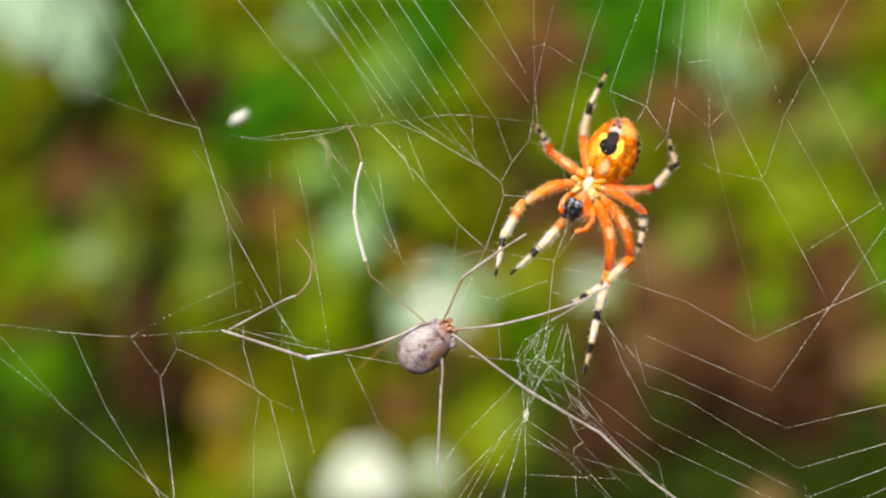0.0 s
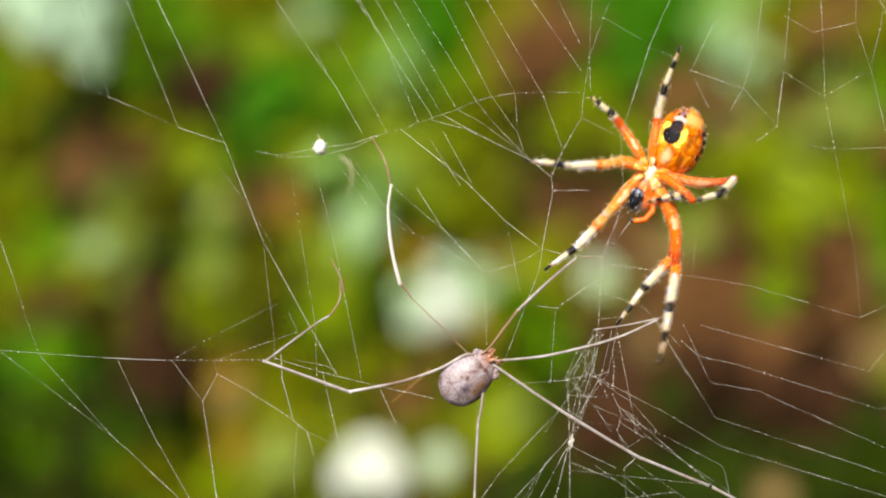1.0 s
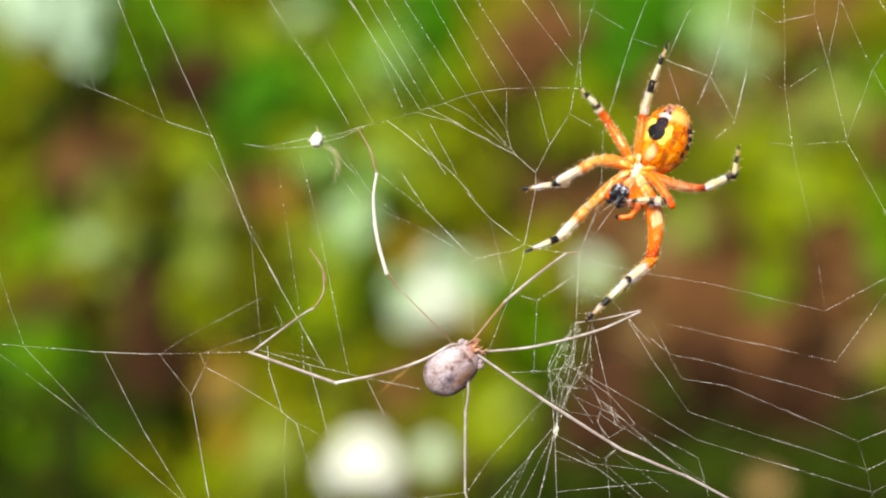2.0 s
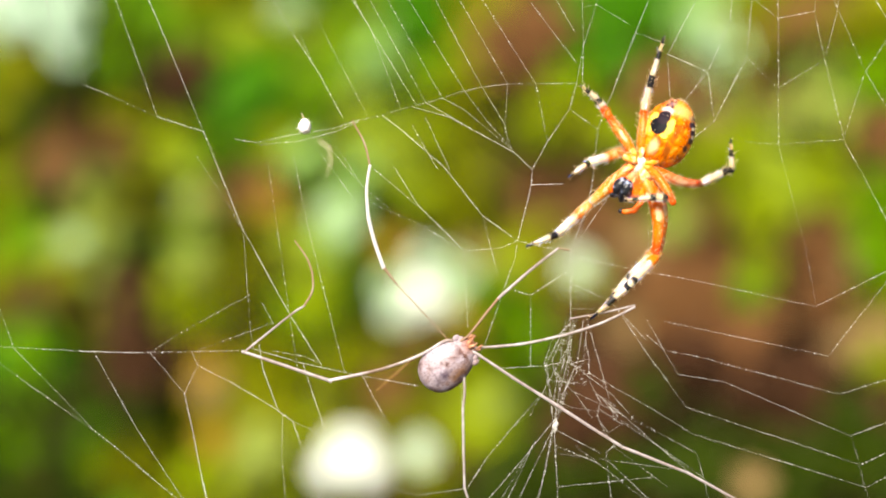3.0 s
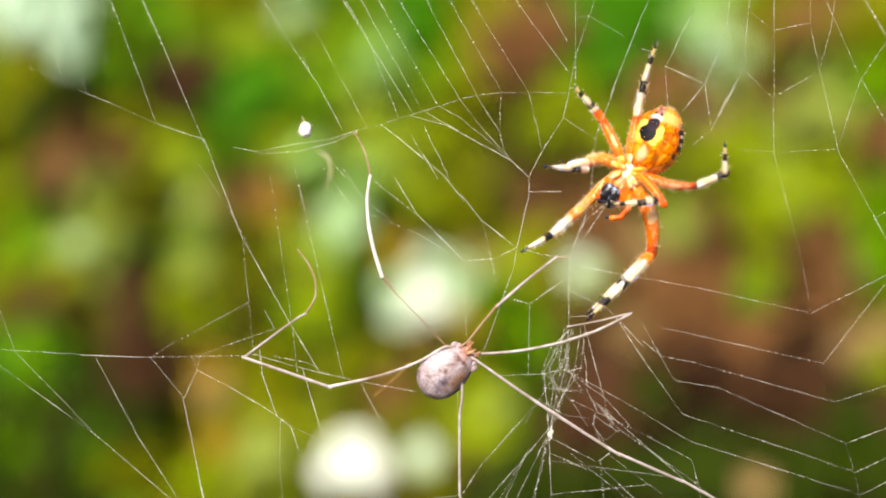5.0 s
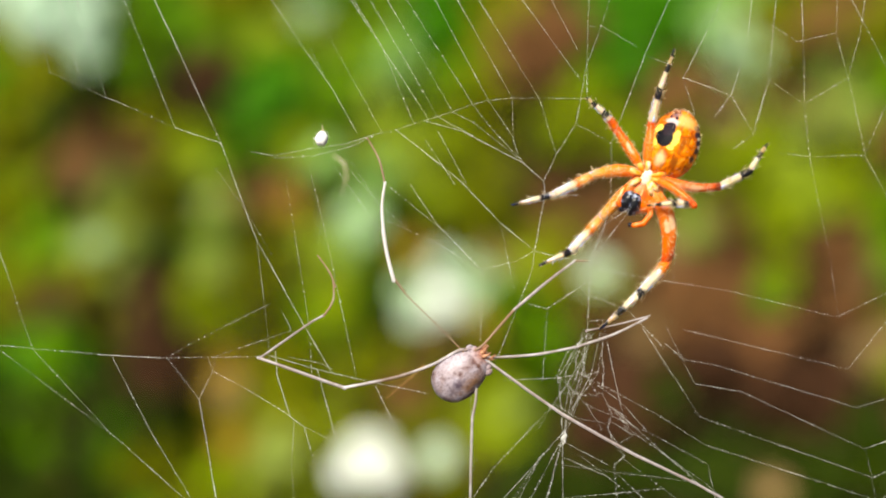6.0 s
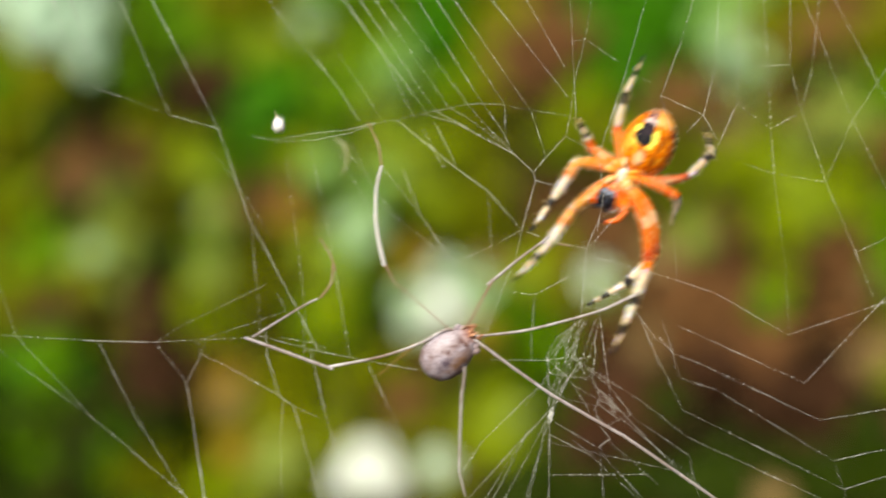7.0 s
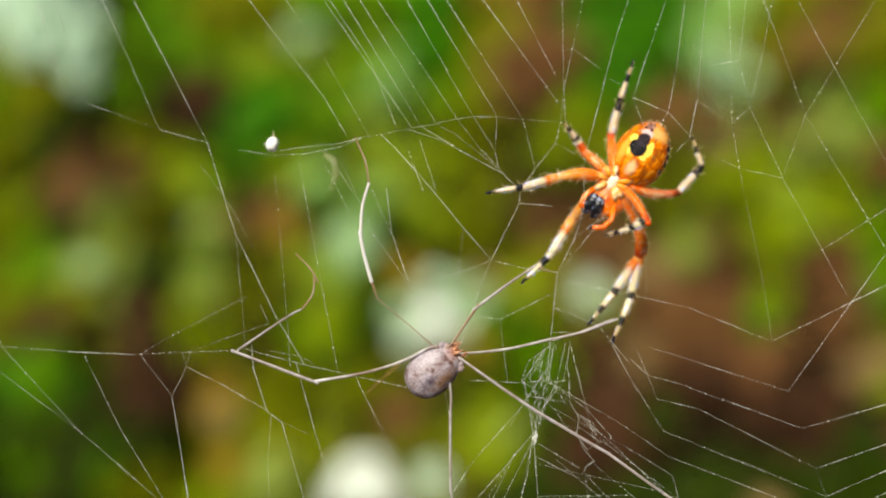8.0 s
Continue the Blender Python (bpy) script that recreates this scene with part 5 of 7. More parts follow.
silk_line(4, 0, (-49.8, -27.4), (-40.6, -69.8))
silk_line(3, 0, (-49.8, -27.4), (-47.4, -22.1))
silk_line(2, 0, (-47.4, -22.1), (-48.5, -19.4))
silk_line(1, 0, (-47.4, -22.1), (-46.9, -19.4))
silk_line(2, 1, (-47.4, -22.1), (-41.7, -25.1), (-31.9, -30.9))
silk_line(1, 0, (-56.4, -19.6), (-52.0, -16.7), (-37.4, -8.6))
silk_line(1, 0, (-47.7, -19.4), (-33.0, -14.0))
silk_line(2, 0, (-33.0, -14.2), (-35.2, -10.2))
silk_line(4, 0, (-35.7, -18.4), (-35.0, -22.7), (-31.9, -30.9), (-29.0, -33.0))
silk_line(1, 0, (-29.0, -33.0), (-23.8, -35.4))
silk_line(2, 0, (-31.1, -31.9), (-31.2, -39.0), (-28.0, -70.2))
silk_line(3, 0, (-29.0, -33.0), (-16.5, -69.1))
silk_line(3, 1, (-27.3, -21.6), (-22.7, -35.2), (-19.8, -43.3))
silk_line(2, 1, (-16.0, -23.8), (-8.9, -36.8), (-6.7, -40.6))
silk_line(3, 0, (-37.4, -18.9), (-28.1, -21.6), (-17.8, -23.8), (-4.8, -26.0))
silk_line(2, 0, (-24.3, -21.6), (-26.8, -20.5), (-33.0, -19.4))

# upper radii
silk_line(3, 0, (-40.6, 21.4), (-36.3, 20.7), (-29.2, 22.3), (-21.6, 23.5), (-16.7, 25.1))
silk_line(3, 0, (-35.7, 20.3), (-28.7, 20.9), (-21.1, 22.9), (-16.7, 24.9))
silk_line(3, 1, (-46.8, 71.1), (-29.2, 41.4), (-24.3, 33.8), (-19.8, 25.4))
silk_line(2, 0, (-28.1, 41.4), (-25.6, 36.0))
silk_line(1, 0, (-38.5, 71.8), (-23.2, 41.4), (-15.1, 25.6))
silk_line(2, 1, (-31.0, 72.5), (-14.6, 42.5), (-8.9, 27.1))
silk_line(2, 1, (-32.1, 72.2), (-5.9, 27.8))
silk_line(2, 1, (-27.4, 72.7), (-4.2, 28.4))
silk_line(2, 1, (-24.3, 72.6), (-1.0, 29.1))
silk_line(2, 1, (-21.5, 72.2), (3.4, 30.2))
silk_line(2, 1, (-14.7, 72.8), (6.6, 31.1))
silk_line(2, 1, (-10.9, 72.5), (11.5, 31.6))
silk_line(2, 1, (-7.5, 72.1), (16.9, 31.6))
silk_line(2, 1, (-1.2, 71.1), (25.1, 35.2))
silk_line(2, 1, (7.7, 72.6), (24.6, 41.4))
silk_line(2, 0, (-17.8, 24.9), (-12.4, 26.0), (-8.9, 27.1), (-2.6, 28.7), (2.3, 30.2), (6.6, 31.1), (11.5, 31.6), (16.9, 31.6), (25.1, 31.6))
silk_line(3, 0, (-4.2, 28.4), (7.2, 21.6), (12.9, 18.6))
silk_line(3, 0, (-6.4, 27.5), (0.1, 25.6), (12.9, 18.6))
silk_line(2, 0, (-1.0, 29.1), (3.4, 26.7), (12.1, 19.4))
silk_line(2, 0, (3.4, 30.2), (7.2, 25.1), (11.8, 19.9))
silk_line(2, 1, (6.6, 31.1), (11.0, 24.0), (11.8, 20.2), (13.1, 18.4))
silk_line(1, 1, (11.5, 31.6), (11.1, 24.0))
silk_line(2, 1, (16.9, 31.6), (19.3, 20.5))
silk_line(4, 0, (12.9, 18.6), (16.5, 15.3))
silk_line(2, 1, (16.5, 15.3), (19.3, 20.5), (23.5, 26.7), (24.8, 31.6))
silk_line(2, 0, (24.8, 31.6), (26.2, 38.7), (28.9, 46.8), (36.0, 73.9))
silk_line(2, 0, (25.9, 74.5), (26.2, 38.7), (25.9, 31.6))
silk_line(1, 1, (23.5, 26.7), (29.1, 22.9))
silk_line(3, 0, (29.1, 22.9), (36.5, 41.4), (39.2, 47.9), (49.3, 73.0))
silk_line(3, 0, (29.1, 22.9), (28.1, 12.1), (25.6, 1.0))
silk_line(2, 0, (36.5, 41.4), (41.4, 39.8))
silk_line(1, 0, (26.2, 46.3), (28.9, 46.8), (35.4, 43.0))

# middle
silk_line(4, 1, (-12.4, 26.0), (-9.1, 23.5), (-0.4, 15.9))
silk_line(3, 1, (-0.4, 15.9), (7.1, 6.4), (13.9, 1.7))
silk_line(2, 1, (-6.7, 24.0), (-1.5, 15.3))
silk_line(2, 1, (-4.2, 25.6), (0.7, 15.3))
silk_line(3, 1, (-9.7, 15.9), (-5.3, 8.8), (3.7, 0.1))
silk_line(2, 0, (-14.3, 16.2), (-5.3, 8.6))
silk_line(2, 0, (-14.6, 9.3), (-4.8, 5.0), (3.7, 0.1))
silk_line(1, 0, (-24.3, 19.1), (-15.1, 6.6))
silk_line(1, 0, (-21.1, 20.2), (-15.6, 12.1))
silk_line(1, 0, (-23.7, 21.3), (-15.6, 12.1), (-10.2, 7.7))
silk_line(2, 1, (3.7, 0.1), (4.6, -14.6))
silk_line(1, 1, (3.7, 0.1), (10.4, 0.3), (13.9, 1.7))
silk_line(1, 0, (7.1, 6.4), (10.4, -5.3))
silk_line(3, 1, (16.5, 15.3), (16.4, 12.3))
silk_line(3, 1, (16.4, 12.3), (13.9, 1.7))
silk_line(2, 1, (13.9, 1.7), (13.5, -1.5), (8.5, -16.2), (6.6, -21.6))
silk_line(3, 1, (16.4, 12.3), (22.6, 12.5))
silk_line(2, 1, (13.9, 1.7), (19.1, 0.4), (24.3, -0.1))
silk_line(3, 1, (24.3, -0.1), (26.7, 6.6))
silk_line(2, 1, (26.7, 6.6), (31.6, 10.4))
silk_line(2, 1, (24.6, 0.1), (31.6, 10.4))
silk_line(3, 1, (24.3, -0.1), (24.3, -12.9))
silk_line(2, 1, (13.1, -7.5), (16.6, -8.6))
silk_line(2, 1, (16.6, -8.6), (23.5, -4.2))
silk_line(1, 1, (16.6, -8.6), (16.6, -22.7))
silk_line(2, 1, (25.4, -1.5), (36.0, -3.7))
silk_line(1, 1, (36.0, -3.7), (49.5, -6.2), (71.6, -11.0))
silk_line(2, 1, (24.3, -6.4), (31.6, -9.7), (38.7, -17.3))
silk_line(2, 0, (24.6, -11.3), (28.9, -11.3))

# outer radii
silk_line(3, 0, (42.8, 37.3), (43.3, 29.2))
silk_line(3, 0, (42.8, 37.3), (47.9, 46.8), (58.6, 72.4))
silk_line(3, 0, (42.8, 37.3), (50.6, 34.0))
silk_line(3, 0, (50.6, 34.0), (46.3, 28.6))
silk_line(3, 0, (50.6, 34.0), (51.7, 25.6))
silk_line(3, 0, (50.6, 34.0), (55.0, 44.1), (57.8, 73.9))
silk_line(3, 0, (51.9, 24.6), (58.3, 37.0), (61.8, 73.9))
silk_line(3, 0, (51.9, 24.6), (48.2, 21.5))
silk_line(1, 0, (58.3, 37.0), (64.2, 31.1))
silk_line(2, 0, (64.2, 74.0), (64.2, 31.1), (64.3, 20.2))
silk_line(0, 0, (64.3, 20.2), (69.1, 2.3), (71.6, -11.0))
silk_line(2, 0, (59.6, 47.9), (64.2, 44.4), (71.3, 45.7))
silk_line(2, 0, (71.3, 74.0), (71.3, 45.7), (73.1, 36.3))
silk_line(2, 0, (73.1, 36.3), (76.7, 21.0))
silk_line(1, 1, (76.7, 21.0), (80.5, 14.2), (88.6, -1.0))
silk_line(2, 0, (64.2, 31.1), (73.1, 36.3))
silk_line(2, 0, (73.1, 36.3), (75.6, 45.2), (79.4, 73.8))
silk_line(2, 0, (64.1, 72.3), (80.8, 33.8), (102.1, -1.2))
silk_line(2, 0, (76.7, 21.0), (80.8, 33.8), (102.4, 65.5))
silk_line(1, 0, (57.1, 20.7), (64.3, 20.2), (76.7, 21.0))
silk_line(2, 0, (69.6, 71.2), (101.8, 16.0))
silk_line(2, 0, (83.5, 7.2), (108.0, 23.6))

# capture spiral
silk_line(2, 1, (71.6, -11.0), (109.3, 8.0))
silk_line(2, 1, (74.1, -20.5), (104.0, 18.0))
silk_line(1, 1, (41.8, -13.7), (74.1, -20.5))
silk_line(1, 1, (38.7, -16.2), (42.5, -19.4), (49.5, -20.7), (76.2, -27.8))
silk_line(2, 1, (76.2, -27.8), (110.5, -17.1))
silk_line(1, 1, (38.7, -12.9), (45.0, -24.0), (53.9, -25.4), (78.2, -35.7))
silk_line(2, 1, (78.2, -35.7), (110.2, -23.9))
silk_line(1, 1, (34.3, -12.9), (38.7, -19.4), (46.6, -30.3), (80.0, -41.2))
silk_line(2, 1, (80.0, -41.2), (109.6, -27.8))
silk_line(1, 1, (24.0, -21.6), (38.7, -29.8), (47.9, -35.4), (81.0, -45.5))
silk_line(2, 1, (81.0, -45.5), (109.3, -31.4))
silk_line(0, 0, (78.2, -35.7), (80.0, -41.2), (81.0, -45.5), (89.2, -70.0))
silk_line(1, 1, (24.6, -27.1), (38.7, -33.8), (48.5, -39.0), (50.1, -44.4), (55.8, -70.6))
silk_line(1, 1, (28.9, -27.1), (34.3, -33.0), (47.9, -42.3), (74.4, -63.2))
silk_line(1, 1, (34.3, -12.9), (40.8, -22.7))

# knots
silk_line(2, 0, (24.0, -14.2), (20.7, -17.3), (19.3, -21.6), (19.8, -25.1), (21.8, -31.9))
silk_line(2, 0, (24.8, -13.5), (21.8, -16.4), (20.7, -21.1), (22.4, -25.1), (21.3, -32.5))
silk_line(2, 1, (21.8, -18.9), (23.5, -19.7), (24.6, -21.8), (27.3, -21.1))
silk_line(2, 0, (19.8, -24.9), (26.7, -25.6), (28.0, -24.7))
silk_line(2, 0, (23.5, -12.9), (22.4, -18.4), (23.5, -27.1), (21.8, -32.5))
silk_line(2, 0, (25.6, -12.9), (24.3, -17.3), (22.2, -23.8))
silk_line(2, 1, (27.4, -13.8), (27.3, -18.4), (28.0, -21.6))
silk_line(2, 0, (21.8, -23.8), (25.6, -28.1), (28.4, -32.3))
silk_line(1, 0, (23.5, -30.1), (30.0, -31.2))
silk_line(2, 1, (30.0, -33.0), (31.6, -35.2))
silk_line(1, 1, (34.9, -33.0), (31.6, -35.2))
silk_line(1, 0, (19.1, -27.1), (17.5, -29.8), (16.4, -31.9))
silk_line(2, 0, (30.0, -28.1), (32.7, -29.8), (33.2, -33.0))

# tangle
silk_line(0, 0, (39.2, 4.5), (39.2, -3.9))
silk_line(3, 1, (24.3, -12.9), (19.7, -21.6), (20.4, -28.1), (21.1, -33.6))
silk_line(3, 0, (24.3, -12.9), (23.7, -21.6), (21.8, -29.4), (21.1, -33.6))
silk_line(2, 1, (24.8, -13.6), (23.5, -26.0), (21.3, -33.0))
silk_line(3, 0, (26.7, -13.6), (25.6, -21.6), (21.8, -30.3))
silk_line(2, 0, (19.1, -21.6), (21.8, -23.8), (20.7, -31.4))
silk_line(2, 0, (23.5, -14.6), (20.7, -21.6), (22.4, -27.1))
silk_line(2, 1, (23.5, -14.6), (22.4, -20.5), (24.6, -22.2))
silk_line(2, 0, (25.1, -14.0), (23.5, -17.3), (24.6, -21.6), (27.3, -26.0))
silk_line(2, 0, (27.3, -14.2), (26.7, -21.6), (22.4, -28.1))
silk_line(3, 1, (21.1, -33.6), (19.7, -41.2), (12.1, -70.4))
silk_line(2, 0, (21.1, -33.6), (13.9, -70.7))
silk_line(3, 0, (21.1, -32.7), (14.8, -40.6), (-7.2, -66.0))
silk_line(2, 1, (17.5, -36.8), (-0.8, -68.2))
silk_line(2, 1, (20.7, -34.7), (4.2, -69.0))
silk_line(2, 0, (16.9, -37.9), (2.1, -69.0))
silk_line(3, 1, (21.1, -33.6), (21.8, -45.5), (21.8, -71.0))
silk_line(2, 0, (21.8, -45.5), (40.8, -43.6))
silk_line(2, 1, (21.3, -37.4), (30.0, -41.2))
silk_line(2, 1, (21.8, -34.7), (30.0, -39.0))
silk_line(1, 0, (21.3, -39.0), (45.2, -42.3))
silk_line(3, 1, (33.0, -37.4), (31.1, -39.0), (34.7, -70.9))
silk_line(2, 1, (31.6, -40.6), (40.3, -48.8))
silk_line(1, 0, (3.0, -21.6), (3.7, -32.5))
silk_line(2, 1, (9.1, -22.7), (19.1, -22.2))
silk_line(2, 1, (19.1, -22.2), (24.0, -21.3))
silk_line(2, 0, (20.7, -25.1), (27.8, -26.0))
silk_line(3, 1, (27.8, -21.6), (28.0, -25.4), (30.0, -29.2))
silk_line(3, 1, (30.0, -29.2), (29.4, -31.9), (30.9, -35.2), (33.0, -37.4))
silk_line(2, 1, (29.4, -30.3), (34.3, -33.6))
silk_line(2, 1, (24.6, -17.3), (19.1, -27.1), (8.5, -39.5), (4.5, -45.7))
silk_line(2, 0, (-4.8, -47.1), (4.5, -45.8))
silk_line(2, 0, (-13.5, -45.0), (-4.8, -47.1))
silk_line(1, 1, (24.0, -21.6), (31.6, -27.1), (36.5, -32.5))
silk_line(2, 1, (30.0, -28.1), (37.0, -34.1), (49.0, -44.4))
silk_line(2, 1, (27.3, -12.9), (31.6, -28.1), (32.7, -32.5))
silk_line(2, 0, (19.1, -27.1), (23.5, -29.8))
silk_line(1, 0, (25.6, -37.9), (57.1, -62.6))
silk_line(1, 1, (32.7, -37.9), (43.0, -45.5))

knot_at = (21.3, -33.6)
silk_knot = part("silk_knot", gather(*[ball((x * MM, y * MM, 0), (0.4 * r * MM, 0.55 * r * MM, 0.4 * r * MM), 6, 8) for x, y, r in ((0, 0, 1.0), (0.25, 0.35, 0.9), (-0.3, -0.2, 0.8), (0.1, -0.7, 0.7), (0.15, 1.0, 0.5), (-0.15, -1.2, 0.4))]), silk, web, "small dense lump of white silk")

# ---- the spider: hangs behind the web, belly to the camera ----
SPIDER_PATH = [
    (0, 24.88, 16.29, 22.1),
    (0.05, 24.84, 16.26, 22.1),
    (0.2, 28.01, 15.28, 24.4),
    (0.3, 27.28, 16.12, 26.9),
    (0.4, 27.11, 16.09, 27.1),
    (0.5, 31.94, 18.04, 23.8),
    (0.6, 32.61, 19.51, 24.9),
    (0.7, 30.03, 19.14, 24.7),
    (0.8, 31.89, 18.45, 23.3),
    (1, 35.53, 16.51, 25.8),
    (1.2, 34.79, 14.70, 24.8),
    (1.5, 34.44, 14.44, 24.1),
    (1.7, 34.22, 15.10, 25.1),
    (2.8, 35.74, 16.40, 27.1),
    (3, 37.59, 16.40, 26.4),
    (3.5, 36.50, 16.62, 27.7),
    (4, 37.15, 16.62, 27.7),
    (4.5, 36.93, 16.29, 27.3),
    (4.7, 35.74, 15.86, 27.5),
    (5.8, 34.01, 15.54, 27.3),
    (6, 35.09, 14.89, 23.0),
    (6.2, 34.81, 15.14, 27.1),
    (6.5, 35.42, 16.51, 24.9),
    (6.7, 29.88, 18.82, 24.5),
    (6.8, 30.86, 19.21, 23.8),
    (6.9, 33.13, 19.17, 22.2),
    (7, 30.53, 16.84, 24.6),
    (7.1, 26.20, 16.60, 27.3),
    (7.2, 27.85, 15.06, 27.3),
    (7.3, 26.58, 15.58, 20.9),
    (7.5, 24.99, 16.18, 20.9),
    (7.7, 24.38, 16.84, 24.9),
    (7.95, 29.93, 17.79, 30.2),
    (8, 29.98, 17.93, 30.2),
]
LEGS = []


def leg_at(t, knee, ankle, foot):
    LEGS[-1][1].append((t, knee, ankle, foot))


LEGS.append(((-1.1, 1.0), []))
leg_at(0, (-8.8, 2.9), (-11.2, 5.2), (-13.3, 6.7))
leg_at(0.05, (-8.8, 2.9), (-11.2, 5.2), (-13.3, 6.7))
leg_at(0.2, (-7.6, 3.1), (-9.7, 5.1), (-10.9, 7.0))
leg_at(0.4, (-7.7, 2.5), (-10.8, 5.2), (-11.9, 6.7))
leg_at(0.5, (-6.9, 2.7), (-10.2, 4.8), (-12.0, 6.1))
leg_at(0.6, (-8.0, 4.4), (-10.4, 6.3), (-12.2, 8.1))
leg_at(0.8, (-8.3, 5.6), (-12.1, 7.5), (-16.8, 8.4))
leg_at(1, (-8.8, 5.8), (-11.9, 7.2), (-17.0, 8.3))
leg_at(1.2, (-8.9, 6.4), (-12.4, 8.2), (-16.8, 9.9))
leg_at(1.5, (-9.0, 6.3), (-12.2, 8.0), (-16.5, 9.6))
leg_at(3, (-8.8, 5.5), (-12.9, 7.7), (-16.6, 8.6))
leg_at(3.5, (-8.4, 5.4), (-12.3, 7.0), (-16.3, 7.7))
leg_at(4, (-8.5, 5.4), (-12.4, 7.0), (-16.4, 7.7))
leg_at(4.5, (-8.4, 6.3), (-12.3, 8.0), (-16.3, 9.3))
leg_at(6, (-9.0, 6.4), (-12.1, 8.1), (-16.4, 9.5))
leg_at(6.2, (-9.1, 5.9), (-12.1, 8.1), (-15.7, 9.5))
leg_at(6.5, (-9.2, 5.7), (-12.8, 7.6), (-17.2, 8.8))
leg_at(6.7, (-8.2, 5.2), (-11.9, 7.3), (-16.2, 8.1))
leg_at(6.9, (-7.5, 4.0), (-9.8, 6.0), (-12.6, 7.8))
leg_at(7, (-6.9, 2.0), (-9.7, 4.3), (-12.0, 6.0))
leg_at(7.1, (-7.5, 2.7), (-9.6, 4.4), (-11.7, 6.2))
leg_at(7.3, (-6.8, 3.2), (-9.3, 5.2), (-11.4, 6.1))
leg_at(7.5, (-8.4, 2.9), (-11.4, 5.5), (-13.4, 6.8))
leg_at(7.7, (-8.4, 3.1), (-11.0, 4.8), (-13.6, 5.3))
leg_at(7.95, (-7.3, 2.3), (-10.5, 4.0), (-13.5, 5.2))
leg_at(8, (-7.3, 2.3), (-10.5, 4.0), (-13.5, 5.2))
LEGS.append(((-0.3, 1.5), []))
leg_at(0, (-4.3, 8.2), (-5.2, 14.3), (-4.6, 22.2))
leg_at(0.05, (-4.3, 8.2), (-5.2, 14.3), (-4.6, 22.2))
leg_at(0.2, (-5.4, 8.9), (-6.5, 15.2), (-5.5, 23.4))
leg_at(0.4, (-5.5, 7.9), (-6.8, 14.6), (-6.3, 23.0))
leg_at(0.5, (-4.4, 7.9), (-5.4, 14.2), (-4.9, 22.3))
leg_at(0.6, (-5.0, 8.8), (-6.2, 15.4), (-5.5, 24.2))
leg_at(0.8, (-3.1, 9.9), (-4.4, 16.5), (-4.9, 24.5))
leg_at(1, (-3.3, 10.1), (-4.7, 16.4), (-5.4, 24.3))
leg_at(1.2, (-3.8, 10.2), (-5.0, 16.8), (-5.5, 25.7))
leg_at(1.5, (-3.4, 10.4), (-4.5, 16.7), (-4.8, 24.9))
leg_at(3, (-3.7, 9.8), (-5.1, 16.0), (-6.5, 24.2))
leg_at(3.5, (-3.1, 9.8), (-4.6, 16.3), (-6.3, 24.3))
leg_at(4, (-3.2, 9.8), (-4.7, 16.3), (-6.4, 24.3))
leg_at(4.5, (-3.1, 9.9), (-5.1, 16.6), (-6.6, 24.7))
leg_at(6, (-3.1, 10.1), (-4.1, 16.4), (-4.6, 24.5))
leg_at(6.2, (-4.7, 9.4), (-6.0, 16.1), (-5.9, 24.7))
leg_at(6.5, (-3.2, 10.3), (-4.6, 16.8), (-5.2, 24.9))
leg_at(6.7, (-2.8, 10.1), (-4.0, 16.7), (-4.4, 24.9))
leg_at(6.9, (-4.9, 9.1), (-5.3, 15.1), (-4.7, 23.6))
leg_at(7, (-4.5, 7.8), (-5.8, 14.4), (-5.6, 22.5))
leg_at(7.1, (-4.8, 7.3), (-6.7, 14.5), (-6.1, 22.4))
leg_at(7.3, (-4.4, 9.1), (-5.6, 15.3), (-4.5, 23.0))
leg_at(7.5, (-4.4, 8.5), (-5.2, 14.9), (-4.1, 22.6))
leg_at(7.7, (-5.3, 6.9), (-6.4, 13.9), (-5.1, 21.3))
leg_at(7.95, (-4.6, 7.6), (-6.6, 14.6), (-8.2, 22.5))
leg_at(8, (-4.6, 7.6), (-6.6, 14.6), (-8.2, 22.5))
LEGS.append(((1.5, 1.0), []))
leg_at(0, (12.3, 4.4), (14.1, 10.1), (10.9, 14.4))
leg_at(0.05, (12.3, 4.4), (14.1, 10.1), (10.9, 14.4))
leg_at(0.2, (12.5, 7.4), (13.4, 12.6), (8.5, 14.9))
leg_at(0.4, (11.9, 4.9), (13.6, 11.0), (9.5, 15.0))
leg_at(0.5, (10.7, 3.3), (14.4, 9.7), (14.1, 13.7))
leg_at(0.6, (11.4, 5.1), (12.6, 3.8), (11.8, 0.4))
leg_at(0.8, (13.4, 4.0), (11.7, 0.3), (8.5, -4.0))
leg_at(1, (14.8, 5.6), (13.9, 2.5), (8.0, -2.8))
leg_at(1.2, (14.5, 9.5), (18.2, 14.4), (20.2, 19.3))
leg_at(1.5, (14.3, 4.6), (18.0, 9.8), (18.0, 15.2))
leg_at(3, (12.3, 2.0), (16.4, 7.3), (13.9, 11.9))
leg_at(3.5, (13.5, 3.4), (17.5, 8.7), (14.6, 12.3))
leg_at(4, (13.4, 3.4), (17.4, 8.7), (14.5, 12.3))
leg_at(4.5, (13.2, 3.6), (17.0, 8.4), (14.2, 12.7))
leg_at(6, (13.9, 4.0), (17.8, 8.7), (18.9, 15.3))
leg_at(6.2, (13.8, 10.7), (16.3, 16.5), (16.8, 23.5))
leg_at(6.5, (14.2, 5.5), (12.9, 1.8), (7.5, -3.3))
leg_at(6.7, (14.8, 5.0), (13.1, 0.9), (9.7, -3.4))
leg_at(6.9, (9.4, 2.1), (13.3, 4.8), (15.4, 7.4))
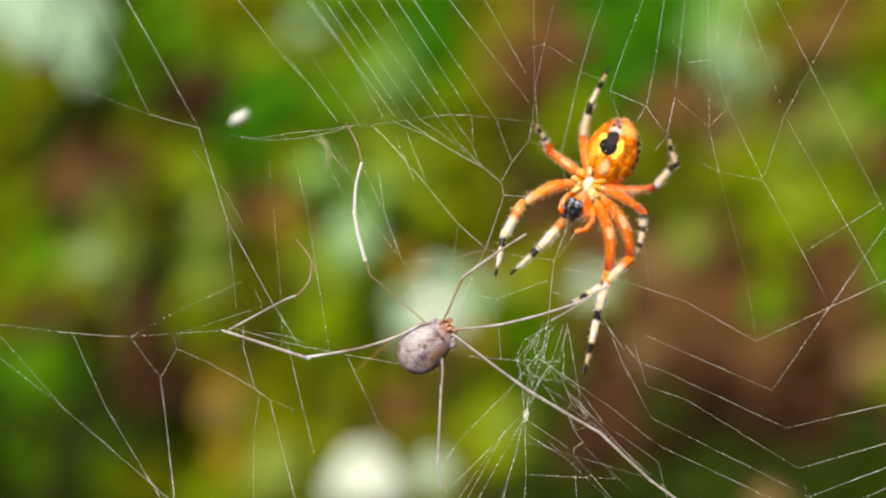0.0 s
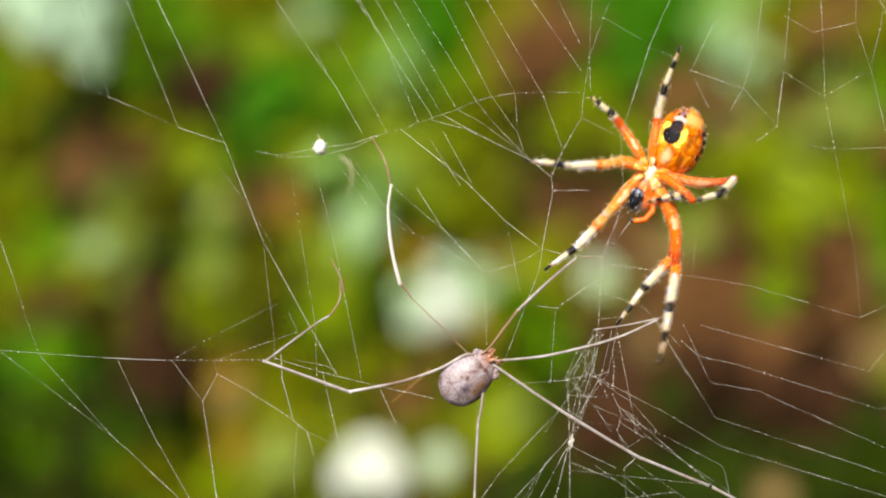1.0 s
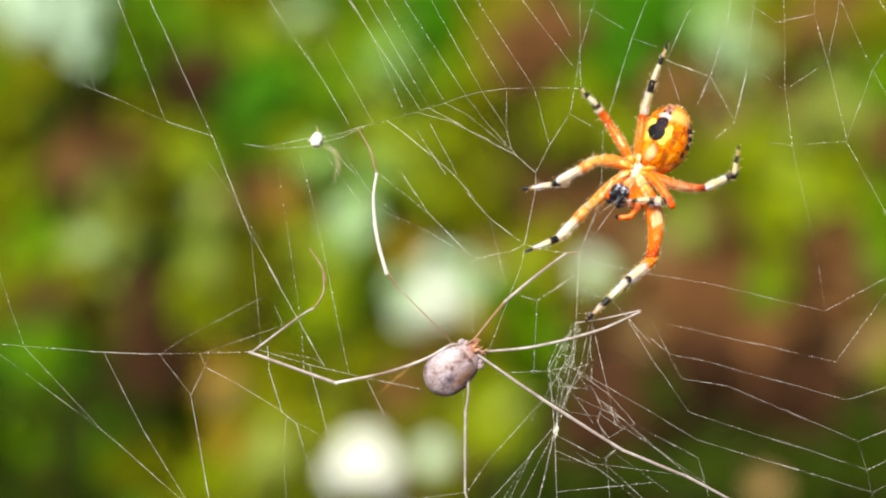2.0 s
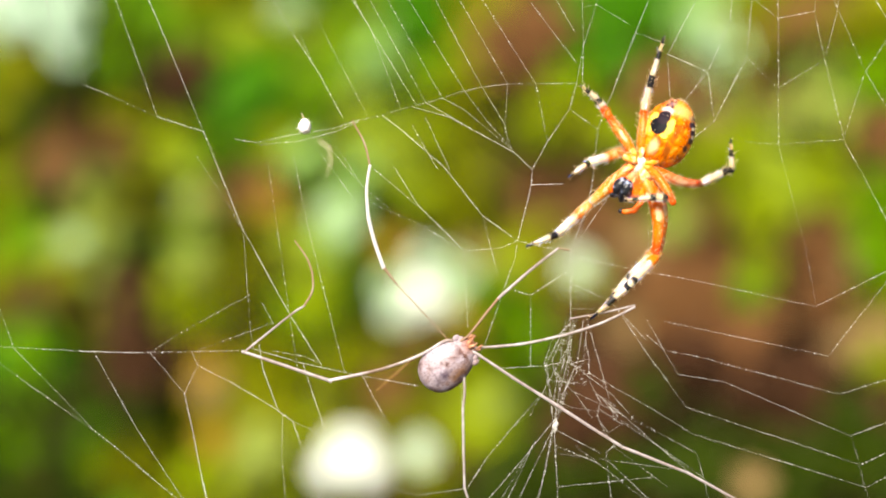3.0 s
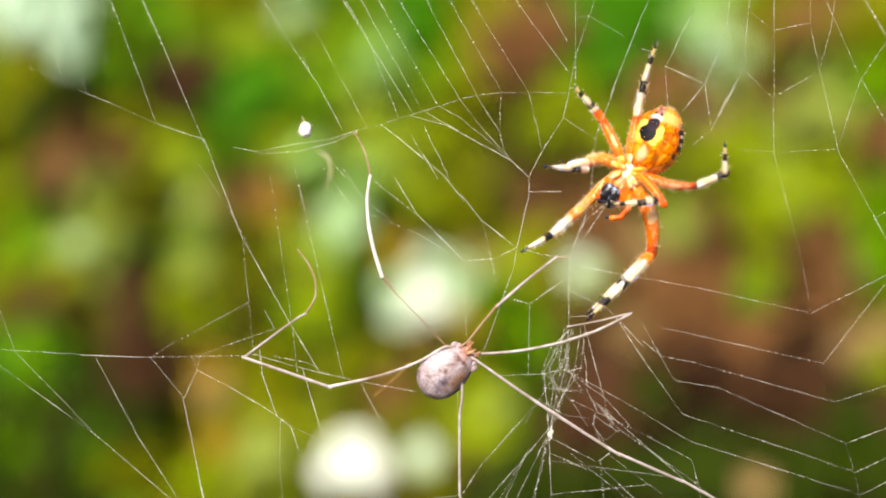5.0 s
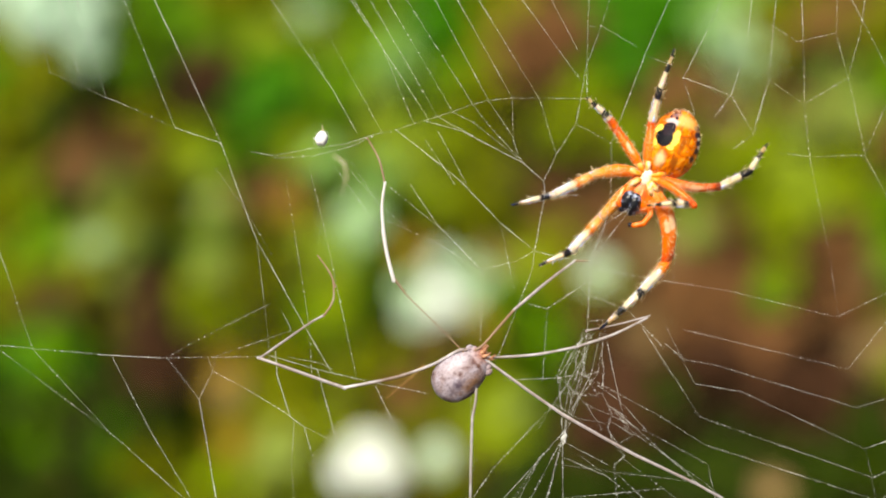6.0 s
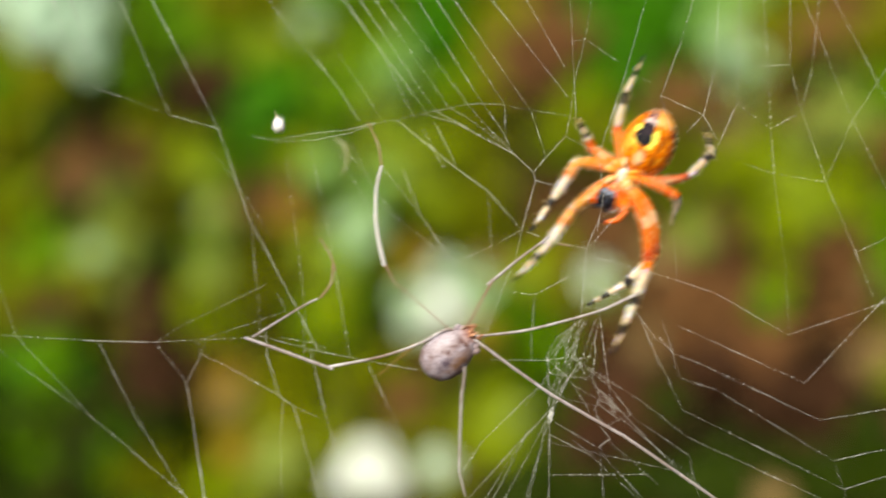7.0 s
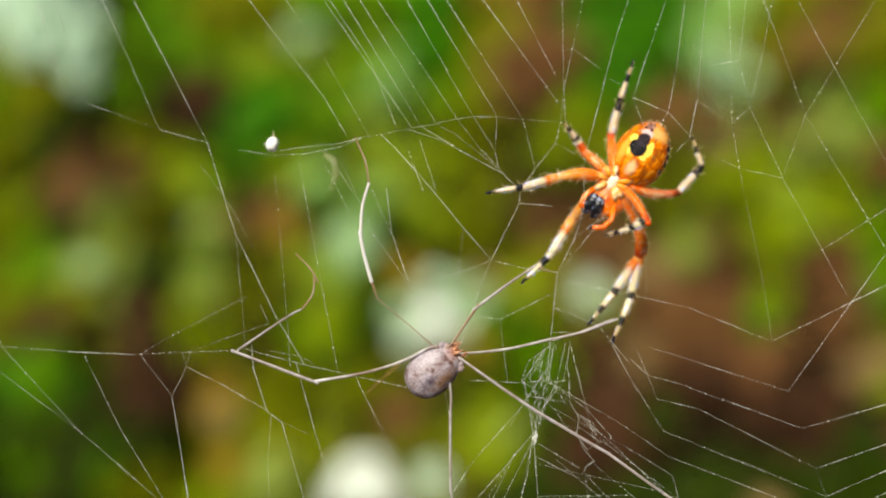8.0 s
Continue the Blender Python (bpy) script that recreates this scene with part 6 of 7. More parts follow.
leg_at(7, (11.9, 5.2), (14.1, 11.0), (11.3, 14.5))
leg_at(7.1, (12.0, 4.0), (14.3, 11.3), (10.3, 14.8))
leg_at(7.3, (13.0, 6.1), (14.1, 11.6), (9.5, 13.9))
leg_at(7.5, (11.7, 3.4), (14.7, 10.0), (11.1, 14.1))
leg_at(7.7, (11.4, 4.4), (14.6, 10.5), (11.9, 14.0))
leg_at(7.95, (12.0, 4.7), (13.5, 11.3), (8.8, 15.5))
leg_at(8, (12.0, 4.7), (13.5, 11.3), (8.8, 15.5))
LEGS.append(((1.7, 0.2), []))
leg_at(0, (12.1, -0.9), (13.3, -4.5), (14.0, -9.0))
leg_at(0.05, (12.1, -0.9), (13.3, -4.5), (14.0, -9.0))
leg_at(0.2, (12.2, 0.2), (13.3, -2.3), (12.4, -6.9))
leg_at(0.4, (12.8, -0.4), (14.2, -2.7), (14.8, -4.9))
leg_at(0.5, (9.8, 1.1), (11.5, 0.1), (12.3, -1.0))
leg_at(0.6, (7.7, 0.1), (5.6, -1.8), (2.8, -6.1))
leg_at(0.8, (10.6, -2.8), (9.1, -3.2), (6.3, -5.0))
leg_at(1, (8.2, -0.8), (5.8, -2.0), (2.4, -4.9))
leg_at(1.2, (11.0, -0.9), (8.1, -1.3), (4.4, -1.8))
leg_at(1.5, (8.7, -1.4), (6.3, -2.6), (1.5, -5.3))
leg_at(3, (8.2, -3.1), (4.8, -4.8), (0.7, -7.4))
leg_at(3.5, (8.5, -2.6), (5.5, -4.7), (0.8, -8.1))
leg_at(4, (8.4, -2.6), (5.4, -4.8), (0.7, -8.1))
leg_at(4.5, (8.2, -2.2), (5.1, -4.5), (0.2, -7.6))
leg_at(6, (9.9, -1.2), (6.7, -2.6), (2.8, -4.7))
leg_at(6.2, (11.8, -0.8), (9.0, -1.3), (5.8, -2.3))
leg_at(6.5, (9.3, -0.7), (8.3, -1.8), (7.4, -3.6))
leg_at(6.7, (9.9, -2.6), (9.2, -3.6), (7.9, -6.0))
leg_at(6.9, (8.9, 1.3), (7.6, 0.2), (5.6, -0.7))
leg_at(7, (11.1, 0.6), (12.2, -0.6), (12.6, -4.0))
leg_at(7.1, (13.3, -0.8), (14.2, -3.4), (15.0, -5.4))
leg_at(7.3, (13.1, -0.2), (13.1, -3.1), (11.9, -7.7))
leg_at(7.5, (11.7, -2.7), (12.5, -5.3), (12.7, -9.9))
leg_at(7.7, (11.9, -2.5), (12.0, -6.7), (11.5, -9.3))
leg_at(7.95, (9.5, -3.0), (7.5, -6.0), (4.3, -9.2))
leg_at(8, (9.5, -3.0), (7.5, -6.0), (4.3, -9.2))
LEGS.append(((1.2, -1.4), []))
leg_at(0, (10.2, -14.0), (11.4, -22.9), (13.3, -34.1))
leg_at(0.05, (10.2, -14.0), (11.4, -22.9), (13.3, -34.1))
leg_at(0.2, (10.1, -12.7), (13.0, -22.7), (15.3, -31.2))
leg_at(0.4, (11.0, -13.5), (11.8, -20.4), (13.6, -31.7))
leg_at(0.5, (11.6, -13.5), (12.5, -19.7), (13.8, -31.5))
leg_at(0.6, (10.6, -13.9), (11.3, -21.3), (12.0, -30.6))
leg_at(0.8, (12.3, -10.7), (14.3, -18.1), (16.0, -27.6))
leg_at(1, (12.5, -13.9), (14.7, -21.2), (17.7, -31.6))
leg_at(1.2, (7.7, -14.6), (5.2, -24.8), (0.2, -34.6))
leg_at(1.5, (9.9, -14.6), (7.2, -20.6), (4.4, -29.0))
leg_at(3, (10.8, -14.5), (8.6, -21.7), (5.5, -29.5))
leg_at(3.5, (11.0, -11.6), (9.9, -20.8), (7.1, -28.7))
leg_at(4, (10.9, -11.7), (9.8, -20.8), (7.0, -28.7))
leg_at(4.5, (11.5, -12.1), (9.4, -19.9), (6.7, -28.3))
leg_at(6, (10.1, -14.1), (7.8, -21.0), (3.8, -29.7))
leg_at(6.2, (9.3, -15.1), (7.3, -25.3), (5.0, -35.3))
leg_at(6.5, (12.9, -12.2), (14.9, -19.7), (16.6, -28.5))
leg_at(6.7, (13.0, -10.8), (15.0, -17.6), (17.2, -26.4))
leg_at(6.9, (10.5, -15.1), (11.1, -20.7), (12.5, -29.8))
leg_at(7, (11.8, -13.3), (12.5, -20.8), (12.9, -32.0))
leg_at(7.1, (11.3, -13.5), (12.1, -21.6), (14.0, -32.3))
leg_at(7.3, (9.9, -13.7), (13.1, -23.5), (16.9, -33.9))
leg_at(7.5, (9.8, -14.5), (11.6, -23.1), (13.3, -34.7))
leg_at(7.7, (9.8, -15.5), (11.5, -23.0), (15.3, -33.8))
leg_at(7.95, (11.3, -8.2), (14.4, -17.8), (15.5, -26.2))
leg_at(8, (11.3, -8.2), (14.4, -17.8), (15.5, -26.2))
LEGS.append(((1.6, -0.8), []))
leg_at(0, (13.2, -9.9), (9.9, -17.1), (5.3, -23.1))
leg_at(0.05, (13.2, -9.9), (9.9, -17.1), (5.3, -23.1))
leg_at(0.2, (13.9, -7.4), (10.0, -13.4), (5.7, -18.3))
leg_at(0.4, (13.3, -10.5), (10.5, -16.2), (6.2, -23.3))
leg_at(0.5, (11.6, -12.3), (9.1, -18.8), (4.9, -26.8))
leg_at(0.6, (10.4, -15.2), (7.8, -20.6), (7.2, -28.0))
leg_at(0.8, (9.1, -14.4), (5.6, -21.2), (5.1, -31.1))
leg_at(1, (11.0, -12.8), (8.6, -20.8), (7.2, -28.7))
leg_at(1.2, (10.7, -12.0), (8.4, -20.0), (5.9, -27.4))
leg_at(1.5, (10.7, -13.7), (7.7, -20.4), (4.6, -28.5))
leg_at(3, (10.6, -12.8), (7.9, -20.9), (5.9, -28.5))
leg_at(3.5, (11.0, -10.4), (9.3, -20.1), (7.4, -27.6))
leg_at(4, (10.9, -10.5), (9.2, -20.2), (7.3, -27.7))
leg_at(4.5, (11.8, -10.8), (9.0, -19.6), (6.9, -27.4))
leg_at(6, (10.3, -13.1), (7.9, -20.3), (4.2, -28.7))
leg_at(6.2, (11.5, -12.2), (9.4, -20.0), (7.8, -27.5))
leg_at(6.5, (10.4, -13.4), (8.0, -21.1), (6.3, -29.1))
leg_at(6.7, (9.5, -14.8), (7.3, -21.2), (7.2, -30.2))
leg_at(6.9, (10.4, -14.0), (7.5, -20.4), (5.9, -27.5))
leg_at(7, (12.4, -11.3), (9.7, -18.5), (4.6, -25.6))
leg_at(7.1, (13.6, -9.8), (10.3, -16.4), (6.0, -23.5))
leg_at(7.3, (13.5, -8.8), (11.3, -13.7), (5.6, -20.0))
leg_at(7.5, (12.9, -10.4), (9.7, -15.7), (4.2, -22.5))
leg_at(7.7, (12.9, -10.4), (10.5, -16.9), (6.4, -23.6))
leg_at(7.95, (11.7, -9.9), (11.0, -18.5), (10.0, -25.4))
leg_at(8, (11.7, -9.9), (11.0, -18.5), (10.0, -25.4))
LEGS.append(((-1.3, -1.3), []))
leg_at(0, (-1.1, -7.5), (-3.6, -14.3), (-7.0, -21.6))
leg_at(0.05, (-1.1, -7.5), (-3.6, -14.3), (-7.0, -21.6))
leg_at(0.2, (-7.9, -11.9), (-12.1, -19.8), (-17.2, -25.7))
leg_at(0.4, (-4.4, -11.0), (-6.7, -19.5), (-9.3, -27.6))
leg_at(0.5, (-4.1, -10.4), (-6.2, -19.0), (-8.9, -25.9))
leg_at(0.6, (-4.9, -12.7), (-7.0, -19.7), (-9.2, -26.7))
leg_at(0.8, (-5.1, -11.6), (-7.4, -18.6), (-10.9, -25.6))
leg_at(1, (-4.0, -11.6), (-6.1, -18.6), (-9.6, -25.1))
leg_at(1.2, (-5.3, -9.9), (-7.9, -18.3), (-11.2, -23.4))
leg_at(1.5, (-5.0, -10.6), (-7.0, -18.0), (-10.8, -22.9))
leg_at(3, (-4.9, -10.8), (-8.1, -19.1), (-11.6, -23.0))
leg_at(3.5, (-4.3, -10.5), (-7.3, -17.6), (-10.6, -22.6))
leg_at(4, (-4.4, -10.5), (-7.4, -17.6), (-10.7, -22.7))
leg_at(4.5, (-4.3, -9.9), (-6.9, -16.8), (-10.1, -22.4))
leg_at(6, (-4.7, -10.6), (-7.6, -18.9), (-11.3, -22.9))
leg_at(6.2, (-5.1, -9.7), (-7.9, -18.4), (-10.0, -22.6))
leg_at(6.5, (-3.6, -11.5), (-6.8, -18.9), (-10.8, -25.2))
leg_at(6.7, (-4.0, -11.4), (-6.5, -20.3), (-10.5, -27.1))
leg_at(6.9, (-4.3, -11.1), (-6.9, -17.5), (-10.2, -25.3))
leg_at(7, (-5.6, -10.0), (-7.1, -18.4), (-10.2, -27.8))
leg_at(7.1, (-4.6, -11.3), (-7.4, -20.1), (-9.5, -29.7))
leg_at(7.3, (-6.0, -11.0), (-10.4, -17.9), (-18.4, -25.7))
leg_at(7.5, (-2.0, -8.0), (-4.3, -14.1), (-7.9, -21.3))
leg_at(7.7, (-2.2, -10.2), (-4.3, -16.0), (-5.7, -22.0))
leg_at(7.95, (-2.9, -9.6), (-3.1, -17.9), (-5.1, -25.3))
leg_at(8, (-2.9, -9.6), (-3.1, -17.9), (-5.1, -25.3))
LEGS.append(((-1.6, 0.2), []))
leg_at(0, (-10.1, -8.2), (-11.0, -15.6), (-9.8, -21.9))
leg_at(0.05, (-10.1, -8.2), (-11.0, -15.6), (-9.8, -21.9))
leg_at(0.2, (-10.3, -2.9), (-11.4, -8.2), (-7.0, -7.4))
leg_at(0.4, (-9.1, -1.8), (-10.5, -8.7), (-9.2, -14.7))
leg_at(0.5, (-6.3, -0.0), (-9.1, -8.4), (-11.5, -17.0))
leg_at(0.6, (-6.2, 1.7), (-9.6, -7.7), (-11.5, -15.8))
leg_at(0.8, (-3.6, 1.4), (-11.9, -1.3), (-20.5, -1.9))
leg_at(1, (-7.1, -1.6), (-13.8, -5.2), (-22.8, -8.3))
leg_at(1.2, (-7.7, -2.0), (-14.3, -5.9), (-22.8, -9.4))
leg_at(1.5, (-8.8, -3.4), (-14.0, -9.2), (-20.6, -14.3))
leg_at(3, (-4.3, 0.2), (-8.8, -4.2), (-10.4, -7.2))
leg_at(3.5, (-8.7, -2.1), (-10.1, -9.2), (-3.7, -6.5))
leg_at(4, (-8.8, -2.2), (-10.2, -9.3), (-3.8, -6.5))
leg_at(4.5, (-5.5, -0.4), (-7.6, -2.2), (-10.5, -4.9))
leg_at(6, (-9.4, -3.8), (-14.9, -10.2), (-21.0, -14.8))
leg_at(6.2, (-7.8, -1.9), (-14.7, -6.4), (-22.7, -10.4))
leg_at(6.5, (-6.4, -1.7), (-13.1, -3.9), (-22.8, -6.4))
leg_at(6.7, (-3.3, 0.3), (-9.1, 1.2), (-14.9, 0.7))
leg_at(6.9, (-6.4, -0.2), (-9.3, -7.3), (-11.5, -16.4))
leg_at(7, (-8.7, -1.8), (-9.7, -8.9), (-11.1, -16.7))
leg_at(7.1, (-8.1, -2.1), (-9.9, -9.2), (-8.9, -15.4))
leg_at(7.3, (-9.8, -2.6), (-11.8, -8.0), (-11.5, -12.0))
leg_at(7.5, (-11.0, -8.5), (-12.3, -16.0), (-10.8, -23.0))
leg_at(7.7, (-10.8, -4.6), (-12.2, -11.9), (-12.1, -22.0))
leg_at(7.95, (-9.6, -4.7), (-13.7, -9.0), (-18.8, -13.2))
leg_at(8, (-9.6, -4.7), (-13.7, -9.0), (-18.8, -13.2))
SEED_PATH = [(0, -42.0, 28.8), (0.2, -27.6, 35.9), (0.3, -36.3, 27.9), (0.5, -33.2, 28.0), (0.7, -33.5, 23.2), (0.8, -32.3, 23.8), (1, -27.7, 21.2), (1.5, -27.1, 20.7), (3, -26.5, 23.7), (3.5, -26.8, 23.7), (4, -26.2, 23.7), (4.5, -26.7, 24.1), (6, -27.1, 22.0), (6.5, -26.5, 23.3), (6.8, -31.9, 23.4), (7, -35.3, 26.1), (7.1, -34.6, 32.0), (7.2, -30.9, 35.0), (7.3, -35.2, 33.6), (7.4, -30.9, 33.9), (7.47, -44.5, 27.9), (7.5, -41.7, 29.1), (7.53, -38.8, 30.3), (7.6, -31.0, 33.8), (7.7, -27.3, 35.6), (7.8, -36.4, 30.1), (8, -35.3, 25.1)]

SPIDER_BEHIND = 3.0


def egg(radii, blunt, rings=28, sides=36):
    """An egg with its long axis on y, fuller towards -y as blunt grows."""
    v, f = ball((0, 0, 0), (radii[0], radii[2], radii[1]), rings, sides)
    out = []
    for p in v:
        u = p.z / radii[1]
        k = 1 - blunt * u
        out.append(Vector((p.x * k, p.z, p.y * k)))
    return out, [list(reversed(q)) for q in f]


spider = new("orb_spider")
tagged(spider, "orange orb-weaver spider with black-banded cream legs, on its web", "spider", kind="thing")
v, f = egg((5.3 * MM, 7.0 * MM, 4.8 * MM), 0.09)
v = [p + 0.00012 * noise.noise(p * 900) * p.normalized() for p in v]
abdomen = part("abdomen", (v, f), abdomen_mat, spider, "mottled orange abdomen with a black and yellow belly mark")
ABDOMEN_ROLL = [(0, 0), (0.5, 0), (1, 7), (1.5, 10), (3, 13), (3.5, 16), (4.5, 13), (6, 11), (6.5, 9), (7, 2), (7.5, 0), (8, 0)]
fuzz = []
for _ in range(420):
    p = v[rng.randrange(len(v))]
    way = (p.normalized() + Vector((rng.gauss(0, 0.3), rng.gauss(0, 0.3), rng.gauss(0, 0.3)))).normalized()
    fuzz.append(tube([p, p + way * rng.uniform(0.25, 0.6) * MM], [0.03 * MM, 0.01 * MM], 4))
part("fuzz", gather(*fuzz), bristle_mat, abdomen, "fine pale hairs")
nozzles = [tube([(x * MM, y * MM, 2.0 * MM), (1.3 * x * MM, (y + 0.3) * MM, 3.2 * MM)], [0.5 * MM, 0.2 * MM], 8) for x, y in ((-0.45, 4.9), (0.45, 4.9), (-0.3, 5.6), (0.3, 5.6))]
spinnerets = part("spinnerets", gather(*nozzles), prey_head_mat, abdomen, "dark brown spinnerets")
spinnerets.location = (-1.4 * MM, 0.2 * MM, -0.3 * MM)
v, f = egg((3.7 * MM, 4.5 * MM, 2.6 * MM), 0.1)
head = part("head", (v, f), orange, spider)
down = []
for _ in range(420):
    p = v[rng.randrange(len(v))]
    way = (p.normalized() + Vector((rng.gauss(0, 0.3), rng.gauss(0, 0.3), rng.gauss(0, 0.3)))).normalized()
    down.append(tube([p, p + way * rng.uniform(0.3, 0.7) * MM], [0.03 * MM, 0.01 * MM], 4))
part("fuzz", gather(*down), bristle_mat, head, "fine pale hairs")
head.location = (1.1 * MM, -2.5 * MM, -1.7 * MM)
v, f = egg((1.15 * MM, 1.7 * MM, 0.7 * MM), -0.1, 12, 16)
plate = part("sternum", (v, f), sternum_mat, spider, "pale cream breast plate")
plate.location = (0, 0, 0.5 * MM)
for side in (-1, 1):
    v, f = egg((1.4 * MM, 2.35 * MM, 1.7 * MM), -0.08, 14, 18)
    v = [p * (1 + 0.09 * noise.noise(p * 1900)) for p in v]
    for _ in range(40):
        p = v[rng.randrange(len(v))]
        way = (p.normalized() + Vector((rng.gauss(0, 0.4), rng.gauss(0, 0.4), rng.gauss(0, 0.4)))).normalized()
        v, f = gather((v, f), tube([p, p + way * rng.uniform(0.25, 0.55) * MM], [0.05 * MM, 0.015 * MM], 4))
    fang = part("fang_base", (v, f), fang_mat, head, "glossy black jaw")
    fang.location = ((-1.9 + 0.75 * side) * MM, -3.2 * MM, 1.6 * MM)
    fang.rotation_euler = (0.25, 0, 0.12 * side)
palp_line = [(2.6, -3.4, 0), (3.7, -6.4, 0.6), (3.1, -8.6, 0.8), (1.6, -9.6, 0.6), (0.9, -9.7, 0.4)]
for line in (palp_line, [(-2.4, -3.0, 0), (-3.2, -5.2, 0.4), (-3.0, -6.6, 0.6), (-2.4, -7.2, 0.5), (-2.2, -7.3, 0.4)]):
    palp = part("palp", tube([Vector(p) * MM for p in line], [q * MM for q in (0.6, 0.6, 0.6, 0.55, 0.3)], 10), orange, spider)
    tip = part("palp_tip", ball(Vector(line[-1]) * MM, [0.5 * MM] * 3, 8, 10), fang_mat, palp, "black tip")


def limb(length, radii, spines, seed, bow=0.03, pile=330, pale=40, side=0.0):
    """A jointed leg piece along x from -length/2 to length/2, with bristles."""
    pick = random.Random(seed)
    n = len(radii)
    line = [Vector((length * (i / (n - 1) - 0.5), side * length * math.sin(math.pi * i / (n - 1)), bow * length * math.sin(math.pi * i / (n - 1)))) for i in range(n)]
    shapes = [tube(line, radii, 14), ball(line[0], [radii[0] * 1.03] * 3, 8, 12), ball(line[-1], [radii[-1] * 1.06] * 3, 8, 12)]
    for n_hair in range(pile + pale):
        if n_hair == pile:
            smooth = sum(len(s[1]) for s in shapes)
        u = pick.uniform(0.02, 0.98)
        q = pick.uniform(0, 2 * math.pi)
        r = radii[min(int(u * n), n - 1)]
        at = Vector((length * (u - 0.5), r * 0.9 * math.cos(q) + side * length * math.sin(math.pi * u), r * 0.9 * math.sin(q) + bow * length * math.sin(math.pi * u)))
        way = Vector((pick.uniform(0.5, 1.6), math.cos(q), math.sin(q))).normalized()
        shapes.append(tube([at, at + way * pick.uniform(0.3, 0.8) * MM], [0.032 * MM, 0.010 * MM], 3))
    smooth = smooth if pale else sum(len(s[1]) for s in shapes)
    for _ in range(spines):
        u = pick.uniform(0.04, 0.97)
        q = pick.uniform(0, 2 * math.pi)
        r = radii[min(int(u * n), n - 1)]
        at = Vector((length * (u - 0.5), r * 0.85 * math.cos(q) + side * length * math.sin(math.pi * u), r * 0.85 * math.sin(q) + bow * length * math.sin(math.pi * u)))
        way = Vector((pick.uniform(0.3, 0.9), math.cos(q), math.sin(q))).normalized()
        size = pick.choice((0.4, 0.6, 1.15)) * pick.uniform(0.8, 1.2) * MM
        shapes.append(tube([at, at + way * size], [0.05 * MM, 0.012 * MM], 4))
    return gather(*shapes), smooth


def bristled(name, made, mat, parent, label=""):
    """A leg piece whose bristles are paler than its skin."""
    shape, smooth = made
    ob = part(name, shape, mat, parent, label)
    ob.data.materials.append(bristle_mat)
    for face in ob.data.polygons[smooth:]:
        face.material_index = 1
    return ob


def leg_joints(leg, side=-1):
    """The joints of a leg in the spider's millimetres at each of its times: pieces keep their length, so what looks short leans in depth."""
    base, rows = leg
    flat = [(t, [Vector((*base, 0.0))] + [Vector((*p, 0.0)) for p in joints]) for t, *joints in rows]
    lengths = []
    for i in range(3):
        spans = sorted((j[i + 1] - j[i]).length for _, j in flat)
        lengths.append(spans[int(0.85 * (len(spans) - 1))])
    out = []
    for t, j in flat:
        _, x, y, lean = next(row for row in SPIDER_PATH if row[0] == t)
        hub, turn = Vector((x, y)), Matrix.Rotation(radians(-lean), 2)
        push = 234 + 234 * np.interp(t, SWING_TIMES, SWING_MM) / 234
        z, made = 0.0, []
        for i in range(4):
            if i:
                short = max(0.0, lengths[i - 1] ** 2 - (j[i] - j[i - 1]).length ** 2) ** 0.5
                z += side * (0.75 * short, -0.55 * short, -0.45 * short)[i - 1]
                z = min(max(z, -6.0), 4.0)
            # keeps its bearing from the camera at its own depth
            seen = (hub + turn @ j[i].xy) * ((push + SPIDER_BEHIND - z) / 234)
            near = turn.inverted() @ (seen - hub * (push + SPIDER_BEHIND) / 234)
            made.append(Vector((near.x, near.y, z)))
        out.append((t, made))
    return lengths, out


leg_parts = []
for k, leg in enumerate(LEGS):
    lengths, poses = leg_joints(leg, 1 if k == 3 else -1)
    a, c, e = (q * MM for q in lengths)
    slim = (0.90, 0.86, 0.88, 0.80, 1.14, 1.08, 1.14, 1.10)[k]
    thigh = bristled("leg", limb(a, [q * slim * MM for q in (0.60, 0.88, 1.06, 1.1, 1.06, 0.95, 0.82, 0.8)], 95, k, 0.05, 260, 210, (0.0, 0.0, -0.09, 0.05, 0.11, 0.12, 0.0, -0.07)[k]), front_thigh_mat if k in (6, 7) else red_thigh_mat if k == 2 else thigh_mat, spider, "orange leg, cream with black bands towards the foot")
    shin = bristled("shin", limb(c, [q * slim * MM for q in (0.80, 0.88, 0.86, 0.74, 0.72, 0.74, 0.72, 0.60)], (110 if k in (6, 7) else 70), 20 + k), (short_shin_mat, shin_mat, shin_mat, ringed_shin_mat, hind_shin_mat, hind_shin_mat, front_shin_mat, front_shin_mat)[k], thigh, "cream shin with a black band")
    foot = bristled("foot", limb(e, [q * slim * MM for q in (0.64, 0.60, 0.54, 0.46, 0.38, 0.26, 0.16)], 14, 40 + k, 0.03, 120, 16), front_foot_mat if k in (6, 7) else foot_mat, thigh, "thin cream foot with black bands")
    first = poses[0][1]
    out = (Vector((*leg[0], 0)) * 1.7 + (first[1] - first[0]).normalized() * 0.6)
    part("hip", tube([Vector((0.3 * out.x, 0.3 * out.y, 0.7)) * MM, Vector((0.7 * out.x, 0.7 * out.y, 0.9)) * MM, Vector((out.x, out.y, 0.3)) * MM], [0.35 * MM, 0.55 * MM, 0.62 * MM], 12), hip_mat, spider, "pale orange hip joint")
    leg_parts.append((thigh, shin, foot, poses))

# ---- the prey: a harvestman caught in the silk ----
prey = new("harvestman")
tagged(prey, "dead grey-pink harvestman with long thin legs, hung in the web", "harvestman", kind="thing")
PREY_TAIL, PREY_NOSE = (-3.7, -25.5), (5.7, -18.0)
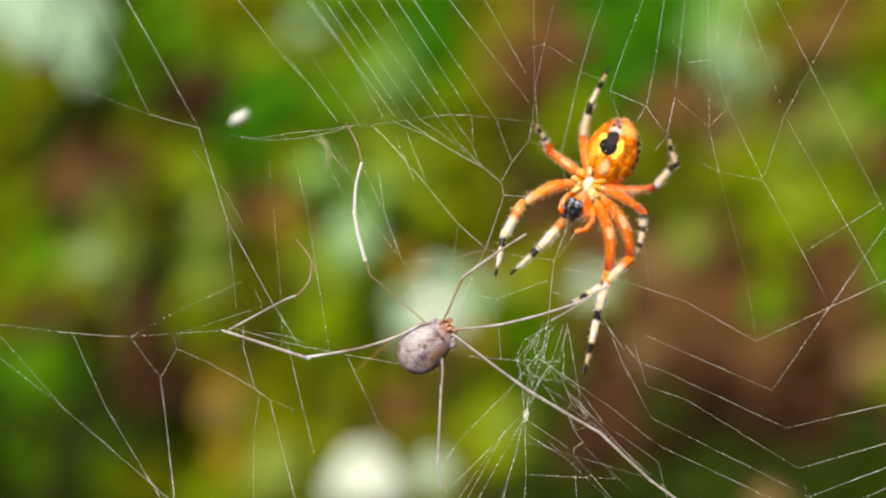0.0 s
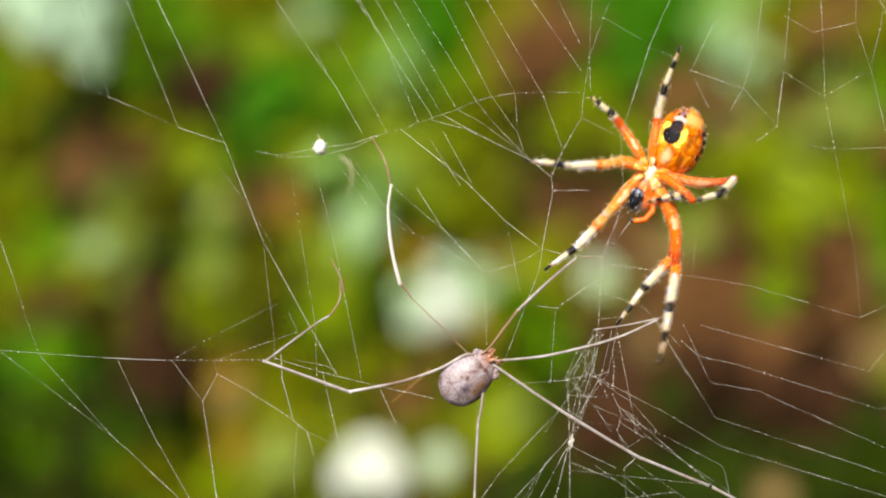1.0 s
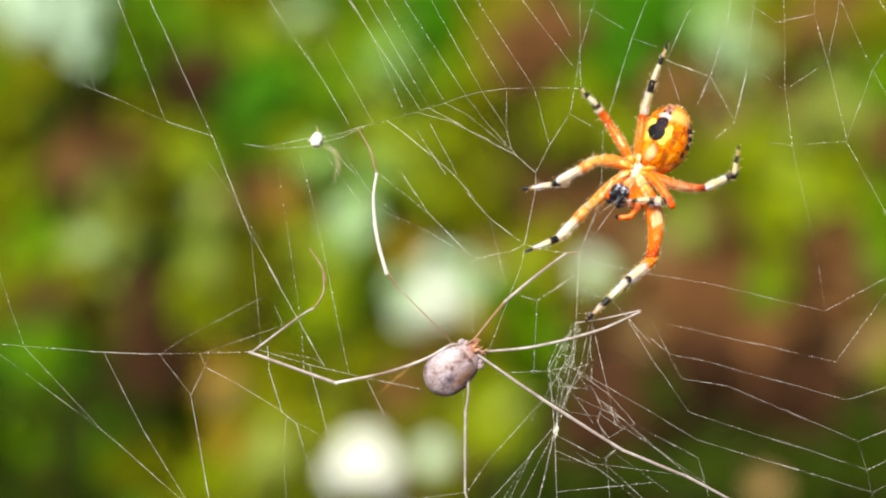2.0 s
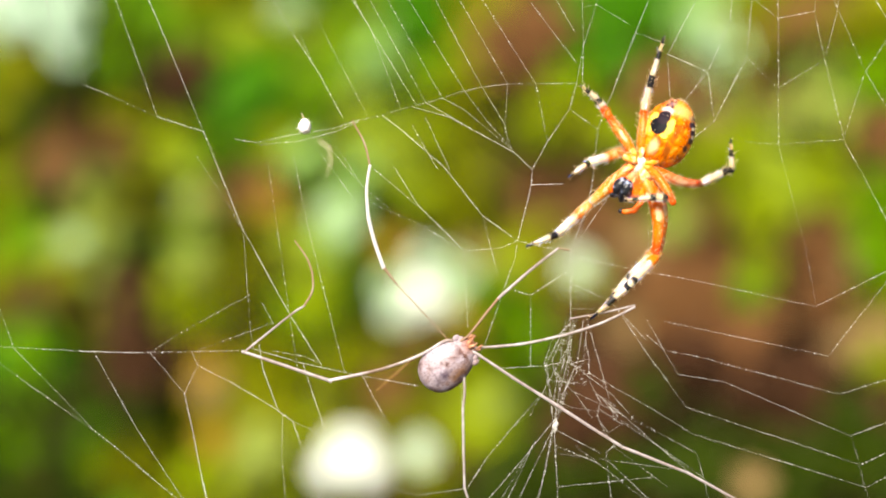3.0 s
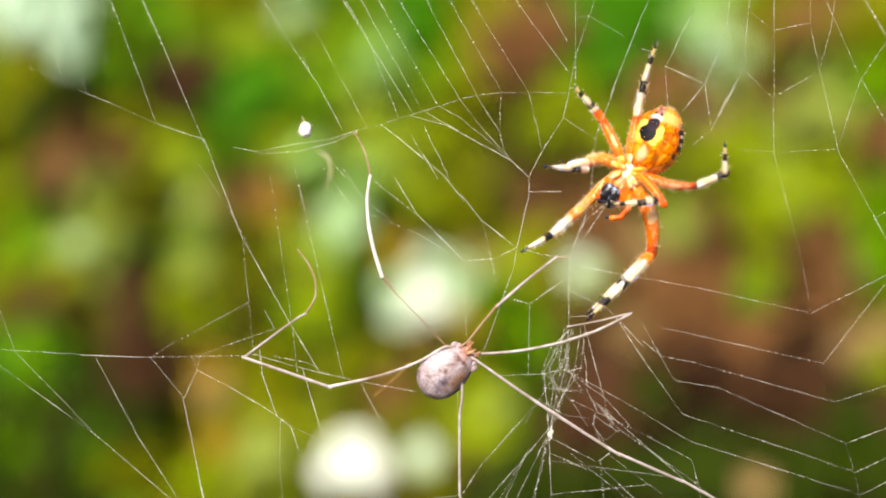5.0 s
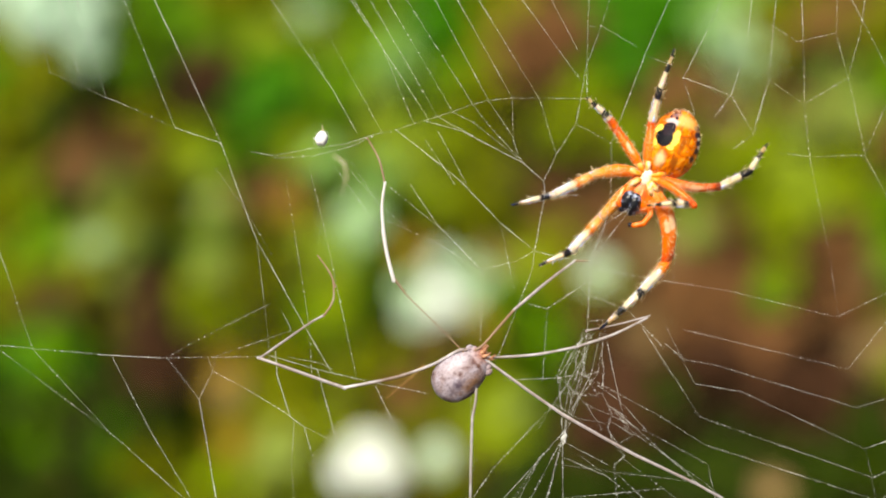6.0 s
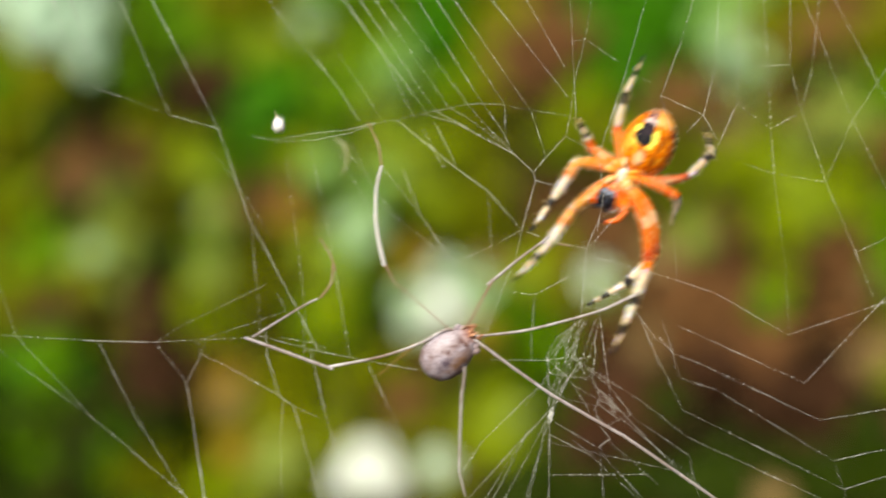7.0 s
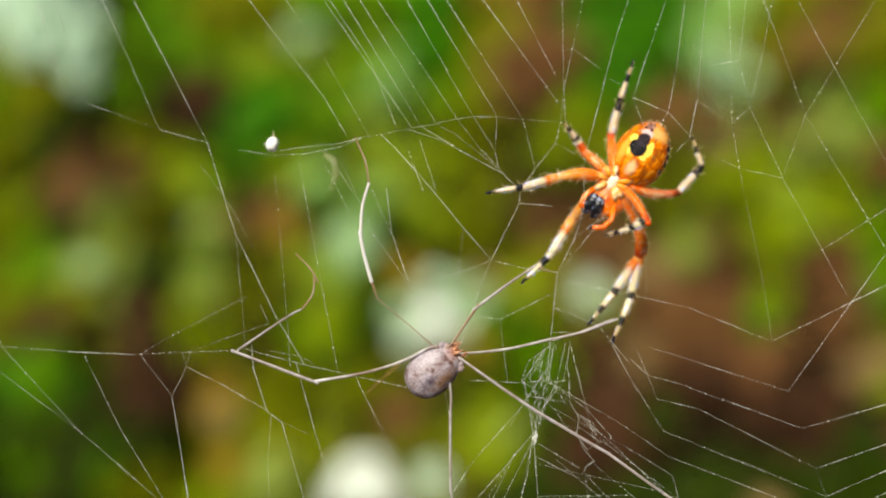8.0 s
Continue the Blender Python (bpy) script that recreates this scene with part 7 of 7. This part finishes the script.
v, f = egg((4.35 * MM, 6.4 * MM, 3.9 * MM), 0.24)
v = [Vector((p.y, -p.x, p.z)) + 0.0003 * noise.noise(p * 700) * p.normalized() for p in v]
prey_body = part("body", (v, f), prey_mat, prey, "wrinkled grey-pink body")
nubs = []
for k in range(16):
    q = rng.uniform(-1.3, 1.3)
    at = Vector((rng.uniform(5.0, 5.9), 1.9 * math.sin(q), 2.2 * math.cos(q) * rng.choice((-0.4, 1)))) * MM
    nubs.append(tube([at, at + Vector((rng.uniform(0.5, 1.5), rng.uniform(-0.6, 0.6), rng.uniform(0, 0.8))) * MM], [0.32 * MM, 0.16 * MM], 7))
part("jaws", gather(*nubs, ball((5.4 * MM, 0, 0.6 * MM), (1.0 * MM, 1.5 * MM, 1.3 * MM), 10, 12)), prey_head_mat, prey, "reddish jaws and mouthparts")
for k in range(7):
    q = -1.1 + 0.37 * k
    at = Vector((3.4 + 1.6 * math.cos(q), 3.3 * math.sin(q), 1.0)) * MM
    part("leg_base", ball(at, (0.85 * MM, 0.62 * MM, 0.62 * MM), 8, 10), prey_mat, prey)


def prey_pose(k):
    a, c = (swung(*swayed(p, k), -1.0, SWAY_TIMES[k]) for p in (PREY_TAIL, PREY_NOSE))
    return bar_pose(a, c)


prey_legs = []


def eased(line, steps=5):
    """More places along a line of (x, y, width), on a smooth curve through them."""
    out = []
    for i in range(len(line) - 1):
        p0, p1, p2, p3 = (np.array(line[min(max(j, 0), len(line) - 1)]) for j in (i - 1, i, i + 1, i + 2))
        for n in range(steps):
            u = n / steps
            out.append(tuple(float(q) for q in 0.5 * (2 * p1 + (p2 - p0) * u + (2 * p0 - 5 * p1 + 4 * p2 - p3) * u ** 2 + (3 * p1 - p0 - 3 * p2 + p3) * u ** 3)))
    return out + [line[-1]]


def prey_leg(*line, mat=None):
    """One stiff length of leg through places on the web (mm), with its width at each."""
    a, c = line[0], line[-1]
    rest = bar_pose(Vector((a[0], a[1], 0)) * MM, Vector((c[0], c[1], 0)) * MM).inverted()
    line = eased(line)
    pts = [rest @ (Vector((x, y, 0)) * MM) for x, y, _ in line]
    radii = [0.345 * w * MM for _, _, w in line]
    shape = gather(tube(pts, radii, 8), ball(pts[0], [radii[0] * 1.15] * 3, 6, 8), ball(pts[-1], [radii[-1] * 1.15] * 3, 6, 8))
    prey_legs.append((part("leg", shape, mat or prey_leg_mat, prey), a, c, 0.5))


prey_leg((1.7, -17.3, .9), (0.1, -17.5, .9), (-4.8, -20.3, .8), (-12.2, -23.0, .85), (-21.6, -25.1, .9))
prey_leg((-21.6, -25.1, .95), (-29.8, -22.5, .9), (-38.5, -19.7, .8))
prey_leg((-38.5, -19.7, .65), (-29.8, -12.6, .6), (-27.1, -10.8, .6))
prey_leg((-27.1, -10.8, .6), (-25.4, -7.7, .55), (-25.5, -4.2, .55), mat=prey_tan_mat)
prey_leg((-25.5, -4.2, .55), (-26.5, -1.5, .5), (-28.8, 1.8, .4), mat=prey_tan_mat)
prey_leg((1.4, -17.9, .45), (0.4, -16.7, .38), (-4.8, -11.1, .30), (-9.1, -6.6, .32), mat=prey_tan_mat)
prey_leg((-9.1, -6.6, .42), (-11.8, -3.2, .85), mat=prey_tan_mat)
prey_leg((-11.8, -3.2, 1.15), (-13.5, 1.7, 1.1), (-14.6, 6.1, 1.1), mat=prey_pale_mat)
prey_leg((-14.6, 6.1, 1.0), (-15.0, 11.5, .9), (-14.4, 16.2, .8), mat=prey_pale_mat)
prey_leg((-14.4, 16.2, .6), (-15.6, 20.7, .55), (-18.0, 24.8, .4), mat=prey_tan_mat)
prey_leg((3.4, -17.3, .6), (5.0, -16.0, .6), (7.7, -12.5, .7), (10.4, -9.1, .8), mat=prey_tan_mat)
prey_leg((10.4, -9.1, .9), (16.4, -3.9, .8), (21.8, 0.3, .6))
prey_leg((21.8, 0.3, .5), (24.0, -0.1, .4), mat=prey_tan_mat)
prey_leg((5.2, -18.6, .7), (7.2, -18.6, .7), (15.3, -17.9, .75), (23.5, -16.2, .7))
prey_leg((23.5, -16.2, .75), (30.0, -14.0, .7), (36.5, -10.8, .6))
prey_leg((36.5, -10.5, .5), (30.0, -12.1, .45), (24.3, -13.1, .4))
prey_leg((5.5, -19.2, .8), (7.0, -20.2, .8), (13.7, -24.7, .8), (20.7, -29.2, .85))
prey_leg((20.7, -29.2, .9), (27.8, -33.8, .85), (34.3, -37.9, .8))
prey_leg((34.3, -37.9, .8), (46.8, -42.8, .75))
prey_leg((46.8, -42.8, .7), (59.9, -49.9, .6))
prey_leg((3.7, -22.7, .75), (4.0, -27.1, .75), (3.7, -30.3, .75))
prey_leg((3.7, -30.3, .8), (3.8, -37.9, .75), (4.0, -45.7, .7))
prey_leg((4.0, -45.7, .6), (5.5, -50.4, .5))

# ---- bits of dry plant that hang in loose threads behind the web ----
def caught_bit(label, line, mat, depth):
    a, c = line[0], line[-1]
    rest = bar_pose(Vector((a[0], a[1], 0)) * MM, Vector((c[0], c[1], 0)) * MM).inverted()
    pts = [rest @ (Vector((x, y, 0)) * MM) for x, y, _ in line]
    radii = [w * MM for _, _, w in line]
    root = new("dry_stalk")
    tagged(root, label, "plant debris", kind="thing")
    part("stalk", tube(pts, radii, 8), mat, root)
    part("tip", ball(pts[0], [radii[0] * 1.7] * 3, 8, 10), mat, root, "swollen end")
    return root, a, c, depth


bits = [
    caught_bit("thin orange-brown dry stalk hanging behind the web", [(-5.9, -20.4, 0.17), (-7.8, -22.4, 0.13), (-10.6, -24.9, 0.11), (-13.2, -27.2, 0.07)], stalk_mat, -14.0),
    caught_bit("curled beige bit of dry plant behind the web", [(-24.3, 21.5, 0.16), (-22.2, 20.1, 0.26), (-21.7, 17.0, 0.24), (-22.8, 13.4, 0.12)], curl_mat, -30.0),
]

# ---- a tuft of white plant down that dances on a loose thread ----
tuft = new("seed_tuft")
tagged(tuft, "small white tuft of plant down on a loose silk thread", "seed tuft", kind="thing")
v, f = egg((1.2 * MM, 1.45 * MM, 1.1 * MM), 0.10, 16, 20)
part("core", ([p * (1 + 0.14 * noise.noise(p * 1500)) for p in v], f), fluff, tuft)
part("beak", tube([(0, 1.2 * MM, 0), (-0.2 * MM, 1.9 * MM, -0.1 * MM), (-0.5 * MM, 2.7 * MM, -0.3 * MM)], [0.34 * MM, 0.14 * MM, 0.04 * MM], 8), curl_mat, tuft, "beige pointed end")
hairs = []
for _ in range(110):
    way = Vector((rng.gauss(0, 0.8), rng.gauss(0, 1), rng.gauss(0, 0.8))).normalized()
    hairs.append(tube([way * 0.5 * MM, way * rng.uniform(1.2, 1.9) * MM], [0.03 * MM, 0.012 * MM], 4))
part("hairs", gather(*hairs), fluff, tuft)


# ---- what moves ----
def motions():
    for ob, a, c, z, slide in strands:
        rows = []
        for k, t in enumerate(SWAY_TIMES):
            p, q = (swung(*swayed(e, k), z, t) for e in (a, c))
            if slide:
                way = (q - p).normalized()
                p = p + way * ((q - p).length - slide[0]) * slide[1]
                q = p + way * slide[0]
            rows.append((t, bar_pose(p, q)))
        walk(ob, rows)
    walk(silk_knot, [(t, Matrix.Translation(swung(*swayed(knot_at, k), 0.6, t))) for k, t in enumerate(SWAY_TIMES)])

    far = 1 + SPIDER_BEHIND / 234
    walk(spider, [(t, web_pose @ Matrix.Translation(swung(far * x, far * y, -SPIDER_BEHIND, t)) @ pose(0, 0, 0, 0, 0, -lean)) for t, x, y, lean in SPIDER_PATH])
    walk(abdomen, [(t, pose(2.5 * MM, 8.1 * MM, -1.8 * MM, 0, -roll)) for t, roll in ABDOMEN_ROLL])
    for thigh, shin, foot, poses in leg_parts:
        thigh_rows, shin_rows, foot_rows = [], [], []
        for t, j in poses:
            m = [bar_pose(j[i] * MM, j[i + 1] * MM) for i in range(3)]
            thigh_rows.append((t, m[0]))
            shin_rows.append((t, m[0].inverted() @ m[1]))
            foot_rows.append((t, m[0].inverted() @ m[2]))
        walk(thigh, thigh_rows)
        walk(shin, shin_rows)
        walk(foot, foot_rows)

    body = [prey_pose(k) for k in range(len(SWAY_TIMES))]
    walk(prey, [(t, web_pose @ body[k]) for k, t in enumerate(SWAY_TIMES)])
    for ob, a, c, z in prey_legs:
        rows = []
        for k, t in enumerate(SWAY_TIMES):
            p, q = (swung(*(swayed(e, k) * (1 - z / 234)), z, t) for e in (a, c))
            rows.append((t, body[k].inverted() @ bar_pose(p, q)))
        walk(ob, rows)
    for ob, a, c, z in bits:
        walk(ob, [(t, web_pose @ bar_pose(*(swung(*(swayed(e, k) * (1 - z / 234)), z, t) for e in (a, c)))) for k, t in enumerate(SWAY_TIMES)])
    walk(tuft, [(t, web_pose @ Matrix.Translation(swung(x, y, 0.5, t)) @ pose(0, 0, 0, 0, 0, 14 * math.sin(3 * t))) for t, x, y in SEED_PATH])


motions()
